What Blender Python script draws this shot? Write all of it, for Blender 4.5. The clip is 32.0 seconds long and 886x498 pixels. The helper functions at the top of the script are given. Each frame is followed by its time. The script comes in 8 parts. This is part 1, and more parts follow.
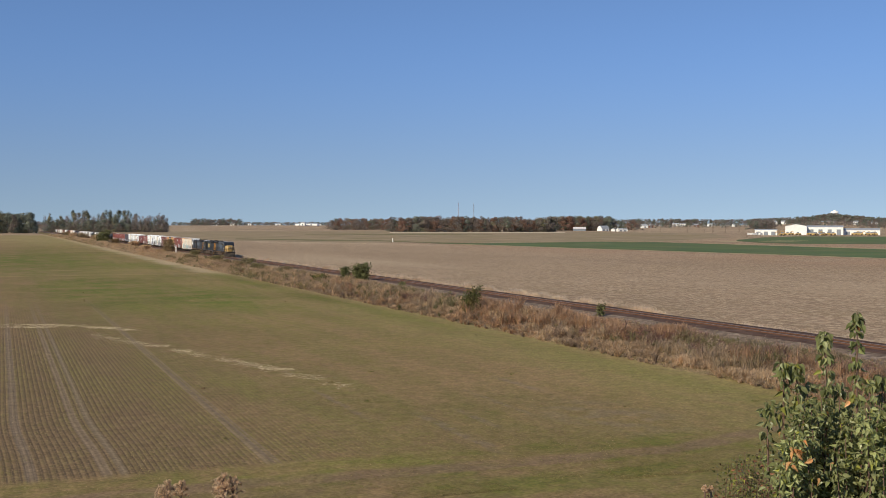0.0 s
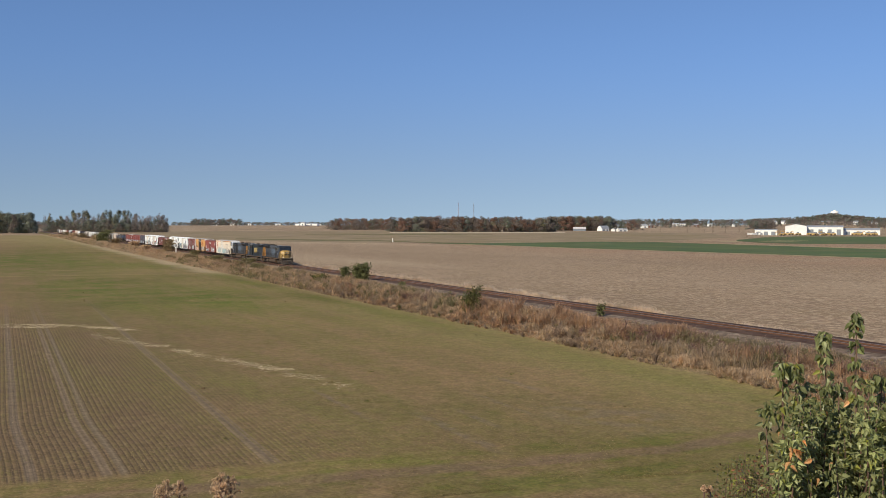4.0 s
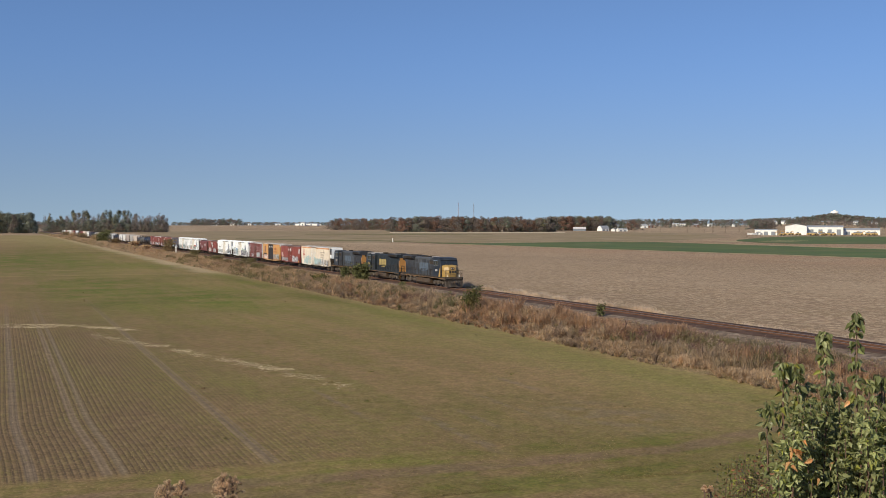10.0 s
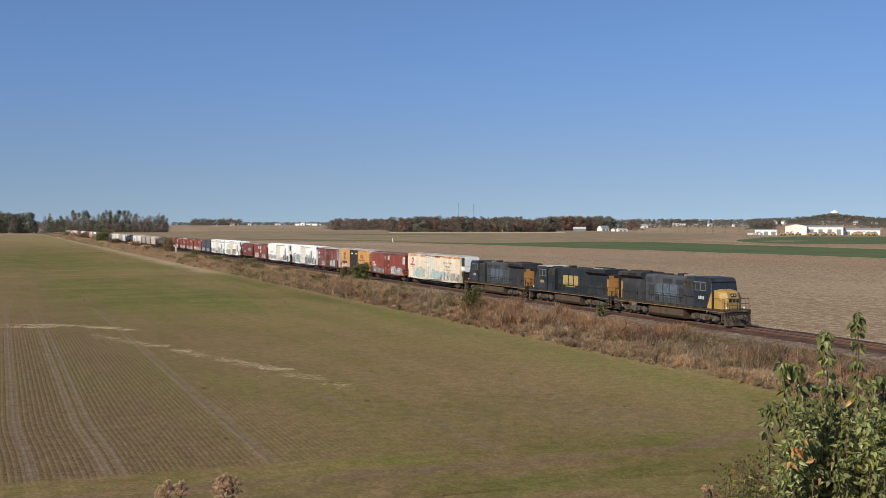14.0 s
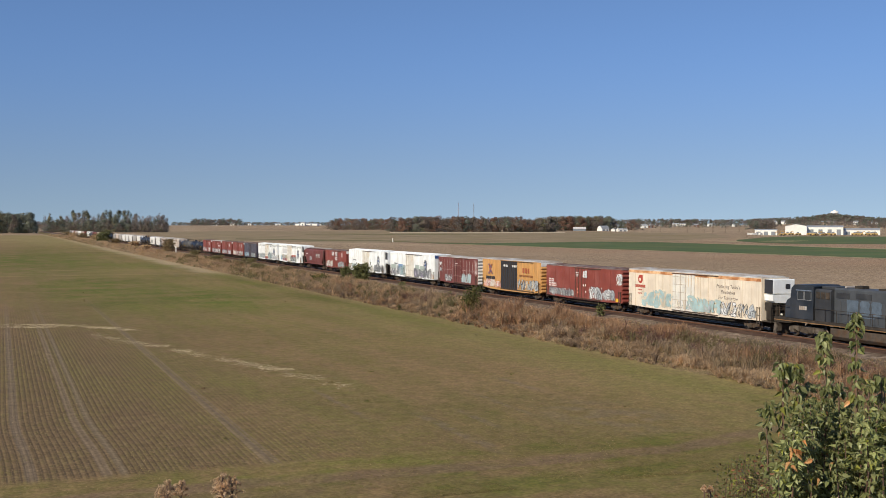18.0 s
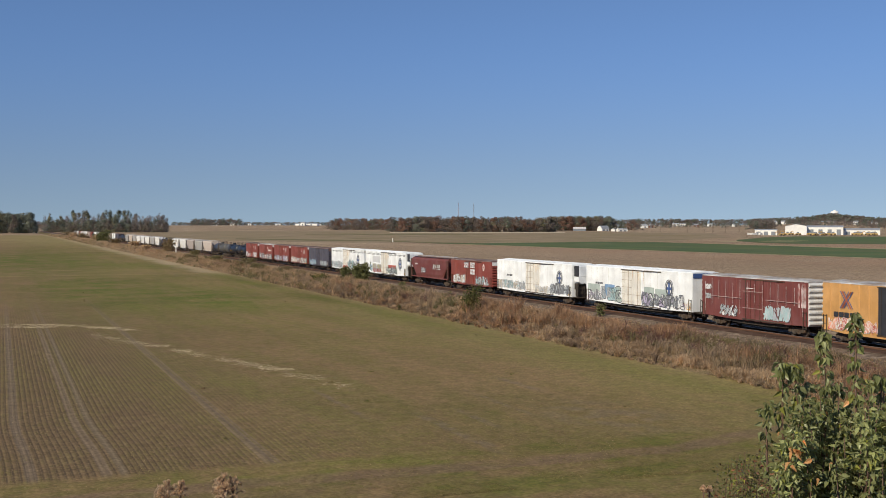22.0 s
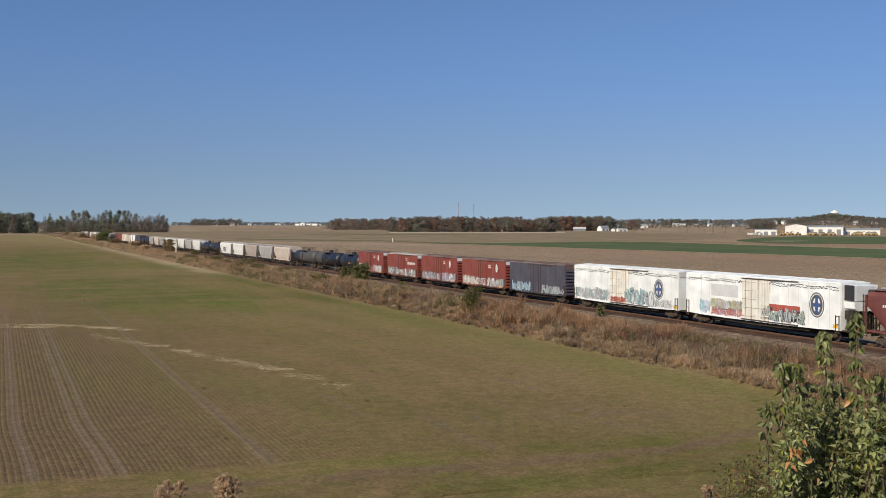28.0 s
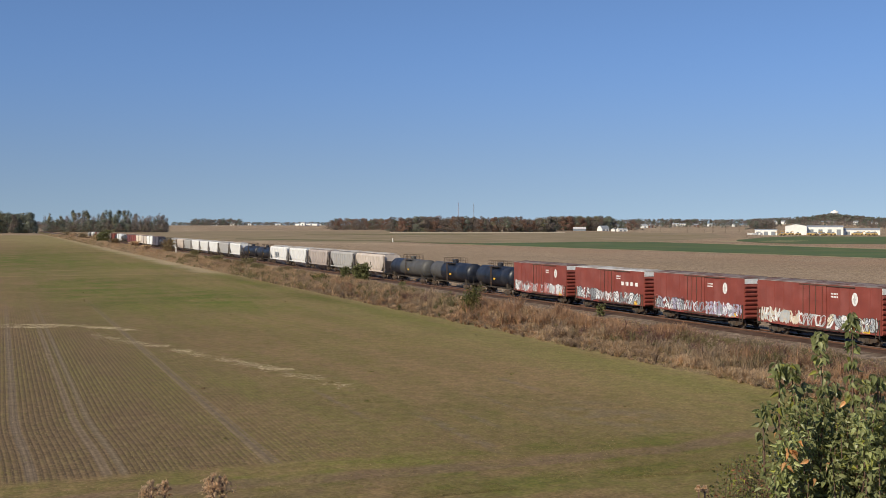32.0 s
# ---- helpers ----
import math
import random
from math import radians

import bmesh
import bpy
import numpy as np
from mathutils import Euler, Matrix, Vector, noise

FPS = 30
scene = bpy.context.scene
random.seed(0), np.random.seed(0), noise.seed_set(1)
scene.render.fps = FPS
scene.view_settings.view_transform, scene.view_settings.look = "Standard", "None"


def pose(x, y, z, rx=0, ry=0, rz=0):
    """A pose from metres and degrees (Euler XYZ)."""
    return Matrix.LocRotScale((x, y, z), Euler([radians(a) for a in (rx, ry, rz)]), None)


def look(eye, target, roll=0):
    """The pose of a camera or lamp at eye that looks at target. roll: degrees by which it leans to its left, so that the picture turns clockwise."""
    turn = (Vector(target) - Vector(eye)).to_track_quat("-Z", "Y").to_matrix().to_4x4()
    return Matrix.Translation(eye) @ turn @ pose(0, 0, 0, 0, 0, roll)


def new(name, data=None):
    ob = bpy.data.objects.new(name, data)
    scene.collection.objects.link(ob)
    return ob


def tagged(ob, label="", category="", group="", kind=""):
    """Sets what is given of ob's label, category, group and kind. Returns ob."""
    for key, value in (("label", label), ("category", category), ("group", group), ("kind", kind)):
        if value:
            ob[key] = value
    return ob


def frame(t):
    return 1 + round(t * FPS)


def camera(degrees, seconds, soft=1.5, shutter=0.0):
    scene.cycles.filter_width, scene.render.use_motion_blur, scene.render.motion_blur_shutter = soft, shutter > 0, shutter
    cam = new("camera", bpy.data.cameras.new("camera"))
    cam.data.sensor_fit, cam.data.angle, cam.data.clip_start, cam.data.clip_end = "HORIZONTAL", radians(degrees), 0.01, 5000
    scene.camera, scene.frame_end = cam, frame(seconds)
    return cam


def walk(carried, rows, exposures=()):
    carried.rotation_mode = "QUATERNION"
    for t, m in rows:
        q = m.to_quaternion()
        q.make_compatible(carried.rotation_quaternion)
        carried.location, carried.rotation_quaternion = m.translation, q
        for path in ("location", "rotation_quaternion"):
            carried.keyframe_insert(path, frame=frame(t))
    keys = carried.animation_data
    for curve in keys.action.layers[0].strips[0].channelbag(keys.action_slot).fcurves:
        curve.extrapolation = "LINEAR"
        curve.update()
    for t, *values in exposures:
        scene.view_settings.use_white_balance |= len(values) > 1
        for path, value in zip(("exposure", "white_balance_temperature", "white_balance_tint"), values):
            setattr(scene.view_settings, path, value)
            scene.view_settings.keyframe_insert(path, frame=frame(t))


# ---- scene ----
# One lens, a standing camera on the road embankment; the railway runs straight past it.
CAM_Z = 10.9
cam = camera(42.8, 32.0, soft=0.8)
walk(cam, [(0.0, pose(0, 0, CAM_Z, 88.797, 0, 0)), (32.0, pose(0, 0, CAM_Z, 88.797, 0, 0))],
     exposures=[(0.0, 0.0), (13.0, -0.03), (18.0, -0.05), (20.0, -0.10), (23.0, -0.19), (25.5, -0.11), (28.0, -0.17), (29.5, -0.12), (32.0, -0.04)])

# ---- plan ----
HEAD = radians(21.385)                       # the track's bearing, to the left of the view
DX, DY = -math.sin(HEAD), math.cos(HEAD)     # along the track, away
NX, NY = math.cos(HEAD), math.sin(HEAD)      # across the track, away
LANE = 66.4                                  # track centre, across
RAIL_Z = 1.1                                 # top of rail over the fields
SPEED = 18.68
CAR_RZ = -68.615


def on_track(across, along, z=0.0):
    return Vector((NX * across + DX * along, NY * across + DY * along, z))


# ---- light ----
SUN_AZ, SUN_EL = (-0.68, -0.733), radians(33)
world = bpy.data.worlds.new("sky")
scene.world = world
world.use_nodes = True
wn = world.node_tree
sky = wn.nodes.new("ShaderNodeTexSky")
sky.sky_type = "NISHITA"
sky.sun_disc = False
sky.sun_elevation = SUN_EL
sky.sun_rotation = math.atan2(SUN_AZ[0], SUN_AZ[1])
sky.altitude, sky.air_density, sky.dust_density, sky.ozone_density = 50, 0.8, 0.0, 4.0
wn.nodes["Background"].inputs["Strength"].default_value = 0.127
# the clear blue reaches low down in this dry air: the sky is read a little above each direction
wtc = wn.nodes.new("ShaderNodeTexCoord")
lift = wn.nodes.new("ShaderNodeVectorMath")
lift.operation = "ADD"
lift.inputs[1].default_value = (0, 0, 0.125)
norm = wn.nodes.new("ShaderNodeVectorMath")
norm.operation = "NORMALIZE"
wn.links.new(wtc.outputs["Generated"], lift.inputs[0])
wn.links.new(lift.outputs[0], norm.inputs[0])
wn.links.new(norm.outputs[0], sky.inputs["Vector"])
tint = wn.nodes.new("ShaderNodeMix")
tint.data_type, tint.blend_type = "RGBA", "MULTIPLY"
tint.inputs[0].default_value = 1.0
# dust low over the harvested fields takes the blue out of the lowest sky
wsp = wn.nodes.new("ShaderNodeSeparateXYZ")
wn.links.new(wtc.outputs["Generated"], wsp.inputs[0])
low = wn.nodes.new("ShaderNodeMapRange")
low.interpolation_type = "SMOOTHERSTEP"
wn.links.new(wsp.outputs[2], low.inputs[0])
low.inputs[1].default_value, low.inputs[2].default_value = -0.03, 0.19
haze = wn.nodes.new("ShaderNodeMix")
haze.data_type = "RGBA"
haze.inputs[6].default_value = (1.035, 0.835, 0.68, 1)
haze.inputs[7].default_value = (0.935, 0.972, 1.04, 1)
wn.links.new(low.outputs[0], haze.inputs[0])
wn.links.new(haze.outputs[2], tint.inputs[7])
wn.links.new(sky.outputs[0], tint.inputs[6])
wn.links.new(tint.outputs[2], wn.nodes["Background"].inputs["Color"])
sun_data = bpy.data.lights.new("sun", "SUN")
sun_data.energy, sun_data.angle, sun_data.color = 5.0, radians(0.53), (1.0, 0.90, 0.72)
sun = new("sun", sun_data)
ce = math.cos(SUN_EL)
sun.matrix_world = look((SUN_AZ[0] * ce * 100, SUN_AZ[1] * ce * 100, math.sin(SUN_EL) * 100 + 20), (0, 0, 20))


# ---- materials ----
MATS = {}


def mat(name, col, rough=0.7, metal=0.0, var=0.25, scale=3.0, fine=40.0, bump=0.1, second=None, second_amt=0.0,
        second_scale=0.6, island=0.0, obrand=0.0, stretch=(1, 1, 1), rot=0.0, trans=0.0):
    """A procedural surface: base colour, two scales of variation, a second tone in patches, fine relief."""
    if name in MATS:
        return MATS[name]
    m = bpy.data.materials.new(name)
    m.use_nodes = True
    nt = m.node_tree
    N, L = nt.nodes, nt.links
    b = N["Principled BSDF"]
    b.inputs["Metallic"].default_value = metal
    if rough >= 0.8:
        b.inputs["Specular IOR Level"].default_value = 0.12
    tc = N.new("ShaderNodeTexCoord")
    mp = N.new("ShaderNodeMapping")
    mp.inputs["Scale"].default_value = stretch
    mp.inputs["Rotation"].default_value = (0, 0, rot)
    L.new(tc.outputs["Object"], mp.inputs["Vector"])

    def nz(s, det=4):
        n = N.new("ShaderNodeTexNoise")
        n.inputs["Scale"].default_value = s
        n.inputs["Detail"].default_value = det
        L.new(mp.outputs[0], n.inputs["Vector"])
        return n.outputs["Fac"]

    def mix(fac, a, c, mode="MIX"):
        x = N.new("ShaderNodeMix")
        x.data_type, x.blend_type = "RGBA", mode
        for s, v in ((x.inputs[0], fac), (x.inputs[6], a), (x.inputs[7], c)):
            if isinstance(v, (int, float)):
                s.default_value = v
            elif isinstance(v, tuple):
                s.default_value = (*v, 1)
            else:
                L.new(v, s)
        return x.outputs[2]

    def ramp(fac, lo, hi, a=0.0, c=1.0):
        x = N.new("ShaderNodeMapRange")
        L.new(fac, x.inputs[0])
        for k, v in enumerate((lo, hi, a, c)):
            x.inputs[k + 1].default_value = v
        return x.outputs[0]

    n1, n2 = nz(scale), nz(fine)
    c = col
    if second:
        c = mix(ramp(nz(second_scale, 6), 0.62 - 0.5 * second_amt, 0.78 - 0.4 * second_amt), c, second)
    lo, hi = 1 - var, 1 + var
    k = N.new("ShaderNodeMath")
    k.operation = "MULTIPLY"
    L.new(ramp(n1, 0.3, 0.7, lo, hi), k.inputs[0])
    L.new(ramp(n2, 0.3, 0.7, 1 - var * 0.6, 1 + var * 0.6), k.inputs[1])
    f = k.outputs[0]
    for amt, node, out in ((island, "ShaderNodeNewGeometry", "Random Per Island"), (obrand, "ShaderNodeObjectInfo", "Random")):
        if amt:
            g = N.new(node)
            k2 = N.new("ShaderNodeMath")
            k2.operation = "MULTIPLY"
            L.new(f, k2.inputs[0])
            L.new(ramp(g.outputs[out], 0, 1, 1 - amt, 1 + amt), k2.inputs[1])
            f = k2.outputs[0]
    cb = N.new("ShaderNodeCombineColor")
    for s in cb.inputs[:3]:
        L.new(f, s)
    L.new(mix(1.0, c, cb.outputs[0], "MULTIPLY"), b.inputs["Base Color"])
    L.new(ramp(n1, 0.3, 0.7, max(0.05, rough - 0.1), min(1, rough + 0.1)), b.inputs["Roughness"])
    if bump:
        bp = N.new("ShaderNodeBump")
        bp.inputs["Strength"].default_value = min(1, bump * 3)
        bp.inputs["Distance"].default_value = bump * 0.1
        L.new(n2, bp.inputs["Height"])
        L.new(bp.outputs[0], b.inputs["Normal"])
    if trans:
        t = N.new("ShaderNodeBsdfTranslucent")
        ms = N.new("ShaderNodeMixShader")
        ms.inputs[0].default_value = trans
        L.new(b.inputs["Base Color"].links[0].from_socket, t.inputs["Color"])
        L.new(b.outputs[0], ms.inputs[1])
        L.new(t.outputs[0], ms.inputs[2])
        L.new(ms.outputs[0], N["Material Output"].inputs["Surface"])
    MATS[name] = m
    return m


def car_paint(name, col, grime=(0.09, 0.07, 0.055), amt=0.35, rough=0.5, streak=0.5):
    """Weathered rolling-stock paint: fading in patches, runs of grime down the sides, dust low down from the track."""
    if name in MATS:
        return MATS[name]
    m = mat(name, col, rough, 0.0, 0.10, 0.8, 14.0, 0.03, tuple(min(1, x * 1.12 + 0.02) for x in col), 0.35, 0.5, obrand=0.06)
    nt = m.node_tree
    N, L = nt.nodes, nt.links
    b = N["Principled BSDF"]
    src = b.inputs["Base Color"].links[0].from_socket
    tc = N.new("ShaderNodeTexCoord")
    mp = N.new("ShaderNodeMapping")
    mp.inputs["Scale"].default_value = (5.0, 5.0, 0.22)
    L.new(tc.outputs["Object"], mp.inputs["Vector"])
    n = N.new("ShaderNodeTexNoise")
    n.inputs["Scale"].default_value = 1.0
    n.inputs["Detail"].default_value = 5
    L.new(mp.outputs[0], n.inputs["Vector"])
    r = N.new("ShaderNodeMapRange")
    L.new(n.outputs["Fac"], r.inputs[0])
    for k, v in enumerate((0.5, 0.85, 0.0, streak)):
        r.inputs[k + 1].default_value = v
    n2 = N.new("ShaderNodeTexNoise")
    n2.inputs["Scale"].default_value = 0.45
    n2.inputs["Detail"].default_value = 8
    L.new(tc.outputs["Object"], n2.inputs["Vector"])
    r2 = N.new("ShaderNodeMapRange")
    L.new(n2.outputs["Fac"], r2.inputs[0])
    for k, v in enumerate((0.45, 0.8, 0.0, amt)):
        r2.inputs[k + 1].default_value = v
    ad = N.new("ShaderNodeMath")
    ad.operation, ad.use_clamp = "MAXIMUM", True
    L.new(r.outputs[0], ad.inputs[0])
    L.new(r2.outputs[0], ad.inputs[1])
    x = N.new("ShaderNodeMix")
    x.data_type = "RGBA"
    L.new(ad.outputs[0], x.inputs[0])
    L.new(src, x.inputs[6])
    x.inputs[7].default_value = (*grime, 1)
    L.new(x.outputs[2], b.inputs["Base Color"])
    return m


# ---- mesh helpers ----
def box(bm, x0, x1, y0, y1, z0, z1, mi=0):
    vs = [bm.verts.new((x, y, z)) for z in (z0, z1) for y in (y0, y1) for x in (x0, x1)]
    fs = []
    for q in ((0, 2, 3, 1), (4, 5, 7, 6), (0, 1, 5, 4), (1, 3, 7, 5), (3, 2, 6, 7), (2, 0, 4, 6)):
        f = bm.faces.new([vs[i] for i in q])
        f.material_index = mi
        fs.append(f)
    return vs


def prism(bm, profile, x0, x1, axis=0, mi=0):
    """A closed outline swept along one axis: 0: outline in (y, z), along x; 1: outline in (x, z), along y; 2: outline in (x, y), along z."""
    def at(p, s):
        a, c = p
        return (s, a, c) if axis == 0 else (a, s, c) if axis == 1 else (a, c, s)
    v0 = [bm.verts.new(at(p, x0)) for p in profile]
    v1 = [bm.verts.new(at(p, x1)) for p in profile]
    n = len(profile)
    for i in range(n):
        j = (i + 1) % n
        bm.faces.new((v0[i], v0[j], v1[j], v1[i])).material_index = mi
    bm.faces.new(v0[::-1]).material_index = mi
    bm.faces.new(v1).material_index = mi


def tube(bm, a, c, r, n=8, r2=None, mi=0, caps=True):
    a, c = Vector(a), Vector(c)
    q = (c - a).to_track_quat("Z", "Y")
    r2 = r if r2 is None else r2
    ring = [[bm.verts.new(p + q @ Vector((math.cos(k * math.tau / n) * rr, math.sin(k * math.tau / n) * rr, 0))) for k in range(n)]
            for p, rr in ((a, r), (c, r2))]
    for k in range(n):
        bm.faces.new((ring[0][k], ring[0][(k + 1) % n], ring[1][(k + 1) % n], ring[1][k])).material_index = mi
    if caps:
        bm.faces.new(ring[0][::-1]).material_index = mi
        bm.faces.new(ring[1]).material_index = mi


def lathe(bm, prof, n=20, axis="x", centre=(0, 0, 0), mi=0):
    """Radius over length, turned about x or y or z."""
    rings = []
    for s, r in prof:
        ring = []
        for k in range(n):
            a = k * math.tau / n
            u, w = math.cos(a) * r, math.sin(a) * r
            p = {"x": (s, u, w), "y": (u, s, w), "z": (u, w, s)}[axis]
            ring.append(bm.verts.new(Vector(p) + Vector(centre)))
        rings.append(ring)
    for a, c in zip(rings, rings[1:]):
        for k in range(n):
            bm.faces.new((a[k], a[(k + 1) % n], c[(k + 1) % n], c[k])).material_index = mi
    bm.faces.new(rings[0][::-1]).material_index = mi
    bm.faces.new(rings[-1]).material_index = mi


def mesh_of(bm, name, mats, bevel=0.0, smooth=False):
    if bevel:
        bmesh.ops.bevel(bm, geom=bm.edges[:], offset=bevel, segments=1, affect="EDGES", clamp_overlap=True)
    bmesh.ops.recalc_face_normals(bm, faces=bm.faces[:])
    me = bpy.data.meshes.new(name)
    bm.to_mesh(me)
    bm.free()
    for m in (mats if isinstance(mats, (list, tuple)) else [mats]):
        me.materials.append(m)
    if smooth:
        for f in me.polygons:
            f.use_smooth = True
    return me


def part(name, bm, mats, parent, label="", bevel=0.0, smooth=False):
    """Links a bmesh (or a finished mesh) as one object under a thing or a part."""
    me = bm if isinstance(bm, bpy.types.Mesh) else mesh_of(bm, name, mats, bevel, smooth)
    ob = new(name, me)
    if parent is not None:
        ob.parent = parent
    if label:
        tagged(ob, label)
    return ob


def raw(name, verts, faces, mats, mat_index=None, smooth=False):
    me = bpy.data.meshes.new(name)
    me.from_pydata([tuple(v) for v in verts], [], [tuple(f) for f in faces])
    for m in (mats if isinstance(mats, (list, tuple)) else [mats]):
        me.materials.append(m)
    if mat_index is not None:
        me.polygons.foreach_set("material_index", np.asarray(mat_index, dtype=np.int32))
    if smooth:
        me.polygons.foreach_set("use_smooth", np.ones(len(me.polygons), dtype=bool))
    me.update()
    return me


BM = bmesh.new


# ---- ground and fields ----
def soil_material(name, rows, green, soil, straw):
    """Drilled field: soil between sprouting rows that run with the track, greener patches, bare tramlines, straw flecks."""
    m = bpy.data.materials.new(name)
    m.use_nodes = True
    N, L = m.node_tree.nodes, m.node_tree.links
    b = N["Principled BSDF"]
    b.inputs["Roughness"].default_value = 0.95
    b.inputs["Specular IOR Level"].default_value = 0.15
    tc = N.new("ShaderNodeTexCoord")
    mp = N.new("ShaderNodeMapping")
    mp.inputs["Rotation"].default_value = (0, 0, -HEAD)
    L.new(tc.outputs["Object"], mp.inputs["Vector"])
    sp = N.new("ShaderNodeSeparateXYZ")
    L.new(mp.outputs[0], sp.inputs[0])

    def math_node(op, a, c=None, clamp=False):
        x = N.new("ShaderNodeMath")
        x.operation, x.use_clamp = op, clamp
        for k, v in enumerate((a, c)):
            if v is None:
                continue
            if isinstance(v, (int, float)):
                x.inputs[k].default_value = v
            else:
                L.new(v, x.inputs[k])
        return x.outputs[0]

    def nz(s, det=5, stretch=None):
        n = N.new("ShaderNodeTexNoise")
        n.inputs["Scale"].default_value = s
        n.inputs["Detail"].default_value = det
        if stretch:
            q = N.new("ShaderNodeMapping")
            q.inputs["Scale"].default_value = stretch
            L.new(mp.outputs[0], q.inputs["Vector"])
            L.new(q.outputs[0], n.inputs["Vector"])
        else:
            L.new(mp.outputs[0], n.inputs["Vector"])
        return n.outputs["Fac"]

    def rng(f, lo, hi, a=0.0, c=1.0):
        x = N.new("ShaderNodeMapRange")
        x.interpolation_type = "SMOOTHSTEP"
        L.new(f, x.inputs[0])
        for k, v in enumerate((lo, hi, a, c)):
            x.inputs[k + 1].default_value = v
        return x.outputs[0]

    def mix(f, a, c):
        x = N.new("ShaderNodeMix")
        x.data_type = "RGBA"
        for s, v in ((x.inputs[0], f), (x.inputs[6], a), (x.inputs[7], c)):
            if isinstance(v, (int, float)):
                s.default_value = v
            elif isinstance(v, tuple):
                s.default_value = (*v, 1)
            else:
                L.new(v, s)
        return x.outputs[2]

    along = sp.outputs[1]
    # the outer rows swing round a little before the headland
    swing = math_node("MULTIPLY", math_node("MULTIPLY", rng(along, 72.0, 48.0, 0.0, 0.6), rng(along, 72.0, 56.0)), rng(sp.outputs[0], 10.0, 4.0))
    across = math_node("SUBTRACT", sp.outputs[0], swing)
    big, mid, small = nz(0.018, 6), nz(0.12, 6), nz(2.2, 6)
    fine = nz(9.0, 4)
    c = mix(rng(mid, 0.3, 0.7), soil, tuple(v * 0.78 for v in soil))
    c = mix(rng(fine, 0.35, 0.75, 0, 0.55), c, tuple(v * 1.35 for v in soil))
    if rows:
        wob = math_node("ADD", across, math_node("MULTIPLY", nz(0.5, 2), 0.05))
        wave = math_node("SINE", math_node("MULTIPLY", wob, math.tau / 0.30))
        inside = rng(along, 50.0, 51.5)
        keen = math_node("MULTIPLY", inside, math_node("MULTIPLY", rng(across, 21.0, 3.0, 0.18, 1.0), rng(along, 190.0, 80.0, 0.15, 1.0)))
        line = math_node("MULTIPLY", math_node("MULTIPLY", rng(wave, -0.4, 0.8), rng(nz(1.6, 6), 0.3, 0.6, 0.35, 1.0)), keen)
        # thicker growth away from the road, thin close to the bare corner
        vigor = math_node("MULTIPLY", rng(across, -10.0, 22.0, 0.12, 0.76), math_node("ADD", rng(along, 45, 180, 0.75, 1.15), math_node("MULTIPLY", rng(along, 90.0, 150.0, 0.0, 0.22), rng(along, 420.0, 260.0))))
        vigor = math_node("ADD", vigor, rng(big, 0.42, 0.68, -0.18, 0.32))
        vigor = math_node("ADD", vigor, rng(small, 0.3, 0.7, -0.22, 0.22))
        vigor = math_node("ADD", vigor, rng(nz(0.5, 8), 0.3, 0.7, -0.22, 0.22))
        vigor = math_node("ADD", vigor, rng(nz(1.0, 5, (0.32, 0.035, 1.0)), 0.35, 0.65, -0.22, 0.22))
        rut = math_node("MULTIPLY", rng(math_node("ABSOLUTE", math_node("SUBTRACT", math_node("ABSOLUTE", math_node("SUBTRACT", along, 272.0)), 15.0)), 2.4, 0.6), rng(nz(0.09, 5), 0.3, 0.5, 0.3, 1.0))
        lane = math_node("MAXIMUM", rut, math_node("MULTIPLY", math_node("MULTIPLY", rng(along, 256.0, 260.0), rng(along, 288.0, 284.0)), 0.3))
        vigor = math_node("SUBTRACT", vigor, math_node("MULTIPLY", lane, 0.55))
        band = math_node("MULTIPLY", rng(along, 44.6, 46.6), rng(along, 51.0, 49.6))
        vigor = math_node("ADD", vigor, math_node("MULTIPLY", band, 0.38))
        rim = math_node("MULTIPLY", rng(across, 46.2, 47.2), rng(mid, 0.25, 0.5, 0.5, 1.0))
        edge = math_node("MULTIPLY", rng(across, 41.0, 43.6), rng(across, 46.0, 44.6))
        vigor = math_node("ADD", vigor, math_node("MULTIPLY", edge, 0.45))
        # a wheel track worn along the headland, bending away towards the railway
        bend = math_node("ADD", along, rng(across, 29.0, 40.0, 0.0, -2.6))
        track = math_node("ABSOLUTE", math_node("SUBTRACT", math_node("ADD", bend, math_node("MULTIPLY", nz(0.16, 3), 1.2)), 47.5))
        path = math_node("MULTIPLY", rng(track, 1.25, 0.45), rng(nz(0.3, 5), 0.3, 0.55, 0.3, 1.0))
        vigor = math_node("SUBTRACT", vigor, math_node("MULTIPLY", path, 0.55))
        turf = math_node("MULTIPLY", rng(along, 51.5, 49.5), rng(nz(0.34, 6, (0.7, 1.0, 1.0)), 0.42, 0.62, -0.14, 0.42))
        vigor = math_node("ADD", vigor, turf)
        grassy = math_node("MULTIPLY", math_node("MULTIPLY", rng(along, 40.6, 41.6), rng(along, 45.6, 43.6)), rng(across, 14.0, 21.0))
        vigor = math_node("ADD", vigor, math_node("MULTIPLY", grassy, 0.5))
        amount = math_node("MULTIPLY", vigor, math_node("ADD", math_node("MULTIPLY", line, 0.65), 0.62), True)
        # the soil is mixed paler across the field, beyond the headland
        c = mix(math_node("MULTIPLY", rng(across, 10.0, 36.0, 0.0, 0.55), rng(along, 47.0, 62.0)), c, mix(fine, tuple(v * 1.12 for v in soil), tuple(v * 1.5 for v in soil)))
        c = mix(math_node("MULTIPLY", keen, 0.65), c, mix(fine, (0.116, 0.078, 0.040), (0.172, 0.118, 0.065)))
        g2 = mix(rng(nz(0.05, 4), 0.35, 0.65), green, tuple(v * 0.72 for v in green))
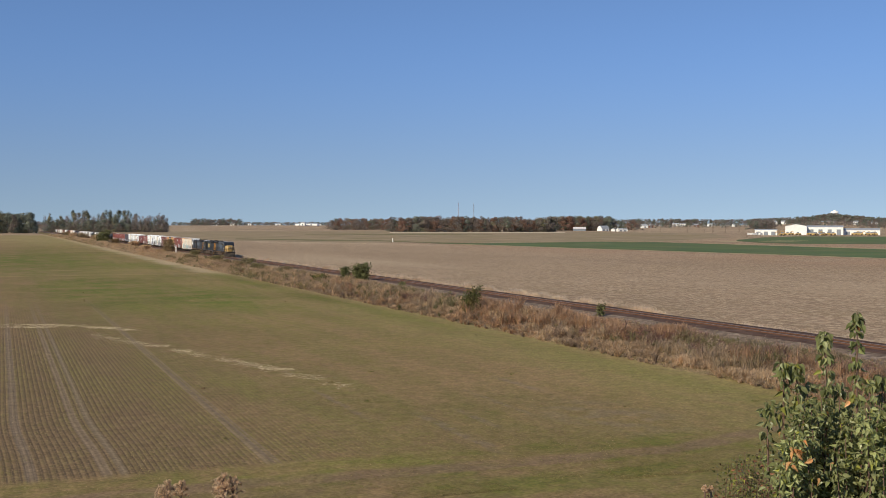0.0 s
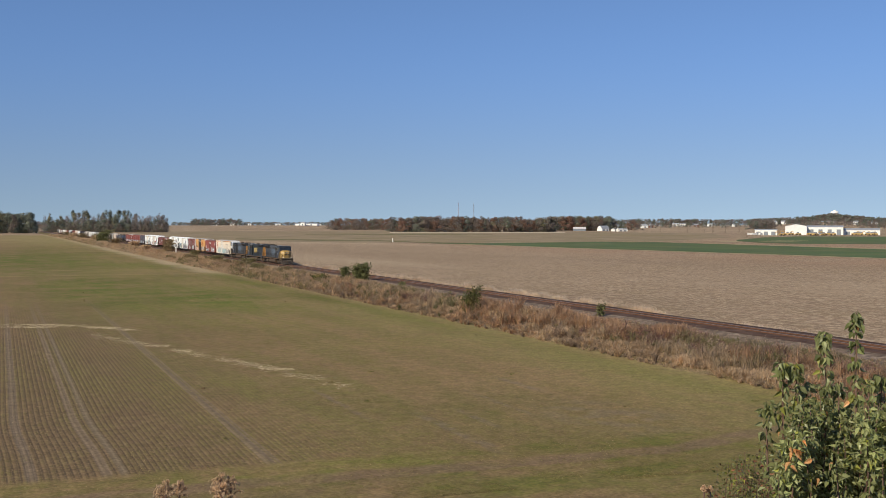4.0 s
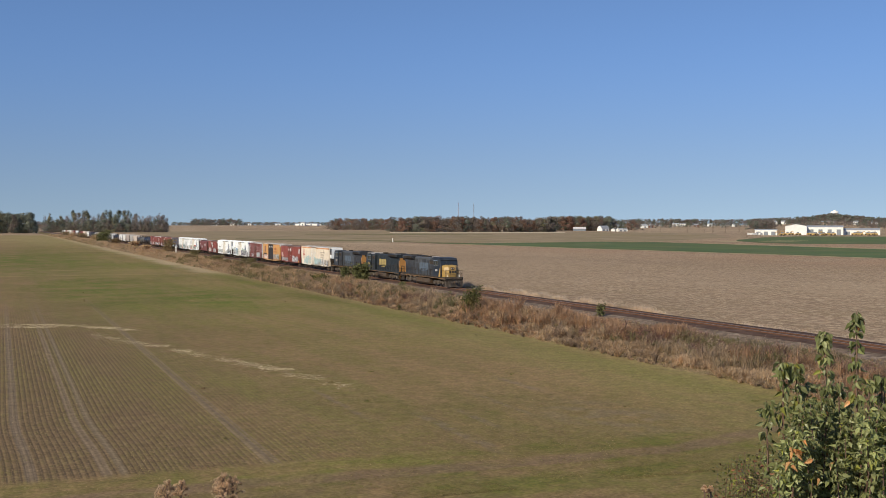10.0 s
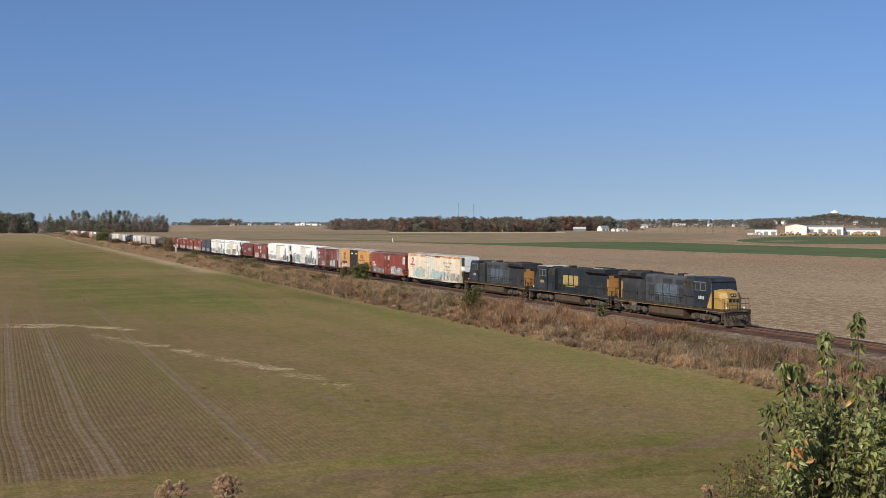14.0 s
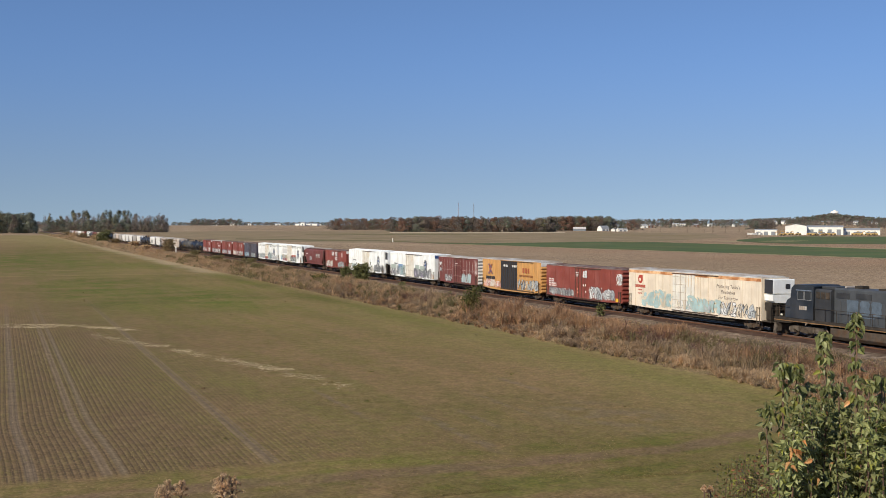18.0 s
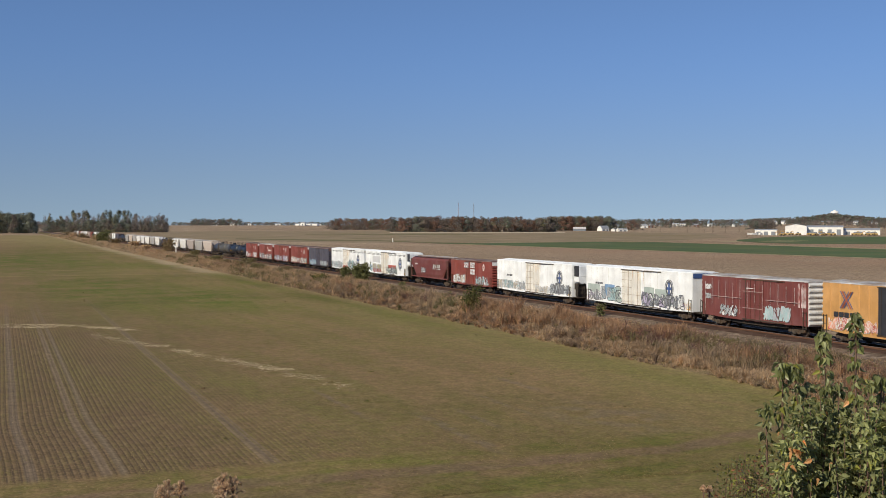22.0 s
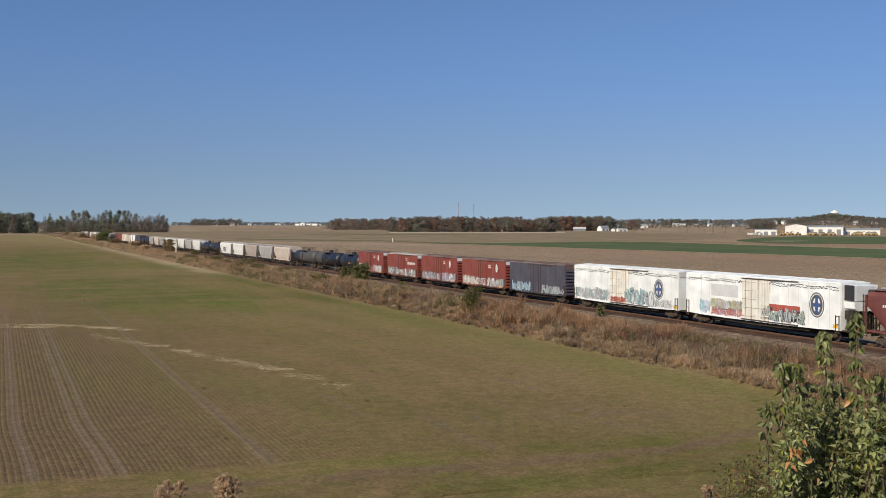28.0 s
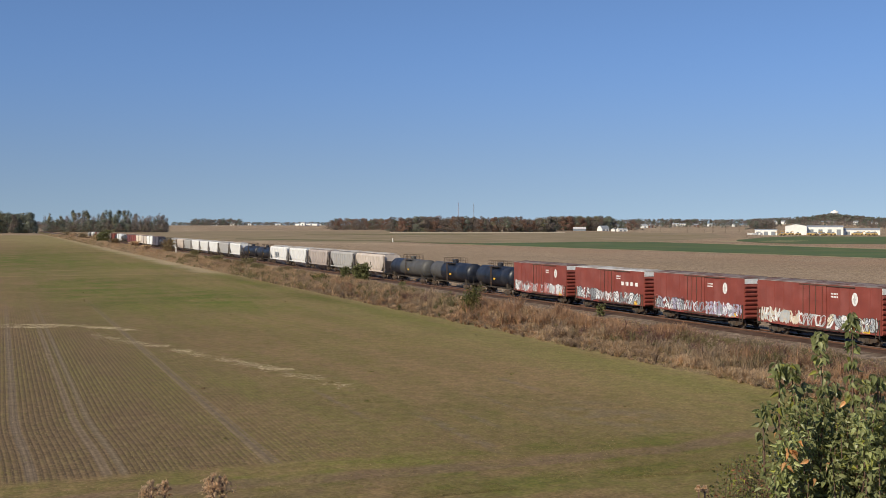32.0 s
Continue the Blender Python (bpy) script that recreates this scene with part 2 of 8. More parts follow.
        g2 = mix(math_node("MULTIPLY", keen, 0.8), g2, (0.190, 0.146, 0.058))
        c = mix(amount, c, g2)
        # shade in the troughs between rows, painted as dark brown lines
        furrow_shade = math_node("MULTIPLY", math_node("MULTIPLY", rng(wave, -0.35, -0.95), rng(nz(2.6, 4), 0.36, 0.54, 0.30, 1.0)), keen)
        c = mix(math_node("MULTIPLY", furrow_shade, 0.72), c, (0.072, 0.050, 0.032))
        for a0, w, tone in ((3.7, 0.30, (0.205, 0.148, 0.094)), (4.45, 0.26, (0.20, 0.150, 0.094)), (11.55, 0.22, (0.176, 0.130, 0.086)), (0.6, 0.34, (0.19, 0.14, 0.092)), (11.28, 0.10, (0.245, 0.180, 0.105)), (11.85, 0.09, (0.225, 0.165, 0.10))):
            tram = rng(math_node("ABSOLUTE", math_node("SUBTRACT", across, a0)), w, w * 0.5)
            c = mix(math_node("MULTIPLY", math_node("MULTIPLY", tram, inside), rng(along, 190.0, 100.0, 0.0, 0.75)), c, tone)
        c = mix(math_node("MULTIPLY", rng(along, 480.0, 900.0), rng(nz(0.02, 5), 0.32, 0.6, 0.25, 0.75)), c, (0.30, 0.235, 0.105))
        tan = math_node("MULTIPLY", math_node("MULTIPLY", rng(across, 38.0, 46.0), rng(along, 200.0, 330.0)), rng(mid, 0.3, 0.6, 0.5, 1.0))
        c = mix(math_node("MULTIPLY", tan, 0.6), c, (0.30, 0.23, 0.11))
        bare = math_node("MULTIPLY", math_node("MULTIPLY", rng(math_node("ADD", across, math_node("MULTIPLY", nz(0.06, 5), 5.0)), 42.8, 48.0), rng(along, 240.0, 275.0)), math_node("MULTIPLY", rng(along, 900.0, 450.0, 0.5, 1.0), rng(nz(0.10, 6), 0.34, 0.56, 0.35, 1.0)))
        c = mix(math_node("MULTIPLY", bare, 0.85), c, (0.41, 0.31, 0.185))
        c = mix(math_node("MULTIPLY", math_node("MULTIPLY", lane, rng(across, 44.0, 20.0, 0.3, 1.0)), 0.65), c, (0.27, 0.205, 0.085))
        c = mix(math_node("MULTIPLY", rim, 0.45), c, (0.30, 0.225, 0.115))
        c = mix(math_node("MULTIPLY", rng(across, 34.0, 42.0), math_node("MULTIPLY", rng(along, 170.0, 120.0, 0.0, 0.45), rng(nz(0.25, 5), 0.3, 0.6, 0.4, 1.0))), c, (0.235, 0.205, 0.068))
        c = mix(math_node("MULTIPLY", path, 0.65), c, (0.172, 0.116, 0.070))
        c = mix(math_node("MULTIPLY", math_node("MULTIPLY", rng(along, 47.5, 44.5, 0.0, 0.8), rng(across, 20.0, 12.0, 0.15, 1.0)), rng(nz(0.4, 6), 0.35, 0.6, 0.1, 0.6)), c, (0.150, 0.106, 0.056))
        # bare silty streaks left by wheels, and a washed bare patch
        for a0, s0, s1, w in ((22.3, 48.5, 62.5, 0.55), (25.0, 54.5, 63.0, 0.4), (33.0, 66.0, 75.0, 0.5), (28.4, 58.0, 70.0, 0.3), (19.2, 60.0, 74.0, 0.3)):
            silt = math_node("MULTIPLY", rng(math_node("ABSOLUTE", math_node("SUBTRACT", math_node("ADD", across, math_node("MULTIPLY", nz(0.3, 3), 0.5)), a0 + 0.25)), w, w * 0.3),
                             math_node("MULTIPLY", rng(along, s0 - 1.0, s0 + 3.0), rng(along, s1 + 1.0, s1 - 4.0)))
            c = mix(math_node("MULTIPLY", math_node("MULTIPLY", silt, rng(nz(0.9, 6), 0.36, 0.56, 0.15, 1.0)), 0.5), c, (0.185, 0.138, 0.100))
        wash = math_node("SQRT", math_node("ADD", math_node("POWER", math_node("MULTIPLY", math_node("SUBTRACT", across, 32.2), 1.6), 2.0), math_node("POWER", math_node("SUBTRACT", along, 56.5), 2.0)))
        c = mix(math_node("MULTIPLY", math_node("MULTIPLY", rng(wash, 9.0, 2.0), rng(nz(0.5, 6), 0.42, 0.6)), 0.5), c, (0.215, 0.155, 0.105))
        for px, py, pr in ((16.0, 205.0, 60.0), (4.0, 330.0, 110.0), (30.0, 170.0, 40.0), (0.0, 420.0, 120.0)):
            d2 = math_node("SQRT", math_node("ADD", math_node("POWER", math_node("MULTIPLY", math_node("SUBTRACT", across, px), 3.2), 2.0),
                                             math_node("POWER", math_node("SUBTRACT", along, py), 2.0)))
            patch = math_node("MULTIPLY", math_node("MULTIPLY", rng(d2, pr, pr * 0.2), rng(mid, 0.35, 0.6)), rng(nz(0.45, 6), 0.36, 0.58, 0.25, 1.0))
            c = mix(math_node("MULTIPLY", patch, 0.85), c, (green[0] * 0.62, green[1] * 0.82, green[2] * 0.45))
        h = math_node("ADD", math_node("MULTIPLY", line, 0.5), fine)
    else:
        g2 = green
        c = mix(math_node("MULTIPLY", rng(mid, 0.35, 0.7), rng(big, 0.4, 0.6, 0.2, 0.8)), c, g2)
        streaks = nz(1.1, 8)
        c = mix(rng(nz(0.33, 6), 0.46, 0.62, 0.0, 0.42), c, tuple(v * 0.62 for v in soil))
        c = mix(rng(streaks, 0.53, 0.64, 0.0, 0.7), c, straw)
        c = mix(rng(nz(1.0, 6, (0.5, 0.02, 1.0)), 0.5, 0.75, 0.0, 0.35), c, tuple(v * 0.6 for v in soil))
        wisps = nz(1.0, 6, (4.6, 0.42, 1.0))
        c = mix(rng(wisps, 0.55, 0.66, 0.0, 0.8), c, tuple(v * 1.05 for v in straw))
        c = mix(rng(wisps, 0.45, 0.35, 0.0, 0.65), c, tuple(v * 0.55 for v in soil))
        broad = nz(1.0, 3, (0.011, 0.0022, 1.0))
        c = mix(rng(broad, 0.50, 0.66, 0.0, 0.30), c, straw)
        c = mix(rng(broad, 0.48, 0.34, 0.0, 0.30), c, tuple(v * 0.62 for v in soil))
        c = mix(math_node("MULTIPLY", rng(along, 900.0, 500.0), math_node("MULTIPLY", rng(across, 170.0, 250.0), rng(nz(0.03, 5), 0.35, 0.6, 0.1, 0.5))), c, (0.33, 0.195, 0.115))
        h = math_node("ADD", streaks, fine)
    c = mix(rng(nz(3.5, 6), 0.66, 0.78, 0.0, 0.5), c, straw)
    grain = math_node("MULTIPLY", rng(nz(5.0, 4), 0.3, 0.7, 0.80 if rows else 0.60, 1.20 if rows else 1.40), rng(nz(1.3, 5), 0.3, 0.7, 0.87 if rows else 0.78, 1.13 if rows else 1.22))
    gc = N.new("ShaderNodeCombineColor")
    for k in range(3):
        L.new(grain, gc.inputs[k])
    mm = N.new("ShaderNodeMix")
    mm.data_type, mm.blend_type = "RGBA", "MULTIPLY"
    mm.inputs[0].default_value = 1.0
    L.new(c, mm.inputs[6])
    L.new(gc.outputs[0], mm.inputs[7])
    c = mm.outputs[2]
    L.new(c, b.inputs["Base Color"])
    bp = N.new("ShaderNodeBump")
    bp.inputs["Strength"].default_value = 0.5
    bp.inputs["Distance"].default_value = 0.06
    L.new(h, bp.inputs["Height"])
    L.new(bp.outputs[0], b.inputs["Normal"])
    return m


M_WHEAT = soil_material("drilled_field", True, (0.158, 0.155, 0.033), (0.232, 0.151, 0.073), (0.40, 0.31, 0.17))
M_STUBBLE = soil_material("stubble_field", False, (0.27, 0.19, 0.105), (0.31, 0.215, 0.135), (0.52, 0.41, 0.27))
M_EDGE = mat("pale_margin_grass", (0.36, 0.29, 0.16), 0.95, 0, 0.25, 0.1, 2.0, 0.05)
M_CROP = mat("green_crop", (0.084, 0.122, 0.046), 0.9, 0, 0.2, 0.05, 1.5, 0.05, (0.12, 0.132, 0.056), 0.4, 0.03)
M_LITTER = mat("dead_grass_litter", (0.23, 0.165, 0.085), 0.95, 0, 0.35, 0.6, 12.0, 0.3, (0.15, 0.12, 0.05), 0.5, 0.35)


def ground_height(x, y):
    r = math.hypot(x, y)
    far = min(1.0, max(0.0, (r - 2300.0) / 1900.0))
    z = 10.5 * far * far * (3 - 2 * far)
    if y > 2400:
        z += 15.0 * math.exp(-((x / y - 0.345) / 0.04) ** 2) * min(1.0, (y - 2400.0) / 900.0)
    bank = 9.3 - 0.5 * max(0.0, abs(y + 4.0) - 5.5) - 0.5 * max(0.0, x - 40.0)
    return max(z, bank)


def spread(lo, hi, near, grow):
    """Grid lines, close together near zero and wider apart outwards."""
    out, v, step = [0.0], 0.0, near
    while v < hi:
        v += step
        step *= grow
        out.append(v)
    v, step = 0.0, near
    while v > lo:
        v -= step
        step *= grow
        out.insert(0, v)
    return out


gx, gy = spread(-6500, 6500, 2.5, 1.09), spread(-400, 6500, 2.0, 1.08)
gv = [(x, y, ground_height(x, y)) for y in gy for x in gx]
W = len(gx)
gf = [(j * W + i, j * W + i + 1, (j + 1) * W + i + 1, (j + 1) * W + i) for j in range(len(gy) - 1) for i in range(W - 1)]
ground = tagged(new("ground", raw("ground", gv, gf, [M_STUBBLE, M_LITTER], [1 if math.hypot(gv[f[0]][0], gv[f[0]][1]) < 420 and max(gv[i][2] for i in f) > 0.05 else 0 for f in gf], True)),
                "flat tan harvested farmland reaching the horizon", "ground", kind="structure")


def strip(name, pts, z, material, label):
    """A flat field laid over the ground, from its corners across and along the track."""
    v = [on_track(a, s, z) for a, s in pts]
    return tagged(new(name, raw(name, v, [tuple(range(len(v)))], material)), label, "field", kind="structure")


strip("field_wheat", [(-900, -60), (47.9, -60), (47.9, 1310), (-900, 1310)], 0.03, M_WHEAT,
      "drilled winter wheat field, thin green rows on brown soil")
strip("field_crop", [(240, 637), (267, 640), (314, 641), (369, 659), (396, 640), (388, 565), (380, 473), (371, 400), (360, 300), (350, 160), (284, 160), (275, 245), (271.6, 293), (264.6, 385),
                     (256.6, 458), (253.7, 517), (247.7, 595)], 0.05, M_CROP, "narrow dark green strip of young crop")
strip("field_margin", [(239, 636), (247.7, 595), (253.7, 517), (256.6, 458), (264.6, 385), (271.6, 293), (275, 245), (284, 160), (277, 160), (270, 245), (266.5, 293), (259.5, 385),
                       (251.5, 458), (248, 517), (242, 595)], 0.07, M_EDGE, "thin pale grassy margin along the green strip")
strip("field_margin_far", [(371, 400), (380, 473), (388, 565), (393, 563), (386, 472), (377, 400)], 0.07, M_EDGE, "thin pale grassy margin between crops")
strip("field_crop_far", [(506, 698), (634, 836), (723, 900), (792, 855), (900, 800), (560, 470), (470, 508), (435, 542), (433, 570), (470, 648)], 0.05, M_CROP,
      "dark green crop field before the white depot")
M_BANK = mat("ditch_grass", (0.20, 0.17, 0.08), 0.95, 0, 0.3, 0.2, 6.0, 0.1, (0.10, 0.11, 0.04), 0.5, 0.15)
strip("ditch_bank", [(180, 925), (221, 824), (250, 791), (254, 739), (254, 672), (267, 643), (261, 629), (244, 647), (243.6, 708), (239, 757), (207, 773), (172, 885)], 0.06, M_BANK,
      "long low grassy ditch bank between stubble fields")
M_PALE = mat("pale_stubble", (0.285, 0.213, 0.132), 0.95, 0, 0.2, 0.05, 2.0, 0.05, (0.235, 0.185, 0.10), 0.4, 0.02)
strip("field_pale", [(118, 890), (203, 680), (263, 660), (430, 670), (610, 850), (900, 1300), (900, 1700), (660, 1960), (220, 2060)], 0.05, M_PALE,
      "pale straw-coloured stubble field farther off")
strip("field_grey", [(422, 3084), (788, 2941), (1770, 6605), (947, 6927)], 0.30, mat("grey_green_fallow", (0.235, 0.215, 0.150), 0.95, 0, 0.2, 0.02, 0.5, 0.0), "pale grey-green fallow field near the horizon")
M_LINE = mat("dry_boundary_grass", (0.24, 0.185, 0.095), 0.95, 0, 0.25, 0.1, 3.0, 0.05)
strip("field_margin_thin", [(474, 633), (511, 655), (529, 641), (493, 620)], 0.09, M_EDGE, "thin broken pale margin in the green crop")
strip("field_margin_low", [(436, 620), (467, 656), (474, 657), (450, 615)], 0.09, M_EDGE, "pale rough patch at the crop's corner")
strip("field_margin_wood", [(583, 1722), (514, 1520), (635, 1498), (735, 1409), (852, 1633)], 0.12, mat("bleached_margin_grass", (0.50, 0.41, 0.28), 0.95, 0, 0.2, 0.05, 1.0, 0.0), "pale grassy margin in front of the autumn wood")
strip("ditch_line", [(356, 1384), (429, 1355), (485, 1304), (570, 1290), (546, 1230), (450, 1219), (395, 1258), (336, 1305)], 0.08, M_BANK, "dark grassy field boundary far off")
strip("ditch_line_near", [(630, 1166), (653, 1115), (675, 1067), (695, 1022), (659, 968), (628, 994), (610, 1041), (601, 1112)], 0.08, M_LINE, "thin grassy field boundary across the stubble")
# ---- railway ----
M_ROCK = mat("rusty_ballast", (0.084, 0.050, 0.037), 0.95, 0, 0.35, 1.2, 18.0, 0.6, (0.118, 0.074, 0.054), 0.3, 0.5)
M_GRAVEL = mat("grey_ballast", (0.225, 0.175, 0.135), 0.95, 0, 0.5, 1.6, 6.0, 0.8, (0.15, 0.11, 0.08), 0.6, 0.7)
M_PALEL = mat("pale_grass_litter", (0.42, 0.30, 0.175), 0.95, 0, 0.3, 0.5, 10.0, 0.3, (0.30, 0.21, 0.125), 0.5, 0.15)
M_RAIL = mat("worn_rail_steel", (0.15, 0.092, 0.068), 0.7, 0.0, 0.2, 2.0, 30.0, 0.03)
M_RUST = mat("rusted_steel", (0.13, 0.065, 0.04), 0.85, 0.0, 0.2, 2.0, 30.0, 0.05)
M_SHINE = mat("polished_rail_head", (0.36, 0.31, 0.28), 0.45, 0.7, 0.06, 0.5, 8.0, 0.0)
M_TIE = mat("weathered_tie_wood", (0.10, 0.062, 0.045), 0.9, 0, 0.3, 1.5, 25.0, 0.3, obrand=0.25)

S0, S1 = -120.0, 2200.0
profile = [(46.9, -0.15, 0), (48.3, 0.02, 0), (55.0, 0.10, 0), (60.0, 0.28, 1), (63.9, 0.80, 2), (64.5, 0.88, 2), (65.0, 0.90, 2), (67.8, 0.90, 2),
           (69.0, 0.86, 2), (70.6, 0.72, 3), (72.2, 0.15, 3), (75.5, 0.02, 3)]
cuts = [S0 + (S1 - S0) * (k / 240.0) ** 1.6 for k in range(241)]
bv, bf, bi = [], [], []
for s in cuts:
    for a, z, _ in profile:
        j = 0.12 * noise.noise((a * 0.6, s * 0.11, 3.0)) if 49 < a < 74 else 0.0
        bv.append(on_track(a + 2.2 * j, s, z + j * 0.4 + 0.05))
P = len(profile)
for k in range(len(cuts) - 1):
    for i in range(P - 1):
        bf.append((k * P + i, k * P + i + 1, (k + 1) * P + i + 1, (k + 1) * P + i))
        bi.append(profile[i][2])
tagged(new("railway_bed", raw("railway_bed", bv, bf, [M_LITTER, M_GRAVEL, M_ROCK, M_PALEL], bi, True)),
       "low embankment of rust-brown and grey ballast", "railway bed", kind="structure")


def rail_mesh():
    bm = BM()
    # foot, web, head
    for prof, mi in (([(-0.07, -0.17), (0.07, -0.17), (0.07, -0.155), (0.01, -0.14), (0.01, -0.045), (-0.01, -0.045), (-0.01, -0.14), (-0.07, -0.155)], 0),
                     ([(-0.036, -0.045), (0.036, -0.045), (0.036, -0.004), (-0.036, -0.004)], 2),
                     ([(-0.03, -0.004), (0.03, -0.004), (0.026, 0.0), (-0.026, 0.0)], 1)):
        prism(bm, prof, 0, S1 - S0, 0, mi)
    return mesh_of(bm, "rail", [M_RUST, M_SHINE, M_RAIL])


for a in (-0.7535, 0.7535):
    r = new("rail", rail_mesh())
    base = on_track(LANE + a, S0, RAIL_Z)
    r.matrix_world = pose(base.x, base.y, base.z, 0, 0, 90 + math.degrees(HEAD))
    tagged(r, "rusted steel rail with a polished running surface", "rail", "rails of the track", kind="structure")

# ---- rolling stock ----
M_BLACK = mat("grimy_black_steel", (0.044, 0.037, 0.031), 0.8, 0.0, 0.3, 2.0, 20.0, 0.05, (0.075, 0.057, 0.043), 0.3, 1.0)
M_TRUCK = mat("rusty_brake_dust_iron", (0.092, 0.075, 0.060), 0.85, 0.1, 0.3, 3.0, 25.0, 0.1, (0.09, 0.055, 0.035), 0.4, 1.5)
M_DUST = mat("dusty_running_gear", (0.128, 0.106, 0.086), 0.9, 0, 0.35, 3.0, 25.0, 0.1, (0.07, 0.055, 0.043), 0.45, 1.2)
M_WHEEL = mat("wheel_steel", (0.12, 0.09, 0.07), 0.5, 0.6, 0.25, 4.0, 30.0, 0.03)
M_GLASS = mat("dark_window_glass", (0.030, 0.036, 0.045), 0.08, 0.0, 0.05, 2.0, 10.0, 0.0)
M_WHITE = car_paint("white_reefer_paint", (0.82, 0.835, 0.825), (0.52, 0.47, 0.38), 0.10, 0.5, 0.2)
M_STAINED = car_paint("rust_stained_door_paint", (0.72, 0.70, 0.63), (0.42, 0.26, 0.13), 0.30, 0.5, 0.5)
M_RODS = mat("rusty_door_rods", (0.40, 0.31, 0.22), 0.8, 0.2, 0.2, 3, 20, 0)
M_PALERODS = mat("pale_door_rods", (0.46, 0.37, 0.28), 0.8, 0, 0.2, 3, 20, 0)
M_SEAMW = mat("dusty_white_seam", (0.62, 0.61, 0.57), 0.7, 0, 0.15, 2, 10, 0)
M_SEAMC = mat("rust_tinted_seam", (0.52, 0.40, 0.27), 0.7, 0, 0.2, 2, 10, 0)
M_RUN = mat("thin_rust_run", (0.62, 0.42, 0.24), 0.8, 0, 0.25, 3, 12, 0)
M_CREAM = car_paint("cream_reefer_paint", (0.72, 0.635, 0.51), (0.46, 0.29, 0.18), 0.35, 0.5, 0.5)
M_RED = car_paint("oxide_red_paint", (0.225, 0.050, 0.035), (0.12, 0.065, 0.05), 0.26, 0.55, 0.26)
M_RED2 = car_paint("faded_red_paint", (0.155, 0.040, 0.034), (0.10, 0.065, 0.055), 0.35, 0.6, 0.35)
M_ORANGE = car_paint("boxcar_yellow_paint", (0.55, 0.29, 0.095), (0.16, 0.09, 0.05), 0.28, 0.5, 0.25)
M_PLUM = car_paint("faded_plum_grey_paint", (0.066, 0.062, 0.084), (0.06, 0.05, 0.045), 0.35, 0.6, 0.3)
M_GREY = car_paint("hopper_grey_paint", (0.38, 0.365, 0.345), (0.17, 0.12, 0.08), 0.40, 0.6, 0.6)
M_BROWNH = car_paint("rust_streaked_hopper_paint", (0.40, 0.34, 0.30), (0.10, 0.055, 0.04), 0.6, 0.65, 0.9)
M_PALEH = car_paint("pale_hopper_paint", (0.70, 0.69, 0.66), (0.26, 0.20, 0.15), 0.3, 0.55, 0.45)
M_TANH = car_paint("tan_hopper_paint", (0.55, 0.47, 0.40), (0.22, 0.14, 0.09), 0.35, 0.6, 0.5)
M_TANK = car_paint("black_tank_paint", (0.008, 0.011, 0.020), (0.05, 0.042, 0.036), 0.25, 0.45, 0.3)
M_TANKG = car_paint("dusty_tank_paint", (0.066, 0.063, 0.058), (0.06, 0.05, 0.04), 0.5, 0.6, 0.6)
M_NAVY = car_paint("locomotive_dark_blue", (0.012, 0.018, 0.022), (0.040, 0.036, 0.033), 0.75, 0.55, 0.7)
M_SLATE = car_paint("locomotive_faded_grey", (0.029, 0.031, 0.035), (0.026, 0.022, 0.02), 0.8, 0.6, 0.8)
M_YORANGE = car_paint("locomotive_orange_yellow", (0.43, 0.205, 0.05), (0.16, 0.09, 0.05), 0.5, 0.5, 0.3)
M_FADED = car_paint("locomotive_bleached_grey", (0.054, 0.060, 0.068), (0.05, 0.045, 0.04), 0.6, 0.6, 0.7)
M_YELLOW = car_paint("locomotive_yellow", (0.43, 0.265, 0.07), (0.14, 0.09, 0.05), 0.7, 0.55, 0.75)
M_STRIPE = car_paint("dirty_sill_stripe", (0.24, 0.125, 0.045), (0.06, 0.045, 0.035), 0.6, 0.6, 0.6)
M_LOGOG = mat("dull_grey_marking", (0.17, 0.175, 0.18), 0.6, 0, 0.25, 2, 12, 0)
M_LOGOY = mat("dull_yellow_marking", (0.36, 0.27, 0.095), 0.6, 0, 0.2, 2, 12, 0)
M_ROOFR = mat("weathered_brown_roof", (0.17, 0.10, 0.085), 0.75, 0.1, 0.3, 0.8, 12.0, 0.05, (0.24, 0.20, 0.18), 0.4, 0.6)
M_ROOFG = mat("galvanised_roof", (0.55, 0.54, 0.52), 0.55, 0.2, 0.2, 0.7, 12.0, 0.03, (0.40, 0.33, 0.27), 0.4, 0.5)
M_BLUE = mat("emblem_blue", (0.055, 0.10, 0.25), 0.5, 0, 0.1, 3, 20, 0)
M_INK = mat("stencil_black", (0.03, 0.03, 0.035), 0.6, 0, 0.2, 3, 20, 0)
M_PAINTW = mat("stencil_white", (0.72, 0.71, 0.68), 0.6, 0, 0.15, 3, 20, 0)
M_PAINTR = mat("stencil_red", (0.42, 0.06, 0.035), 0.6, 0, 0.15, 3, 20, 0)
M_SIGNY = mat("reflector_yellow", (0.75, 0.45, 0.04), 0.4, 0, 0.1, 3, 20, 0)
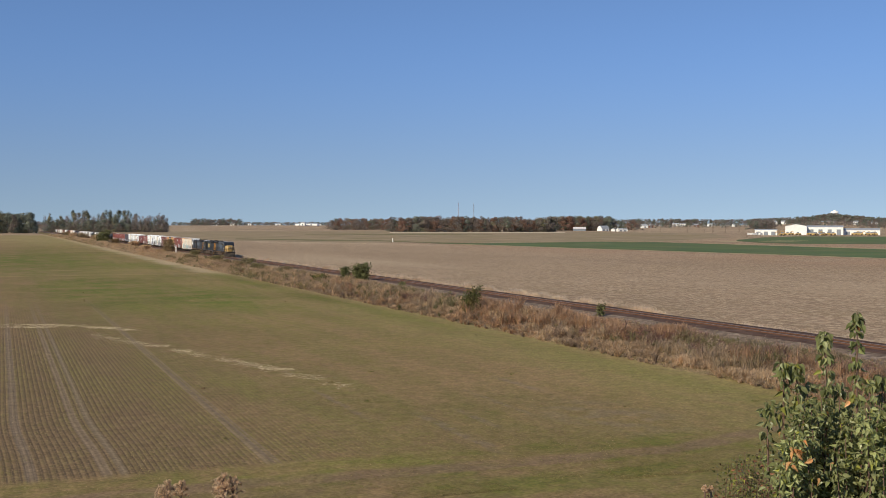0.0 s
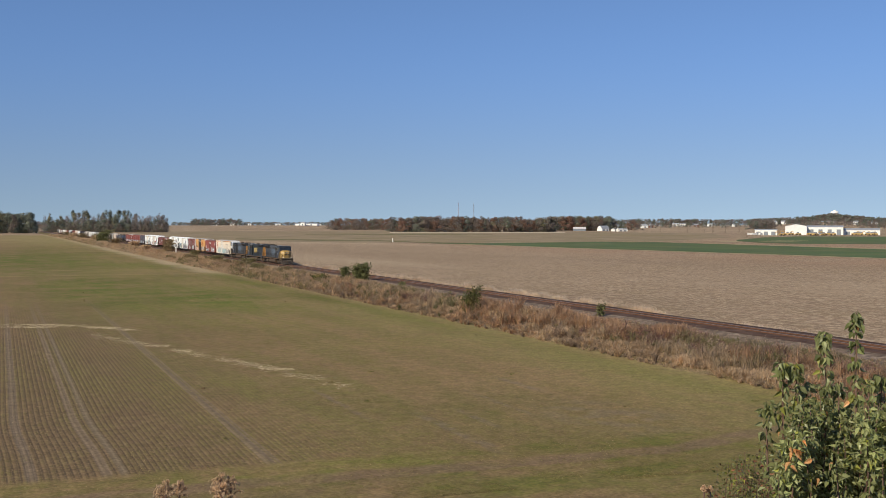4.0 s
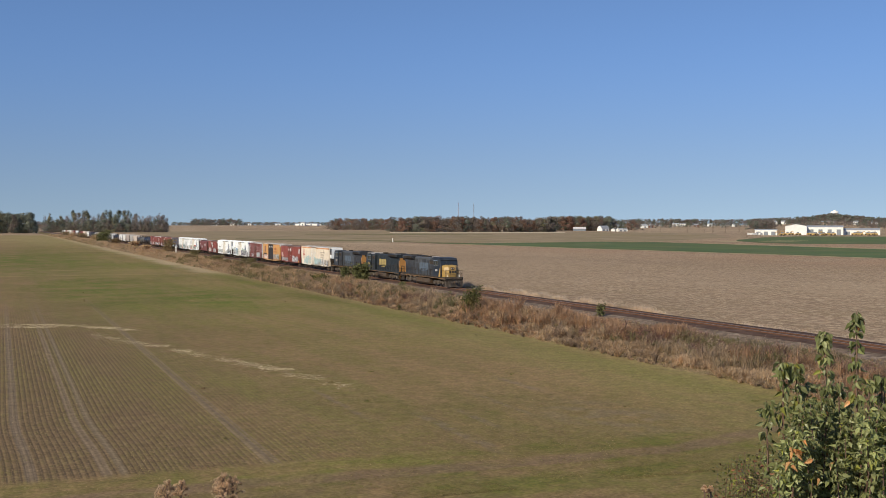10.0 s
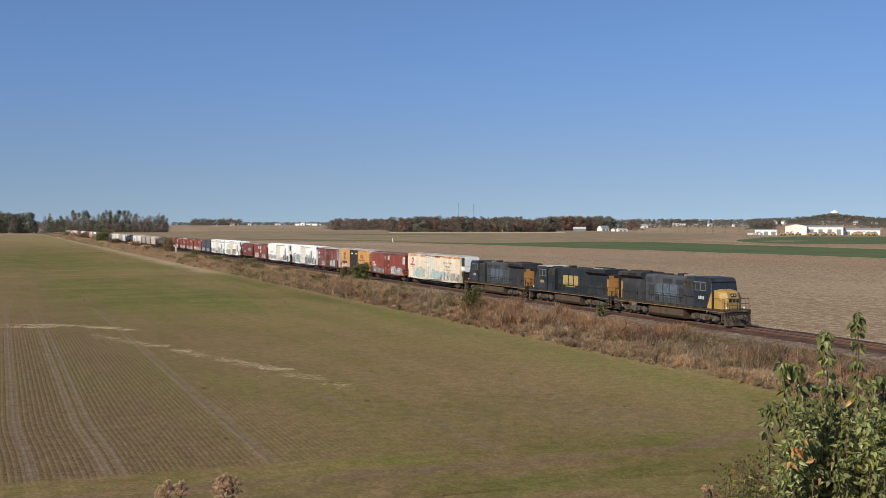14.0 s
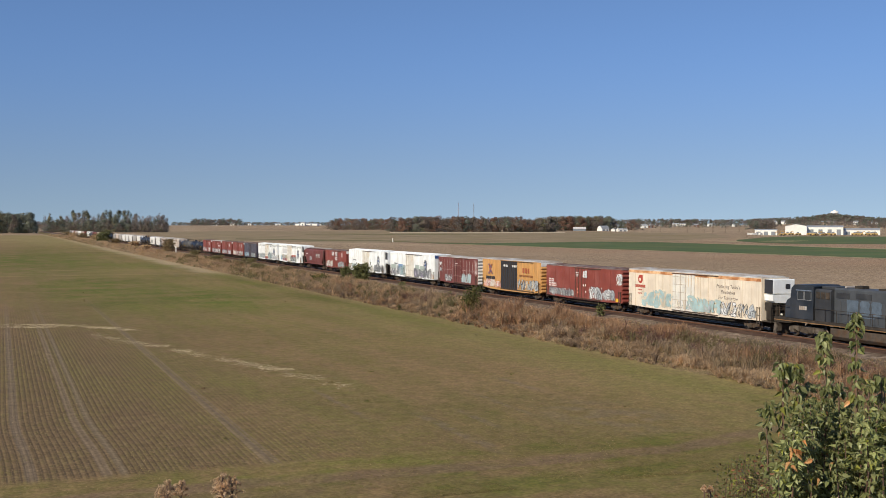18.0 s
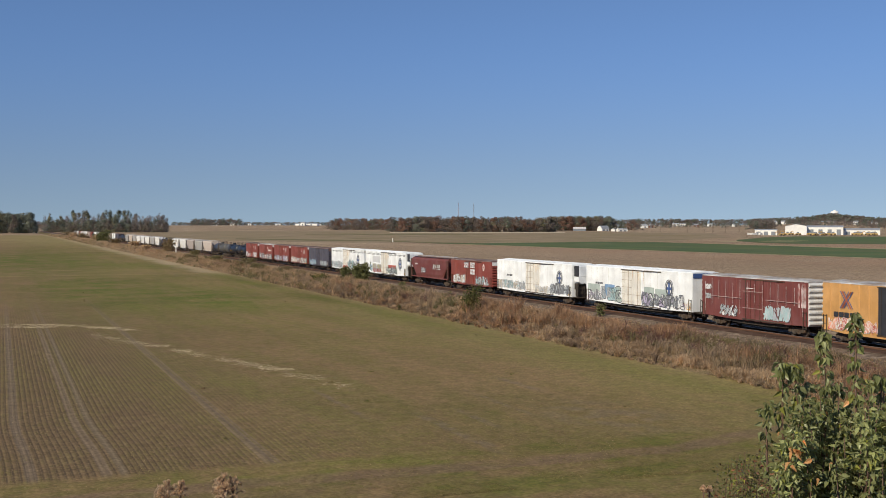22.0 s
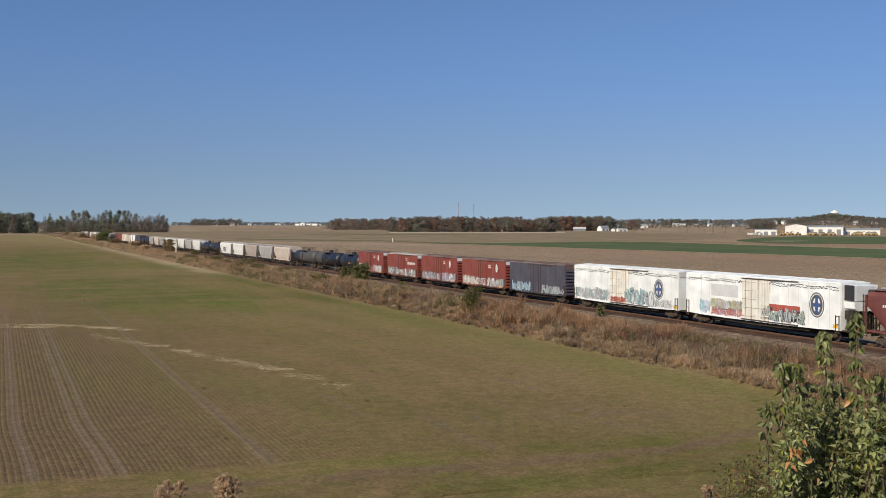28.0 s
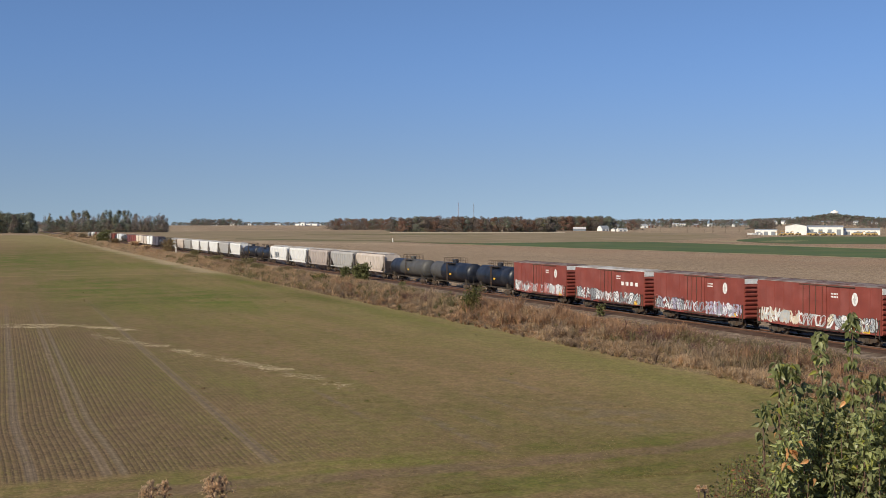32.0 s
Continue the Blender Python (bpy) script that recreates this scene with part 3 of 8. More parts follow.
SPRAY = {"silver": mat("silver_spray", (0.50, 0.53, 0.54), 0.45, 0.2, 0.15, 1.5, 20, 0), "white": mat("white_spray", (0.70, 0.70, 0.69), 0.6, 0, 0.15, 1.5, 20, 0),
         "ink": mat("black_spray", (0.055, 0.055, 0.065), 0.6, 0, 0.2, 1.5, 20, 0), "aqua": mat("aqua_spray", (0.36, 0.50, 0.51), 0.6, 0, 0.15, 1.5, 20, 0),
         "teal": mat("green_grey_spray", (0.40, 0.46, 0.42), 0.6, 0, 0.15, 1.5, 20, 0), "blue": mat("blue_spray", (0.20, 0.33, 0.50), 0.6, 0, 0.2, 1.5, 20, 0),
         "red": mat("red_spray", (0.42, 0.10, 0.07), 0.6, 0, 0.2, 1.5, 20, 0), "salmon": mat("salmon_spray", (0.66, 0.28, 0.17), 0.6, 0, 0.2, 1.5, 20, 0),
         "yellow": mat("yellow_spray", (0.60, 0.56, 0.30), 0.6, 0, 0.2, 1.5, 20, 0), "violet": mat("violet_spray", (0.40, 0.36, 0.47), 0.6, 0, 0.2, 1.5, 20, 0),
         "grey": mat("grey_spray", (0.24, 0.25, 0.26), 0.6, 0, 0.2, 1.5, 20, 0), "buff": mat("buff_spray", (0.60, 0.52, 0.40), 0.6, 0, 0.2, 1.5, 20, 0)}
SHARED = {}


def shared(key, make, mats, smooth=False, bevel=0.0):
    if key not in SHARED:
        bm = BM()
        make(bm)
        SHARED[key] = mesh_of(bm, key, mats, bevel, smooth)
    return SHARED[key]


def wheel_bm(bm):
    lathe(bm, [(-0.07, 0.30), (-0.07, 0.457), (-0.045, 0.457), (-0.04, 0.43), (0.065, 0.42), (0.065, 0.36), (0.03, 0.33), (0.03, 0.13), (0.08, 0.12), (0.08, 0.0)], 20, "y")


def side_frame_bm(bm):
    prism(bm, [(-1.12, 0.42), (-1.12, 0.66), (-0.8, 0.78), (-0.35, 0.82), (0.35, 0.82), (0.8, 0.78), (1.12, 0.66), (1.12, 0.42), (0.72, 0.42), (0.45, 0.22), (-0.45, 0.22), (-0.72, 0.42)],
          -0.07, 0.07, 1)
    for x in (-0.2, 0.0, 0.2):
        tube(bm, (x, -0.10, 0.30), (x, -0.10, 0.60), 0.07, 8)
    for x in (-0.86, 0.86):
        box(bm, x - 0.16, x + 0.16, -0.13, 0.10, 0.36, 0.60)


def freight_truck(thing, x):
    """Two-axle bogie: bolster, two side frames, four wheels on two axles."""
    def bol(bm):
        box(bm, -0.22, 0.22, -1.1, 1.1, 0.42, 0.80)
        for a in (-0.865, 0.865):
            tube(bm, (a, -0.75, 0.457), (a, 0.75, 0.457), 0.075, 8)
    t = part("truck", shared("bogie_bolster", bol, M_TRUCK), None, thing)
    t.location = (x, 0, 0)
    for y in (-1.0, 1.0):
        f = part("side_frame", shared("side_frame", side_frame_bm, M_TRUCK), None, t)
        f.location, f.rotation_euler = (0, y, 0), (0, 0, 0 if y < 0 else math.pi)
        for a in (-0.865, 0.865):
            w = part("wheel", shared("wheel", wheel_bm, M_WHEEL, True), None, t)
            w.location, w.rotation_euler = (a, y * 0.7535, 0.457), (0, 0, 0 if y > 0 else math.pi)
    return t


def coupler(thing, x, sgn):
    def kn(bm):
        box(bm, -0.45, 0.18, -0.09, 0.09, -0.10, 0.10)
        prism(bm, [(0.10, -0.16), (0.34, -0.14), (0.38, 0.02), (0.22, 0.12), (0.10, 0.16)], -0.14, 0.14, 2)
    c = part("coupler", shared("coupler", kn, M_TRUCK), None, thing)
    c.location, c.rotation_euler = (x, 0, 0.88), (0, 0, 0 if sgn > 0 else math.pi)


def ladder(thing, x, z0, z1, y, material, w=0.42):
    key = "ladder_%.1f_%s" % (z1 - z0, material.name)

    def mk(bm):
        for a in (-w / 2, w / 2):
            box(bm, a - 0.025, a + 0.025, -0.03, 0.03, 0, z1 - z0)
        n = max(2, int((z1 - z0) / 0.42))
        for k in range(n):
            z = 0.12 + k * (z1 - z0 - 0.2) / (n - 1)
            box(bm, -w / 2, w / 2, -0.022, 0.022, z - 0.018, z + 0.018)
    o = part("ladder", shared(key, mk, material), None, thing)
    o.location = (x, y, z0)


def scrawl(thing, x0, x1, z0, z1, y, fills, seed, outline="ink", fat=0.2):
    """Sprayed graffiti that cannot be read: interlocking rounded shapes with rims, loops and mist, on the car's side."""
    rnd = random.Random(seed)
    bm = BM()
    h, w = z1 - z0, x1 - x0
    names = [outline] + list(fills)
    layer = [0]

    def face(pts, mi):
        layer[0] += 1
        yy = y - 0.006 - 0.00025 * layer[0]
        bm.faces.new([bm.verts.new((u, yy, v)) for u, v in pts]).material_index = mi

    def blob(cx, cz, rw, rh, mi, rim):
        n = 14
        ph, k1, k2 = rnd.uniform(0, 6.28), rnd.uniform(0.06, 0.22), rnd.uniform(0.04, 0.14)
        lean = rnd.uniform(-0.35, 0.35)
        rad = [1 + k1 * math.sin(3 * a * math.tau / n + ph) + k2 * math.sin(5 * a * math.tau / n + ph * 2) for a in range(n)]
        for grow, m in ((rim, 0), (0.0, mi)):
            pts = []
            for a in range(n):
                ca, sa = math.cos(a * math.tau / n), math.sin(a * math.tau / n)
                ca = math.copysign(abs(ca) ** 0.7, ca)
                sa = math.copysign(abs(sa) ** 0.7, sa)
                v = sa * (rh * rad[a] + grow)
                pts.append((cx + ca * (rw * rad[a] + grow) + lean * v, min(z1 + 0.1, max(z0 - 0.02, cz + v))))
            face(pts, m)

    def loop(cx, cz, rw, rh, half, mi, n=9):
        f1, f2, p1, p2 = rnd.uniform(0.6, 1.6), rnd.uniform(0.8, 2.2), rnd.uniform(0, 6.28), rnd.uniform(0, 6.28)
        path = [(cx + rw * math.sin(f1 * k * 0.75 + p1), cz + rh * math.sin(f2 * k * 0.75 + p2)) for k in range(n)]
        for (ax, az), (bx, bz) in zip(path, path[1:]):
            d = Vector((bx - ax, bz - az))
            if d.length < 0.02:
                continue
            d.normalize()
            q = Vector((-d.y, d.x)) * half
            e = d * half * 0.6
            face([(ax - e.x + q.x, az - e.y + q.y), (ax - e.x - q.x, az - e.y - q.y), (bx + e.x - q.x, bz + e.y - q.y), (bx + e.x + q.x, bz + e.y + q.y)], mi)

    cz = (z0 + z1) / 2
    if fat < 0.15:
        for k in range(max(3, int(w / (h * 0.45)))):
            cx = x0 + (k + 0.5) * w / max(3, int(w / (h * 0.45)))
            loop(cx, cz, h * 0.32, h * 0.42, 0.03 + 0.12 * fat, 1 + rnd.randrange(len(fills)), 12)
            loop(cx + 0.1, cz, h * 0.3, h * 0.3, 0.022, 0, 7)
    else:
        bold = max(0.0, fat - 0.36) * 5.0
        n = max(3, int(w / (h * (0.48 + 0.22 * bold))))
        for k in range(n * 3):
            rw, rh = h * rnd.uniform(0.08, 0.18), h * rnd.uniform(0.06, 0.16)
            blob(x0 + rnd.random() * w, z0 + rnd.uniform(0.1, 0.7) * h, rw, rh, 1 + rnd.randrange(len(fills)), 0.0)

        def stroke(path, half, mi, rim):
            # a bent band of paint, rounded at its ends, with a thin rim
            (ax, az), (mx, mz) = path[0], path[1]
            bx, bz = path[-1]
            if len(path) == 2:
                mx, mz = (ax + bx) / 2 + (bz - az) * 0.25, (az + bz) / 2 + (ax - bx) * 0.25
            curve = [((1 - q) ** 2 * ax + 2 * q * (1 - q) * mx + q * q * bx, (1 - q) ** 2 * az + 2 * q * (1 - q) * mz + q * q * bz) for q in (0, 0.17, 0.33, 0.5, 0.67, 0.83, 1)]
            for grow, m in ((rim, 0), (0.0, mi)):
                left, right = [], []
                for i, (px, pz) in enumerate(curve):
                    qx, qz = curve[min(i + 1, 6)]
                    ox, oz = curve[max(i - 1, 0)]
                    d = Vector((qx - ox, qz - oz))
                    d = d.normalized() if d.length > 1e-4 else Vector((1, 0))
                    r = (half + grow) * (0.72 if i in (0, 6) else 1.0)
                    s = (half + grow) * (-0.5 if i == 0 else 0.5 if i == 6 else 0.0)
                    left.append((px + d.x * s - d.y * r, pz + d.y * s + d.x * r))
                    right.append((px + d.x * s + d.y * r, pz + d.y * s - d.x * r))
                layer[0] += 1
                yy = y - 0.006 - 0.00025 * layer[0]
                lv = [bm.verts.new((u, yy, v)) for u, v in left]
                rv = [bm.verts.new((u, yy, v)) for u, v in right]
                for i in range(6):
                    bm.faces.new((lv[i], lv[i + 1], rv[i + 1], rv[i])).material_index = m

        order = list(range(n))
        rnd.shuffle(order)
        for k in order:
            cx = x0 + (k + 0.5 + rnd.uniform(-0.12, 0.12)) * w / n
            rw, rh = w / n * rnd.uniform(0.40, 0.58), h * rnd.uniform(0.34, 0.47)
            c2 = cz + rnd.uniform(-0.05, 0.05) * h
            mi = 1 + (k // 2 if rnd.random() < 0.6 else rnd.randrange(99)) % len(fills)
            rim = (0.018 + 0.022 * rnd.random()) * (1 + bold)
            if rnd.random() < 0.4:
                blob(cx, c2, rw, rh, mi, rim)
            lean = rnd.uniform(-0.25, 0.3)
            grid = [(cx + u * rw * 0.8 + lean * v * rh, c2 + v * rh * 0.9) for u in (-1, 0, 1) for v in (-1, 0, 1)]
            for q in range(4):
                a = rnd.sample(grid, 3 if q < 2 else 2)
                if q == 0:
                    a = [grid[rnd.choice((0, 6))], grid[rnd.choice((2, 8, 5))], grid[rnd.choice((1, 3, 7))]]
                stroke(a, rnd.uniform(0.042, 0.085) * h * (1 + 0.4 * bold), mi if rnd.random() < 0.7 else 1 + rnd.randrange(len(fills)), rim)
            loop(cx, c2, rw * 0.8, rh * 0.9, 0.012 + 0.016 * rnd.random(), 0, 7)
        for k in range(n * 4):
            rw, rh = h * rnd.uniform(0.015, 0.05), h * rnd.uniform(0.02, 0.10)
            blob(x0 + rnd.random() * w, z0 + rnd.uniform(0.05, 0.92) * h, rw, rh, rnd.randrange(len(names)), 0.0)
        for k in range(n * 4):
            u, v = x0 + rnd.random() * w, z0 + rnd.uniform(0.0, 1.0) * h
            r = rnd.uniform(0.015, 0.04)
            face([(u - r, v), (u - r * 0.3, v - r), (u + r * 0.8, v - r * 0.5), (u + r, v + r * 0.4), (u, v + r)], 1 + rnd.randrange(len(fills)))
    for f in bm.faces:
        f.normal_update()
        if f.normal.y > 0:
            f.normal_flip()
    me = bpy.data.meshes.new("graffiti")
    bm.to_mesh(me)
    bm.free()
    for nm in names:
        me.materials.append(SPRAY[nm])
    part("graffiti", me, None, thing, "sprayed graffiti in %s with %s rims" % (" and ".join(fills[:2]), outline if outline != "ink" else "black"))


def patch(thing, x0, x1, z0, z1, y, material, name="stencil_block", label=""):
    bm = BM()
    box(bm, x0, x1, y - 0.012, y - 0.002, z0, z1)
    return part(name, bm, material, thing, label)


def bars(thing, x0, z, n, w, h, y, material, gap=0.5):
    """Unreadable stencilled lettering, as short upright bars."""
    bm = BM()
    for k in range(n):
        u = x0 + k * w * (1 + gap)
        box(bm, u, u + w, y - 0.012, y - 0.002, z, z + h)
    part("stencil_row", bm, material, thing)


def lettering(thing, words, x, z, size, y, material):
    """A painted line of words on the near side, centred."""
    cu = bpy.data.curves.new("words", "FONT")
    cu.body, cu.size, cu.align_x, cu.shear = words, size, "CENTER", 0.2
    ob = bpy.data.objects.new("words", cu)
    me = bpy.data.meshes.new_from_object(ob)
    bpy.data.objects.remove(ob)
    me.transform(Matrix.Translation((x, y - 0.008, z)) @ Matrix.Rotation(radians(90), 4, "X"))
    me.materials.clear()
    me.materials.append(material)
    part("lettering", me, None, thing, "line of dark slanted lettering")


def emblem(thing, x, z, rx, rz, y, outer, inner):
    """Oval road emblem as plain rings and a cross, with no lettering."""
    bm = BM()

    def disc(r1, r2, yy, mi):
        v = [bm.verts.new((x + math.cos(k * math.tau / 28) * r1, yy, z + math.sin(k * math.tau / 28) * r2)) for k in range(28)]
        bm.faces.new(v).material_index = mi
    disc(rx, rz, y - 0.006, 0)
    disc(rx * 0.88, rz * 0.9, y - 0.010, 2)
    disc(rx * 0.80, rz * 0.83, y - 0.014, 0)
    disc(rx * 0.52, rz * 0.60, y - 0.018, 2)
    for f in bm.faces:
        f.normal_update()
        if f.normal.y > 0:
            f.normal_flip()
    box(bm, x - rx * 0.52, x + rx * 0.52, y - 0.024, y - 0.019, z - rz * 0.15, z + rz * 0.15, 1)
    box(bm, x - rx * 0.19, x + rx * 0.19, y - 0.0245, y - 0.0195, z - rz * 0.62, z + rz * 0.62, 1)
    me = bpy.data.meshes.new("emblem")
    bm.to_mesh(me)
    bm.free()
    for m in (outer, inner, M_PAINTW):
        me.materials.append(m)
    part("emblem", me, None, thing, "round painted railroad emblem")


def thing_at(name, label, category, group=""):
    return tagged(new(name), label, category, group)


TRAIN = []      # (thing, centre along the train, as a time at the speed of travel)


def underframe(t, L, material=None, sill=0.95):
    m = material or M_BLACK
    bm = BM()
    box(bm, -L / 2 + 0.1, L / 2 - 0.1, -0.35, 0.35, sill - 0.25, sill + 0.05)
    # centre sill deepened to keep the space under the car dark
    box(bm, -L * 0.33, L * 0.33, -0.2, 0.2, sill - 0.64, sill - 0.22)
    for x in (-L * 0.22, -L * 0.08, L * 0.06, L * 0.2):
        box(bm, x - 0.08, x + 0.08, -1.4, 1.4, sill - 0.18, sill + 0.03)
    part("underframe", bm, m, t)
    # black beams added to stand in for the deep shade below the sill
    for y in (-1.18, 1.18):
        bm = BM()
        prism(bm, [(-L * 0.33, sill), (-L * 0.31, sill - 0.30), (-L * 0.1, sill - 0.38), (L * 0.1, sill - 0.38), (L * 0.31, sill - 0.30), (L * 0.33, sill)], y - 0.05, y + 0.05, 1)
        part("side_girder", bm, m, t)
    for x in (-L * 0.26, -L * 0.13, L * 0.11, L * 0.25):
        bm = BM()
        box(bm, x - 0.35, x + 0.35, -1.05, 1.05, sill - 0.34, sill - 0.2)
        part("cross_bearer", bm, m, t)
    bm = BM()
    tube(bm, (-1.1, -0.75, sill - 0.30), (0.2, -0.75, sill - 0.30), 0.2, 10)
    part("air_reservoir", bm, m, t)
    for k, s in ((L / 2, 1), (-L / 2, -1)):
        coupler(t, k + s * 0.42, s)


def corrugated_end(t, x, sgn, w, z0, z1, material, n=8, top=None):
    """Pressed steel end with horizontal ribs, one sheet; some carry a smooth upper panel in another colour."""
    bm = BM()
    zt = z1 - (0.5 if top else 0.0)
    prof = [(x, z0)]
    for k in range(n):
        z = z0 + (k + 0.5) * (zt - z0) / n
        prof += [(x + sgn * 0.05, z - 0.18), (x + sgn * 0.17, z - 0.06), (x + sgn * 0.17, z + 0.06), (x + sgn * 0.05, z + 0.18)]
    prof += [(x + sgn * 0.05, z1), (x, z1)]
    prism(bm, prof, -w + 0.02, w - 0.02, 1)
    e = part("end_panel", bm, material, t)
    if top:
        bm = BM()
        box(bm, min(x + sgn * 0.052, x + sgn * 0.10), max(x + sgn * 0.052, x + sgn * 0.10), -w, w, zt + 0.02, z1)
        part("end_top_panel", bm, top, e, "pale upper panel of the car end")


def box_car(tau0, tau1, H, material, label, roof=None, door=(0.0, 3.0), door_mat=None, ribs=0, rib_mat=None, end_top=None, wide=1.58, door_kind="plug", name="box_car", sill_mat=None, end_mat=None, rod_mat=None, seams=0, end_ribs=8, seam_mat=None):
    """Box car between its end faces: sides, doors, roof with ribs, corrugated ends, sill, ladders, bogies."""
    L = (tau1 - tau0) * SPEED
    t = thing_at(name, label, "box car", "cars of the freight train")
    TRAIN.append((t, 0.5 * (tau0 + tau1)))
    h, z0, z1 = L / 2, 1.02, H - 0.22
    deep = 0.80 if material is M_ORANGE else 0.92
    bm = BM()
    prism(bm, [(-wide, z0), (wide, z0), (wide, z1), (wide - 0.06, z1 + 0.06), (-wide + 0.06, z1 + 0.06), (-wide, z1)], -h, h, 0)
    part("body", bm, material, t)
    bm = BM()
    prism(bm, [(-wide - 0.02, z1 + 0.02), (wide + 0.02, z1 + 0.02), (wide - 0.04, z1 + 0.10), (0, H), (-wide + 0.04, z1 + 0.10)], -h - 0.03, h + 0.03, 0)
    n = max(8, int(L / 1.2))
    for k in range(n):
        x = -h + (k + 0.5) * L / n
        prism(bm, [(-wide + 0.05, z1 + 0.10), (0, H), (wide - 0.05, z1 + 0.10), (wide - 0.05, z1 + 0.14), (0, H + 0.05), (-wide + 0.05, z1 + 0.14)], x - 0.05, x + 0.05, 0)
    part("roof", bm, roof or M_ROOFR, t)
    corrugated_end(t, h, 1, wide - 0.04, z0, z1, end_mat or material, end_ribs, end_top)
    corrugated_end(t, -h, -1, wide - 0.04, z0, z1, material, 8)
    for sd in (-1, 1):
        bm = BM()
        y = sd * wide
        prism(bm, [(-h + 0.3, 1.06), (h - 0.3, 1.06), (h - 2.6, deep + 0.05), (h * 0.4, deep), (-h * 0.4, deep), (-h + 2.6, deep + 0.05)], y - 0.03 if sd > 0 else y - 0.012, y + 0.012 if sd > 0 else y + 0.03, 1)
        part("side_sill", bm, sill_mat or material, t)
        if ribs:
            for k in range(ribs):
                x = -h + 0.35 + (k + 0.5) * (L - 0.7) / ribs
                if abs(x - door[0]) < door[1] / 2 + 0.15:
                    continue
                rb = part("side_post", shared("side_post_%.2f" % (z1 - z0), lambda q: prism(q, [(-0.09, 0.0), (0.09, 0.0), (0.05, -0.055), (-0.05, -0.055)], 0, z1 - z0 - 0.05, 2), rib_mat or material)
                          if not rib_mat else shared("side_post_%s_%.2f" % (rib_mat.name, z1 - z0), lambda q: prism(q, [(-0.09, 0.0), (0.09, 0.0), (0.05, -0.055), (-0.05, -0.055)], 0, z1 - z0 - 0.05, 2), rib_mat), None, t)
                rb.data.materials[0] = rib_mat or material
                rb.location, rb.rotation_euler = (x, y, z0 + 0.02), (0, 0, 0 if sd < 0 else math.pi)
        # doors
        dm = door_mat or material
        halves = [(door[0], door[1])] if door_kind != "pair" else [(door[0] - door[1] / 4, door[1] / 2), (door[0] + door[1] / 4, door[1] / 2)]
        for dx, dw in halves:
            bm = BM()
            y0, y1 = (y - 0.06, y) if sd < 0 else (y, y + 0.06)
            box(bm, dx - dw / 2 + 0.02, dx + dw / 2 - 0.02, y0, y1, z0 + 0.08, z1 - 0.12)
            for k in range(4):
                z = z0 + 0.5 + k * (z1 - z0 - 0.9) / 3
                box(bm, dx - dw / 2 + 0.02, dx + dw / 2 - 0.02, y0 - (0.025 if sd < 0 else 0), y1 + (0.025 if sd > 0 else 0), z - 0.045, z + 0.045)
            d = part("door", bm, dm, t)
            for u in (-0.36, -0.12, 0.12, 0.36):
                bm = BM()
                yy = y + sd * 0.10
                tube(bm, (dx + u * dw, yy, z0 + 0.1), (dx + u * dw, yy, z1 - 0.15), 0.022 if rod_mat is None else 0.013, 6)
                part("door_rod", bm, rod_mat or M_TRUCK, d)
        for k in range(1, seams if sd < 0 else 0):
            x = -h + k * L / seams
            if abs(x - door[0]) > door[1] / 2 + 0.1:
                sm = part("panel_seam", shared("panel_seam_%s_%.2f" % ((seam_mat or material).name, z1 - z0), lambda q: box(q, -0.03 if seam_mat is None else -0.014, 0.03 if seam_mat is None else 0.014, -0.012, 0.0, 0, z1 - z0 - 0.04), seam_mat or material), None, t)
                sm.location = (x, y, z0 + 0.02)
        y0, y1 = (y - 0.10, y) if sd < 0 else (y, y + 0.10)
        for za, zb in ((z1 - 0.11, z1 - 0.04), (z0 - 0.02, z0 + 0.06)):
            bm = BM()
            box(bm, door[0] - door[1] * 0.5 - 0.1, door[0] + door[1] * 1.5, y0, y1, za, zb)
            part("door_track", bm, M_TRUCK, t)
        for x, z2 in ((h - 0.32, 2.3), (-h + 0.32, 2.3)):
            ladder(t, x, 0.75, z2, y + sd * 0.06, M_TRUCK)
    underframe(t, L)
    for x in (h - 2.1, -h + 2.1):
        freight_truck(t, x)
    t["half"] = h
    return t


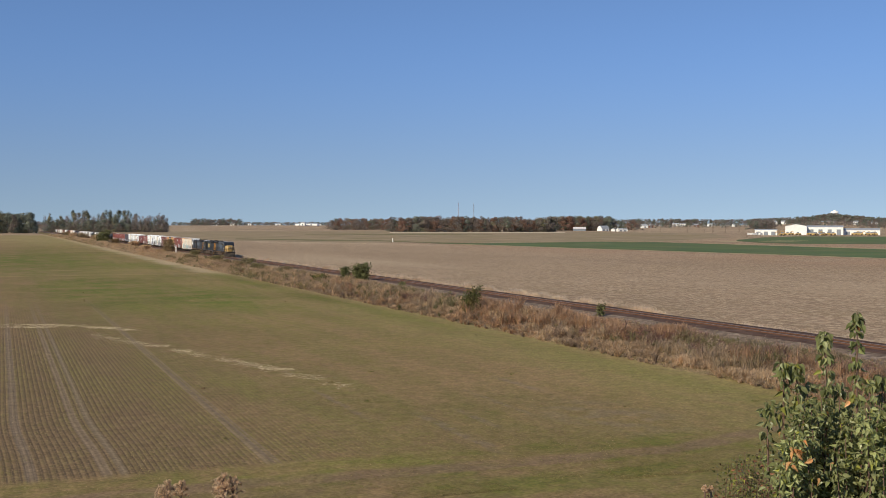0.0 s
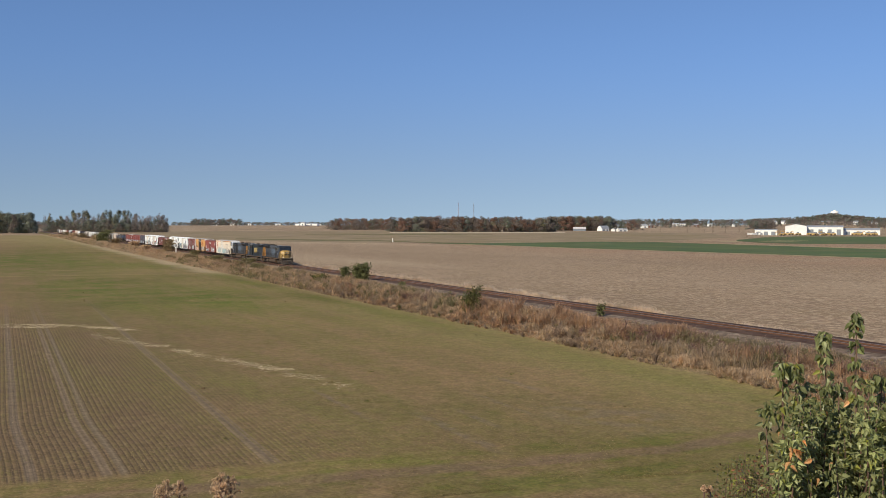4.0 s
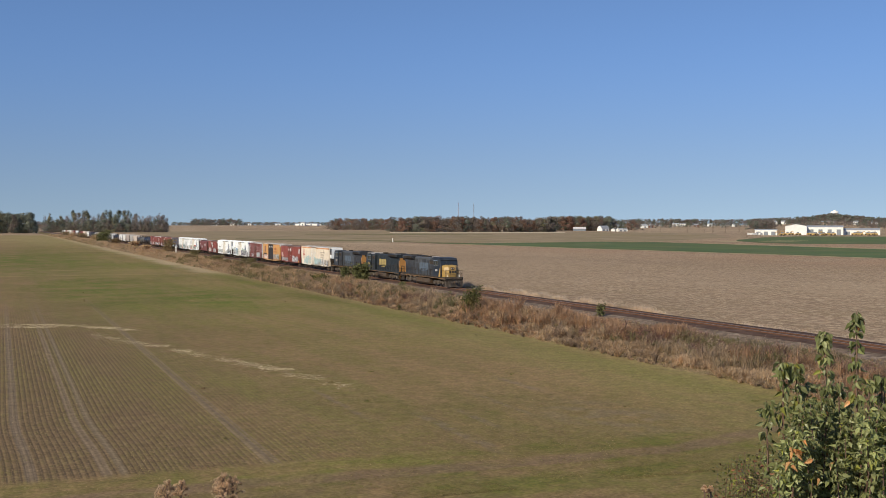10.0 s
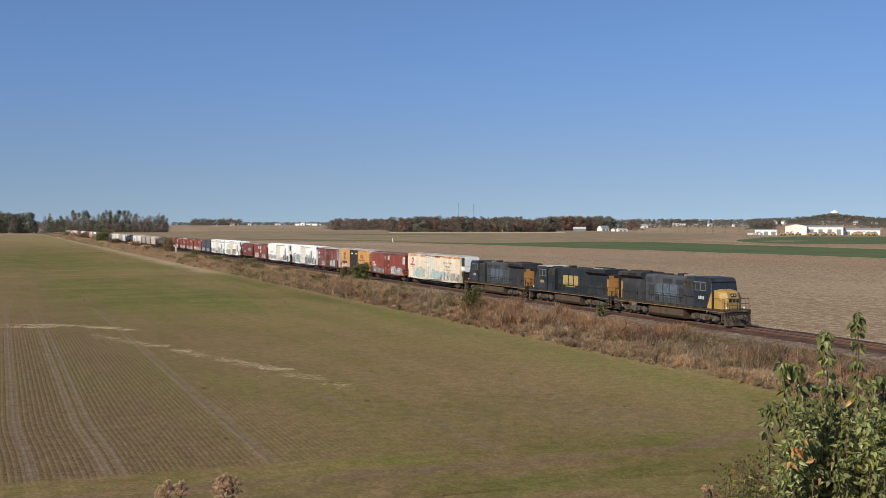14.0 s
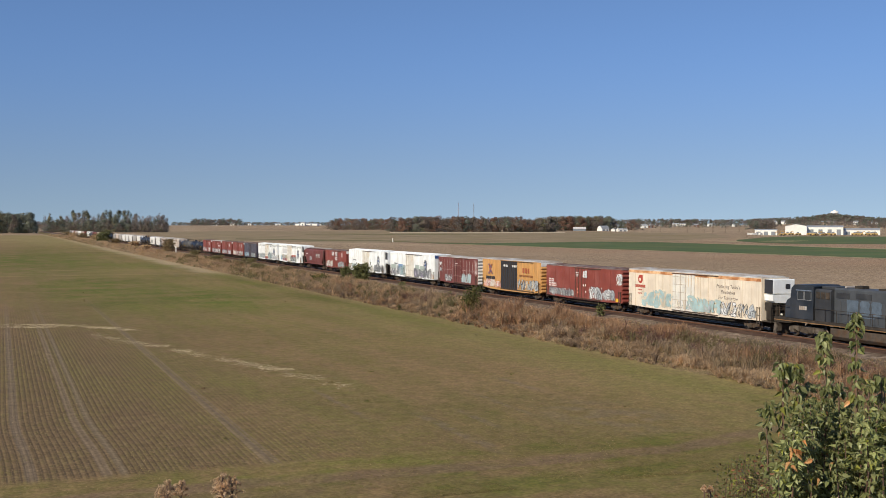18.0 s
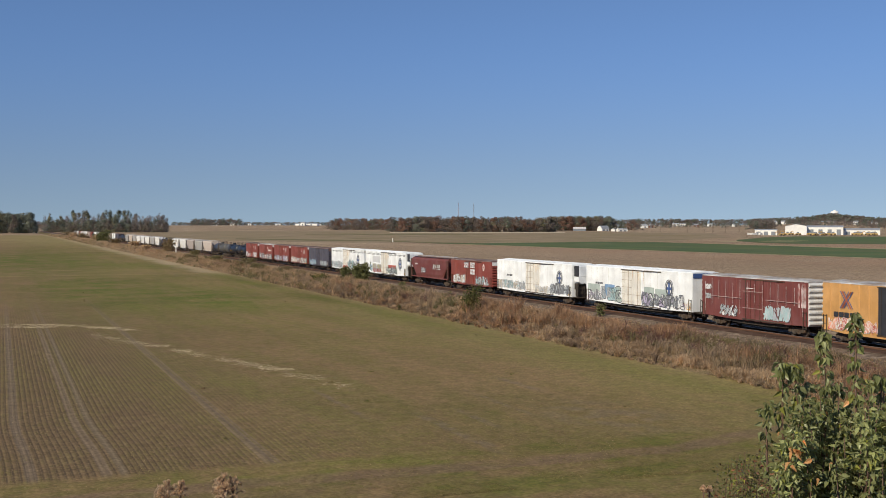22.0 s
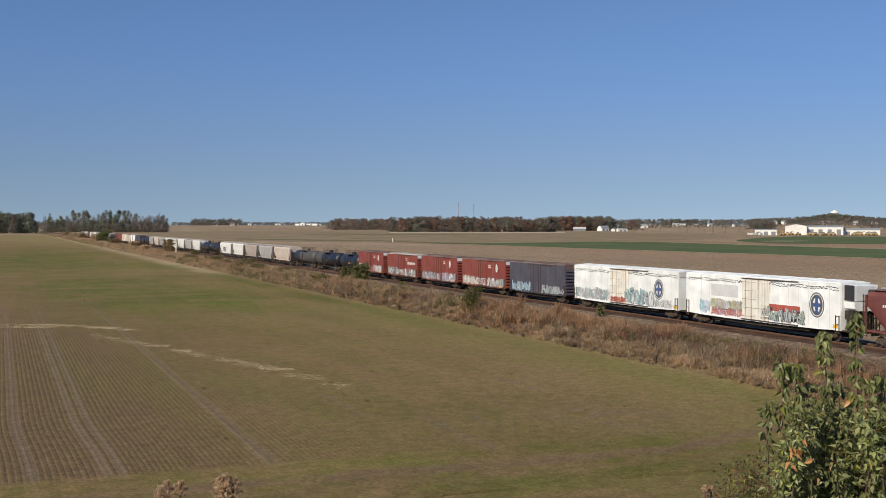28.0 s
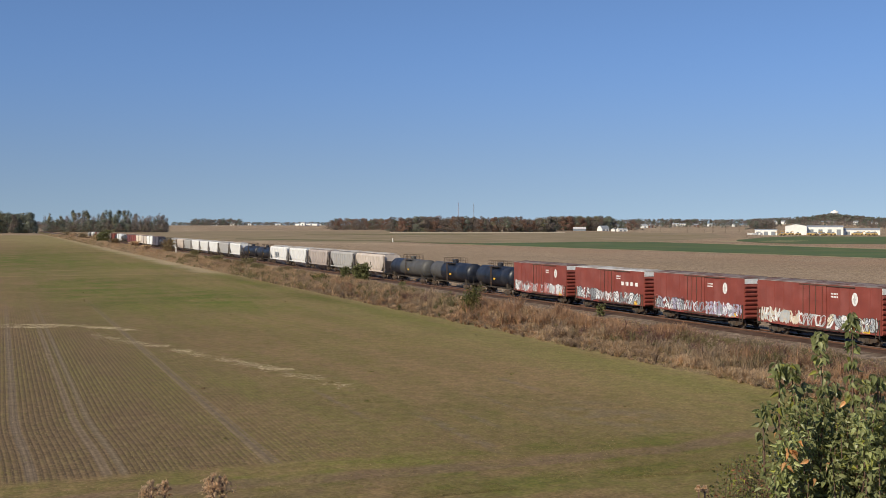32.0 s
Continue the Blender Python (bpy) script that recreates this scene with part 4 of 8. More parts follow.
def reefer(tau0, tau1, H, material, label, scallop=False, door_x=0.0, roof=None, unit=True, end_top=None):
    """Long insulated car: smooth sides, one plug door, refrigeration unit on the leading end, roof edge trim."""
    t = box_car(tau0, tau1, H, material, label, roof or M_ROOFG, (door_x, 4.0), M_STAINED, 0, wide=1.56, name="refrigerator_car", end_top=end_top, rod_mat=M_PALERODS if material is M_CREAM else M_RODS, end_ribs=0,
                seams=17, seam_mat=M_SEAMC if material is M_CREAM else M_SEAMW)
    h = t["half"]
    z1 = H - 0.22
    for k in range(5):
        bm = BM()
        z = 1.35 + k * (z1 - 1.75) / 4
        box(bm, door_x - 1.95, door_x + (1.95 if k == 1 else 0.1), -1.655, -1.625, z - 0.014, z + 0.014)
        part("door_bar", bm, M_PALERODS if material is M_CREAM else M_RODS, t)
    run = random.Random(int(tau0 * 100))
    for k in range(9):
        bm = BM()
        x, top, w = door_x + run.uniform(0.1, 2.6), z1 - run.uniform(0.14, 0.2), run.uniform(0.012, 0.035)
        prism(bm, [(x - w, top), (x - w * 0.3, top - run.uniform(0.35, 1.5)), (x + w * 0.5, top - run.uniform(0.3, 1.0)), (x + w, top)], -1.634 if x < door_x + 1.98 else -1.566, -1.624 if x < door_x + 1.98 else -1.5605, 1)
        part("rust_run", bm, M_RUN, t, "thin orange rust run below the door track")
    bm = BM()
    box(bm, door_x - 2.0, door_x + 4.1, -1.68, -1.60, z1 - 0.13, z1 - 0.06)
    part("door_track", bm, M_RUST if material is M_CREAM else M_TRUCK, t, "dark rusty door track under the roof edge")
    # refrigeration unit: upper housing with a dark grille, lower tray, open black frame and platform
    if unit:
        bm = BM()
        box(bm, h + 0.18, h + 1.35, -1.30, 1.15, 3.55, z1 - 0.05)
        u = part("refrigeration_unit", bm, M_WHITE, t, "white refrigeration unit with a dark grille", 0.06)
        bm = BM()
        box(bm, h + 0.19, h + 1.34, -1.33, -1.302, 3.58, z1 - 0.07)
        part("side_grille", bm, M_INK, u)
        bm = BM()
        box(bm, h + 1.352, h + 1.38, 0.1, 0.6, 4.0, 4.45)
        part("inspection_cover", bm, M_INK, u)
        bm = BM()
        prism(bm, [(-1.35, 3.5), (-1.30, 2.95), (-1.05, 2.75), (1.0, 2.75), (1.2, 2.95), (1.2, 3.5)], h + 0.18, h + 1.4, 0)
        part("unit_tray", bm, M_WHITE, t)
        for y in (-1.25, -0.45, 0.45, 1.15):
            bm = BM()
            box(bm, h + 1.1, h + 1.22, y - 0.06, y + 0.06, 1.0, 2.78)
            part("frame_leg", bm, M_BLACK, t)
        for z in (1.5, 2.1, 2.6):
            bm = BM()
            box(bm, h + 1.12, h + 1.20, -1.3, 1.2, z - 0.05, z + 0.05)
            part("frame_bar", bm, M_BLACK, t)
        bm = BM()
        box(bm, h + 0.2, h + 1.1, -1.28, -1.22, 2.0, 2.75)
        part("side_guard", bm, M_BLACK, t)
        bm = BM()
        box(bm, h + 0.25, h + 1.05, -1.22, 1.1, 1.12, 2.55)
        part("fuel_tank", bm, M_BLACK, t, "", 0.08)
    bm = BM()
    box(bm, h + 0.05, h + 1.3, -1.45, 1.45, 0.98, 1.08)
    for y in (-1.4, -0.7, 0.7, 1.4):
        tube(bm, (h + 1.25, y, 1.05), (h + 1.25, y, 2.4), 0.03, 6)
    tube(bm, (h + 1.25, -1.4, 2.3), (h + 1.25, 1.4, 2.3), 0.03, 6)
    tube(bm, (h + 1.25, -1.4, 1.7), (h + 1.25, 1.4, 1.7), 0.03, 6)
    part("end_platform", bm, M_BLACK, t)
    if scallop:
        n = 96
        for row, low in ((0, 0.30), (1, 0.46)):
            bm = BM()
            zs = [z1 - low - 0.10 * (k % 2) * (0.6 + 0.8 * ((k * 7 + row * 3) % 5) / 5.0) - 0.05 * math.sin(k * 0.4 + row) for k in range(n + 1)]
            for k in range(n):
                x0 = -h + 0.2 + k * (2 * h - 0.4) / n
                x1 = x0 + (2 * h - 0.4) / n
                if door_x - 1.8 < x0 < door_x + 1.6 or (k * 5 + row) % 11 == 0:
                    continue
                q = 0.026 + 0.014 * ((k * 3) % 4) / 4.0
                bm.faces.new([bm.verts.new(p) for p in ((x0, -1.568, zs[k] - q), (x1, -1.568, zs[k + 1] - q), (x1, -1.568, zs[k + 1] + q), (x0, -1.568, zs[k] + q))])
            tagged(part("drip_stain", bm, M_INK, t, "black jagged paint line under the roof edge"), kind="stuff")
    return t


def hopper_car(tau0, tau1, H, material, label, ribs=9, bay=4):
    """Covered hopper: curved sides, sloped end sheets with open frames, roof hatches, discharge bays."""
    L = (tau1 - tau0) * SPEED
    t = thing_at("covered_hopper", label, "hopper car", "cars of the freight train")
    TRAIN.append((t, 0.5 * (tau0 + tau1)))
    h, w, z0, z1 = L / 2, 1.55, 1.35, H - 0.3
    e = 1.5
    bm = BM()
    prof = [(-1.40, z0), (-1.52, z0 + 0.5), (-w, (z0 + z1) / 2), (-1.5, z1 - 0.3), (-1.3, z1 - 0.02), (-0.7, z1 + 0.12), (0.7, z1 + 0.12), (1.3, z1 - 0.02), (1.5, z1 - 0.3), (w, (z0 + z1) / 2), (1.52, z0 + 0.5), (1.40, z0)]
    rings = []
    for x, low in ((-h + 0.35, z1 - 1.1), (-h + e + 1.0, z0), (0, z0), (h - e - 1.0, z0), (h - 0.35, z1 - 1.1)):
        rings.append([bm.verts.new((x, y, max(z, low))) for y, z in prof])
    for a, c in zip(rings, rings[1:]):
        for k in range(len(prof)):
            j = (k + 1) % len(prof)
            bm.faces.new((a[k], a[j], c[j], c[k]))
    bm.faces.new(rings[0][::-1])
    bm.faces.new(rings[-1])
    bmesh.ops.remove_doubles(bm, verts=bm.verts[:], dist=0.0005)
    part("body", bm, material, t)
    bm = BM()
    box(bm, -h + 0.3, h - 0.3, -0.45, 0.45, z1 + 0.14, z1 + 0.24)
    box(bm, -h + 0.3, h - 0.3, -1.25, -0.85, z1 + 0.16, z1 + 0.20)
    box(bm, -h + 0.3, h - 0.3, 0.85, 1.25, z1 + 0.16, z1 + 0.20)
    part("roof_walkway", bm, M_ROOFG if material is not M_RED2 else M_ROOFR, t)
    for k in range(10):
        hb = part("roof_hatch", shared("roof_hatch", lambda q: box(q, -0.55, 0.55, -0.35, 0.35, 0, 0.10), M_ROOFG), None, t)
        hb.location = (-h + 1.2 + k * (L - 2.4) / 9, 0, z1 + 0.245)
    for sd in (-1, 1):
        bm = BM()
        y = sd * 1.5
        box(bm, -h + 0.1, h - 0.1, y - 0.06, y + 0.06, z0 - 0.12, z0 + 0.06)
        part("side_sill", bm, material, t)
        for x in (h - 0.25, -h + 0.25):
            bm = BM()
            box(bm, x - 0.08, x + 0.08, y - 0.08, y + 0.08, z0 - 0.1, z1 - 0.3)
            s2 = 1 if x > 0 else -1
            box(bm, min(x, x - s2 * 0.9), max(x, x - s2 * 0.9), y - 0.05, y + 0.05, z1 - 0.75, z1 - 0.55)
            part("corner_post", bm, material, t)
            ladder(t, x - s2 * 0.02, 0.8, z1 - 0.2, y + sd * 0.10, M_TRUCK)
        n = ribs
        for k in range(1, n):
            x = -h + e + 0.2 + k * (L - 2 * e - 0.4) / n
            rb = part("side_rib", shared("hopper_rib_%s" % material.name, lambda q: box(q, -0.045, 0.045, -0.05, 0.0, 0, z1 - z0 - 0.75), material), None, t)
            rb.location, rb.rotation_euler = (x, sd * 1.54, z0 + 0.3), (0, 0, 0 if sd < 0 else math.pi)
    for k in range(bay):
        x = (k - (bay - 1) / 2) * (L - 2 * e - 2.2) / bay
        bm = BM()
        a = (L - 2 * e - 2.2) / bay / 2 - 0.08
        v0 = [bm.verts.new((x + i * a, j * 1.35, z0)) for i, j in ((-1, -1), (1, -1), (1, 1), (-1, 1))]
        v1 = [bm.verts.new((x + i * 0.35, j * 0.5, 0.45)) for i, j in ((-1, -1), (1, -1), (1, 1), (-1, 1))]
        for i in range(4):
            bm.faces.new((v0[i], v0[(i + 1) % 4], v1[(i + 1) % 4], v1[i]))
        bm.faces.new(v1[::-1])
        part("discharge_bay", bm, material if material is not M_RED2 else M_BLACK, t)
    bm = BM()
    for sd in (-1, 1):
        box(bm, min(sd * (h - 3.2), sd * h), max(sd * (h - 3.2), sd * h), -0.35, 0.35, 0.85, 1.10)
        box(bm, min(sd * (h - 0.25), sd * h), max(sd * (h - 0.25), sd * h), -1.5, 1.5, 1.05, 1.22)
        for y in (-1.1, 1.1):
            tube(bm, (sd * (h - 0.3), y, 1.2), (sd * (h - 2.2), y, 2.5), 0.07, 6)
    part("end_frame", bm, M_BLACK, t)
    for s, k in ((1, h), (-1, -h)):
        coupler(t, k + s * 0.42, s)
        freight_truck(t, k - s * 2.0)
    t["half"] = h
    return t


def tank_car(tau0, tau1, R, material, label, second=None):
    """Tank car: domed barrel with a seam band, top platform with railing, saddles, ladders, bogies."""
    L = (tau1 - tau0) * SPEED
    t = thing_at("tank_car", label, "tank car", "cars of the freight train")
    TRAIN.append((t, 0.5 * (tau0 + tau1)))
    h, zc = L / 2, 1.15 + R
    b = h - 0.45
    bm = BM()
    prof = [(-b, 0.05), (-b + 0.05, R * 0.45), (-b + 0.18, R * 0.75), (-b + 0.42, R * 0.94), (-b + 0.7, R), (-b * 0.35, R), (0, R), (b * 0.5, R), (b - 0.7, R), (b - 0.42, R * 0.94), (b - 0.18, R * 0.75), (b - 0.05, R * 0.45), (b, 0.05)]
    lathe(bm, prof, 28, "x", (0, 0, zc))
    if second:
        for f in bm.faces:
            if f.calc_center_median().x < -b * 0.35:
                f.material_index = 1
    part("barrel", bm, [material, second or material], t, "", 0, True)
    for x in (-b + 0.7, b - 0.7, -b * 0.35, b * 0.5):
        bm = BM()
        lathe(bm, [(x - 0.05, R * 0.9), (x - 0.05, R + 0.012), (x + 0.05, R + 0.012), (x + 0.05, R * 0.9)], 28, "x", (0, 0, zc))
        part("seam_band", bm, material, t)
    top = zc + R
    bm = BM()
    lathe(bm, [(top - 0.1, 0.45), (top + 0.42, 0.45), (top + 0.5, 0.38)], 14, "z")
    part("dome", bm, material, t)
    bm = BM()
    for y in (-0.95, 0.95):
        box(bm, -1.7, 1.7, y - 0.3, y + 0.3, top - 0.12, top - 0.08)
        for k in range(6):
            x = -1.7 + k * 0.68
            tube(bm, (x, y * 1.28, top - 0.1), (x, y * 1.28, top + 0.72), 0.022, 6)
        for z in (0.36, 0.72):
            tube(bm, (-1.7, y * 1.28, top + z), (1.7, y * 1.28, top + z), 0.022, 6)
    for x in (-1.7, 1.7):
        for z in (0.36, 0.72):
            tube(bm, (x, -1.216, top + z), (x, 1.216, top + z), 0.022, 6)
    part("top_platform", bm, M_TRUCK, t)
    bm = BM()
    box(bm, -h, h, -0.3, 0.3, 0.85, 1.15)
    for x in (-h + 2.0, h - 2.0):
        prism(bm, [(-1.2, zc - 0.35), (-1.0, 1.0), (1.0, 1.0), (1.2, zc - 0.35), (0.8, zc - R * 0.85), (-0.8, zc - R * 0.85)], x - 0.35, x + 0.35, 0)
    for s in (-1, 1):
        box(bm, min(s * (h - 0.4), s * h), max(s * (h - 0.4), s * h), -1.45, 1.45, 1.05, 1.18)
        for y in (-1.4, 1.4):
            tube(bm, (s * h - s * 0.1, y, 1.15), (s * h - s * 0.1, y, 2.1), 0.025, 6)
        tube(bm, (s * h - s * 0.1, -1.4, 2.1), (s * h - s * 0.1, 1.4, 2.1), 0.025, 6)
    part("saddle_frame", bm, M_BLACK, t)
    for sd in (-1, 1):
        ladder(t, 0.0, 1.0, top - 0.15, sd * (R + 0.05), M_TRUCK)
        patch(t, b * 0.1, b * 0.1 + 0.7, zc - 0.45, zc - 0.2, -(R - 0.02) if sd < 0 else R, M_SIGNY, "hazard_plate", "small yellow hazard plate") if sd < 0 else None
    for s, k in ((1, h), (-1, -h)):
        coupler(t, k + s * 0.42, s)
        freight_truck(t, k - s * 2.0)
    t["half"] = h
    return t


def six_wheel_truck(t, x):
    def frame_bm(bm):
        for y in (-1.02, 1.02):
            prism(bm, [(-2.35, 0.48), (-2.35, 0.78), (-1.9, 0.95), (1.9, 0.95), (2.35, 0.78), (2.35, 0.48), (1.5, 0.62), (0.6, 0.42), (-0.6, 0.42), (-1.5, 0.62)], y - 0.08, y + 0.08, 1)
            for a in (-1.85, 0, 1.85):
                box(bm, a - 0.24, a + 0.24, y - 0.16, y + 0.16, 0.38, 0.72)
            for a in (-1.0, 0.95):
                tube(bm, (a, y * 1.12, 0.5), (a, y * 1.12, 0.98), 0.12, 8)
        box(bm, -0.5, 0.5, -0.95, 0.95, 0.6, 1.0)
        for a in (-1.85, 0, 1.85):
            tube(bm, (a, -0.75, 0.53), (a, 0.75, 0.53), 0.09, 8)
    k = part("truck", shared("six_wheel_bogie", frame_bm, M_DUST), None, t)
    k.location = (x, 0, 0)
    for a in (-1.85, 0, 1.85):
        for y in (-1, 1):
            w = part("wheel", shared("wheel", wheel_bm, M_WHEEL, True), None, k)
            w.location, w.scale, w.rotation_euler = (a, y * 0.7535, 0.53), (1.16, 1, 1.16), (0, 0, 0 if y > 0 else math.pi)


def locomotive(tau_c, forward, body, label, cabm, hood, upper=None):
    """Six-axle diesel: frame and walkways, wide nose and cab, long hood with radiator flare, railings, tank, bogies."""
    t = thing_at("locomotive", label, "locomotive", "locomotives of the freight train")
    TRAIN.append((t, tau_c))
    t["turned"] = 0 if forward else 1
    up = upper or body
    bm = BM()
    prism(bm, [(-10.6, 1.15), (-10.6, 1.62), (10.5, 1.62), (10.5, 1.15), (8.6, 1.15), (7.6, 1.32), (-7.6, 1.32), (-8.6, 1.15)], -1.5, 1.5, 1)
    part("frame", bm, M_BLACK if body is M_SLATE else M_NAVY, t)
    for sd in (-1, 1):
        bm = BM()
        y0, y1 = (-1.53, -1.502) if sd < 0 else (1.502, 1.53)
        box(bm, -10.5, 10.5, y0, y1, 1.335, 1.395)
        part("sill_stripe", bm, M_STRIPE, t, "dirty yellow stripe along the walkway edge")
    # nose and cab
    bm = BM()
    for sd, (wa, wb) in ((0, (-0.62, 0.62)), (1, (0.62, 1.24)), (-1, (-1.24, -0.62))):
        if sd == 0:
            prism(bm, [(8.3, 1.55), (9.80, 1.55), (9.80, 2.70), (9.58, 3.20), (9.3, 3.36), (8.3, 3.52)], wa, wb, 1)
        else:
            # the flanks fall back from the centre, so that the nose has three faces
            inner, outer = sd * 0.62, sd * 1.24
            rim = [[bm.verts.new((x, inner, z)) for x, z in ((8.3, 1.55), (9.80, 1.55), (9.80, 2.70), (9.58, 3.20), (9.3, 3.36), (8.3, 3.52))],
                   [bm.verts.new((x, outer, z)) for x, z in ((8.3, 1.55), (9.30, 1.55), (9.30, 2.62), (9.12, 3.08), (8.95, 3.24), (8.3, 3.40))]]
            for k in range(6):
                bm.faces.new((rim[0][k], rim[0][(k + 1) % 6], rim[1][(k + 1) % 6], rim[1][k]))
            bm.faces.new(rim[1])
    nose = part("nose", bm, M_YELLOW if forward else cabm, t, "short sloped nose with three faces")
    bm = BM()
    box(bm, 9.801, 9.825, -0.42, 0.42, 1.7, 2.6)
    part("nose_door", bm, M_YELLOW, nose)
    for y in (-0.75, -0.15, 0.42):
        bm = BM()
        box(bm, 9.827, 9.842, y * 0.72, y * 0.72 + 0.30, 2.30, 2.64)
        part("nose_block", bm, M_NAVY, nose, "dark block marking on the nose")
    if forward:
        for sd in (-1, 1):
            bm = BM()
            y0, y1 = (-1.535, -1.517) if sd < 0 else (1.517, 1.535)
            prism(bm, [(7.55, 1.63), (8.35, 1.63), (8.35, 3.20), (8.27, 3.20)], y0, y1, 1)
            part("nose_flash", bm, M_YELLOW, t, "yellow flash slanting back on the cab side")
    for y in (-0.75, 0.75):
        bm = BM()
        tube(bm, (10.1, y * 1.3, 1.78), (10.2, y * 1.3, 1.78), 0.085, 12)
        part("ditch_light", bm, lamp_mat(), t, "bright round ditch light")
    bm = BM()
    prism(bm, [(5.3, 1.62), (8.36, 1.62), (8.36, 3.2), (8.18, 4.2), (7.8, 4.50), (5.5, 4.55), (5.3, 4.45)], -1.5, 1.5, 1)
    cab = part("cab", bm, cabm, t, "", 0.04)
    bm = BM()
    prism(bm, [(5.25, 4.46), (5.5, 4.56), (7.8, 4.51), (8.24, 4.20), (8.26, 4.26), (7.85, 4.60), (5.5, 4.66), (5.25, 4.56)], -1.42, 1.42, 1)
    part("cab_roof", bm, M_ROOFG if body is M_NAVY else cabm, cab)
    for sd in (-1, 1):
        for x0, x1 in ((5.55, 6.35), (6.5, 7.3)):
            bm = BM()
            y0, y1 = (-1.52, -1.495) if sd < 0 else (1.495, 1.52)
            box(bm, x0, x1, y0, y1, 3.35, 4.05)
            sw = part("side_window", bm, M_GLASS, cab)
            bm = BM()
            for q in ((x0 - 0.05, x0, 3.30, 4.10), (x1, x1 + 0.05, 3.30, 4.10), (x0, x1, 3.30, 3.35), (x0, x1, 4.05, 4.10)):
                box(bm, q[0], q[1], y0 - 0.008, y1 + 0.008, q[2], q[3])
            part("window_frame", bm, M_LOGOG, sw)
        bm = BM()
        yy = sd * 1.62
        box(bm, 5.4, 7.4, min(sd * 1.5, yy), max(sd * 1.5, yy), 4.12, 4.18)
        part("sun_visor", bm, M_VISOR, cab)
    for y0, y1 in ((-1.35, -0.5), (0.5, 1.35), (-0.4, 0.4)):
        bm = BM()
        v = [bm.verts.new(p) for p in ((8.375, y0, 3.46), (8.375, y1, 3.46), (8.235, y1, 4.08), (8.235, y0, 4.08))]
        w = [bm.verts.new((p.co.x - 0.06, p.co.y, p.co.z)) for p in v]
        bm.faces.new(v)
        bm.faces.new(w[::-1])
        for i in range(4):
            bm.faces.new((v[i], w[i], w[(i + 1) % 4], v[(i + 1) % 4]))
        part("windscreen", bm, M_GLASS, cab)
    bm = BM()
    box(bm, 9.50, 9.78, -0.28, 0.28, 2.80, 3.14)
    part("headlight_box", bm, M_BLACK, nose, "dark twin headlight housing on the nose")
    bm = BM()
    for y in (-0.14, 0.14):
        tube(bm, (9.7, y, 2.98), (9.81, y, 2.98), 0.095, 12)
    part("headlight", bm, M_ROOFG, nose, "twin headlight lens")
    # hood in sections
    for nm, x0, x1, w, z1, m in (("equipment_cabinet", 3.2, 5.18, 1.38, 4.35, body), ("engine_hood", -4.6, 3.18, 1.02, 4.54, hood), ("radiator_section", -9.65, -4.62, 1.05, 4.35, body)):
        bm = BM()
        prism(bm, [(-w, 1.62), (w, 1.62), (w, z1 - 0.15), (w - 0.15, z1), (-w + 0.15, z1), (-w, z1 - 0.15)], x0, x1, 0)
        sec = part(nm, bm, m, t)
        if nm == "engine_hood":
            for k in range(9):
                for sd in (-1, 1):
                    dr = part("hood_door", shared("hood_door_" + m.name, lambda q: box(q, -0.39, 0.39, -0.03, 0, 0, 1.75), m), None, sec)
                    dr.location, dr.rotation_euler = (x0 + 0.45 + k * 0.86, sd * w, 1.75), (0, 0, 0 if sd < 0 else math.pi)
    bm = BM()
    prism(bm, [(-1.06, 3.92), (1.06, 3.92), (1.50, 4.22), (1.50, 4.56), (1.3, 4.68), (-1.3, 4.68), (-1.50, 4.56), (-1.50, 4.22)], -9.7, -4.8, 0)
    rad = part("radiator", bm, up, t)
    for sd in (-1, 1):
        bm = BM()
        y0, y1 = (-1.54, -1.515) if sd < 0 else (1.515, 1.54)
        for k in range(6):
            z = 4.24 + k * 0.053
            box(bm, -8.8, -5.0, y0, y1, z, z + 0.03)
        part("radiator_grille", bm, M_BLACK, rad)
    # end left dark beside the orange, to paint the shaded door recess
    bm = BM()
    prism(bm, [(-1.05, 1.64), (1.05, 1.64), (1.05, 3.98), (0.92, 4.12), (-0.92, 4.12), (-1.05, 3.98)], -9.80, -9.705, 0)
    rear = part("rear_panel", bm, M_SLATE, t)
    bm = BM()
    box(bm, -9.815, -9.803, -0.2, 1.05, 1.66, 3.97)
    part("rear_colour", bm, M_YORANGE, rear, "orange-yellow paint on the hood end")
    bm = BM()
    box(bm, -9.86, -9.802, -0.45, 0.45, 3.72, 4.05)
    part("rear_light_box", bm, M_BLACK, rear)
    bm = BM()
    box(bm, -9.83, -9.802, -0.85, -0.28, 1.8, 3.6)
    part("rear_door", bm, M_SLATE, rear)
    bm = BM()
    box(bm, -9.70, -9.45, -1.075, -1.053, 1.66, 3.55)
    part("rear_side_panel", bm, M_YORANGE, rear)
    bm = BM()
    box(bm, -9.70, -9.45, 1.053, 1.075, 1.66, 3.55)
    part("rear_side_panel", bm, M_YORANGE, rear)
    bm = BM()
    box(bm, 0.6, 1.5, -0.35, 0.35, 4.52, 4.78)
    part("exhaust_outlet", bm, M_BLACK, t)
    bm = BM()
    box(bm, 3.3, 5.0, -0.8, 0.8, 4.35, 4.6)
    part("brake_grid", bm, up, t, "", 0.03)
    bm = BM()
    box(bm, -8.6, -6.4, -1.2, 1.2, 4.685, 4.72)
    # on the turned navy engine the pale colour paints a bright roof highlight
    part("radiator_roof", bm, M_ROOFG if not forward and body is M_NAVY else M_SLATE, t)
    bm = BM()
    tube(bm, (2.3, -0.6, 4.62), (2.3, 0.6, 4.62), 0.1, 10)
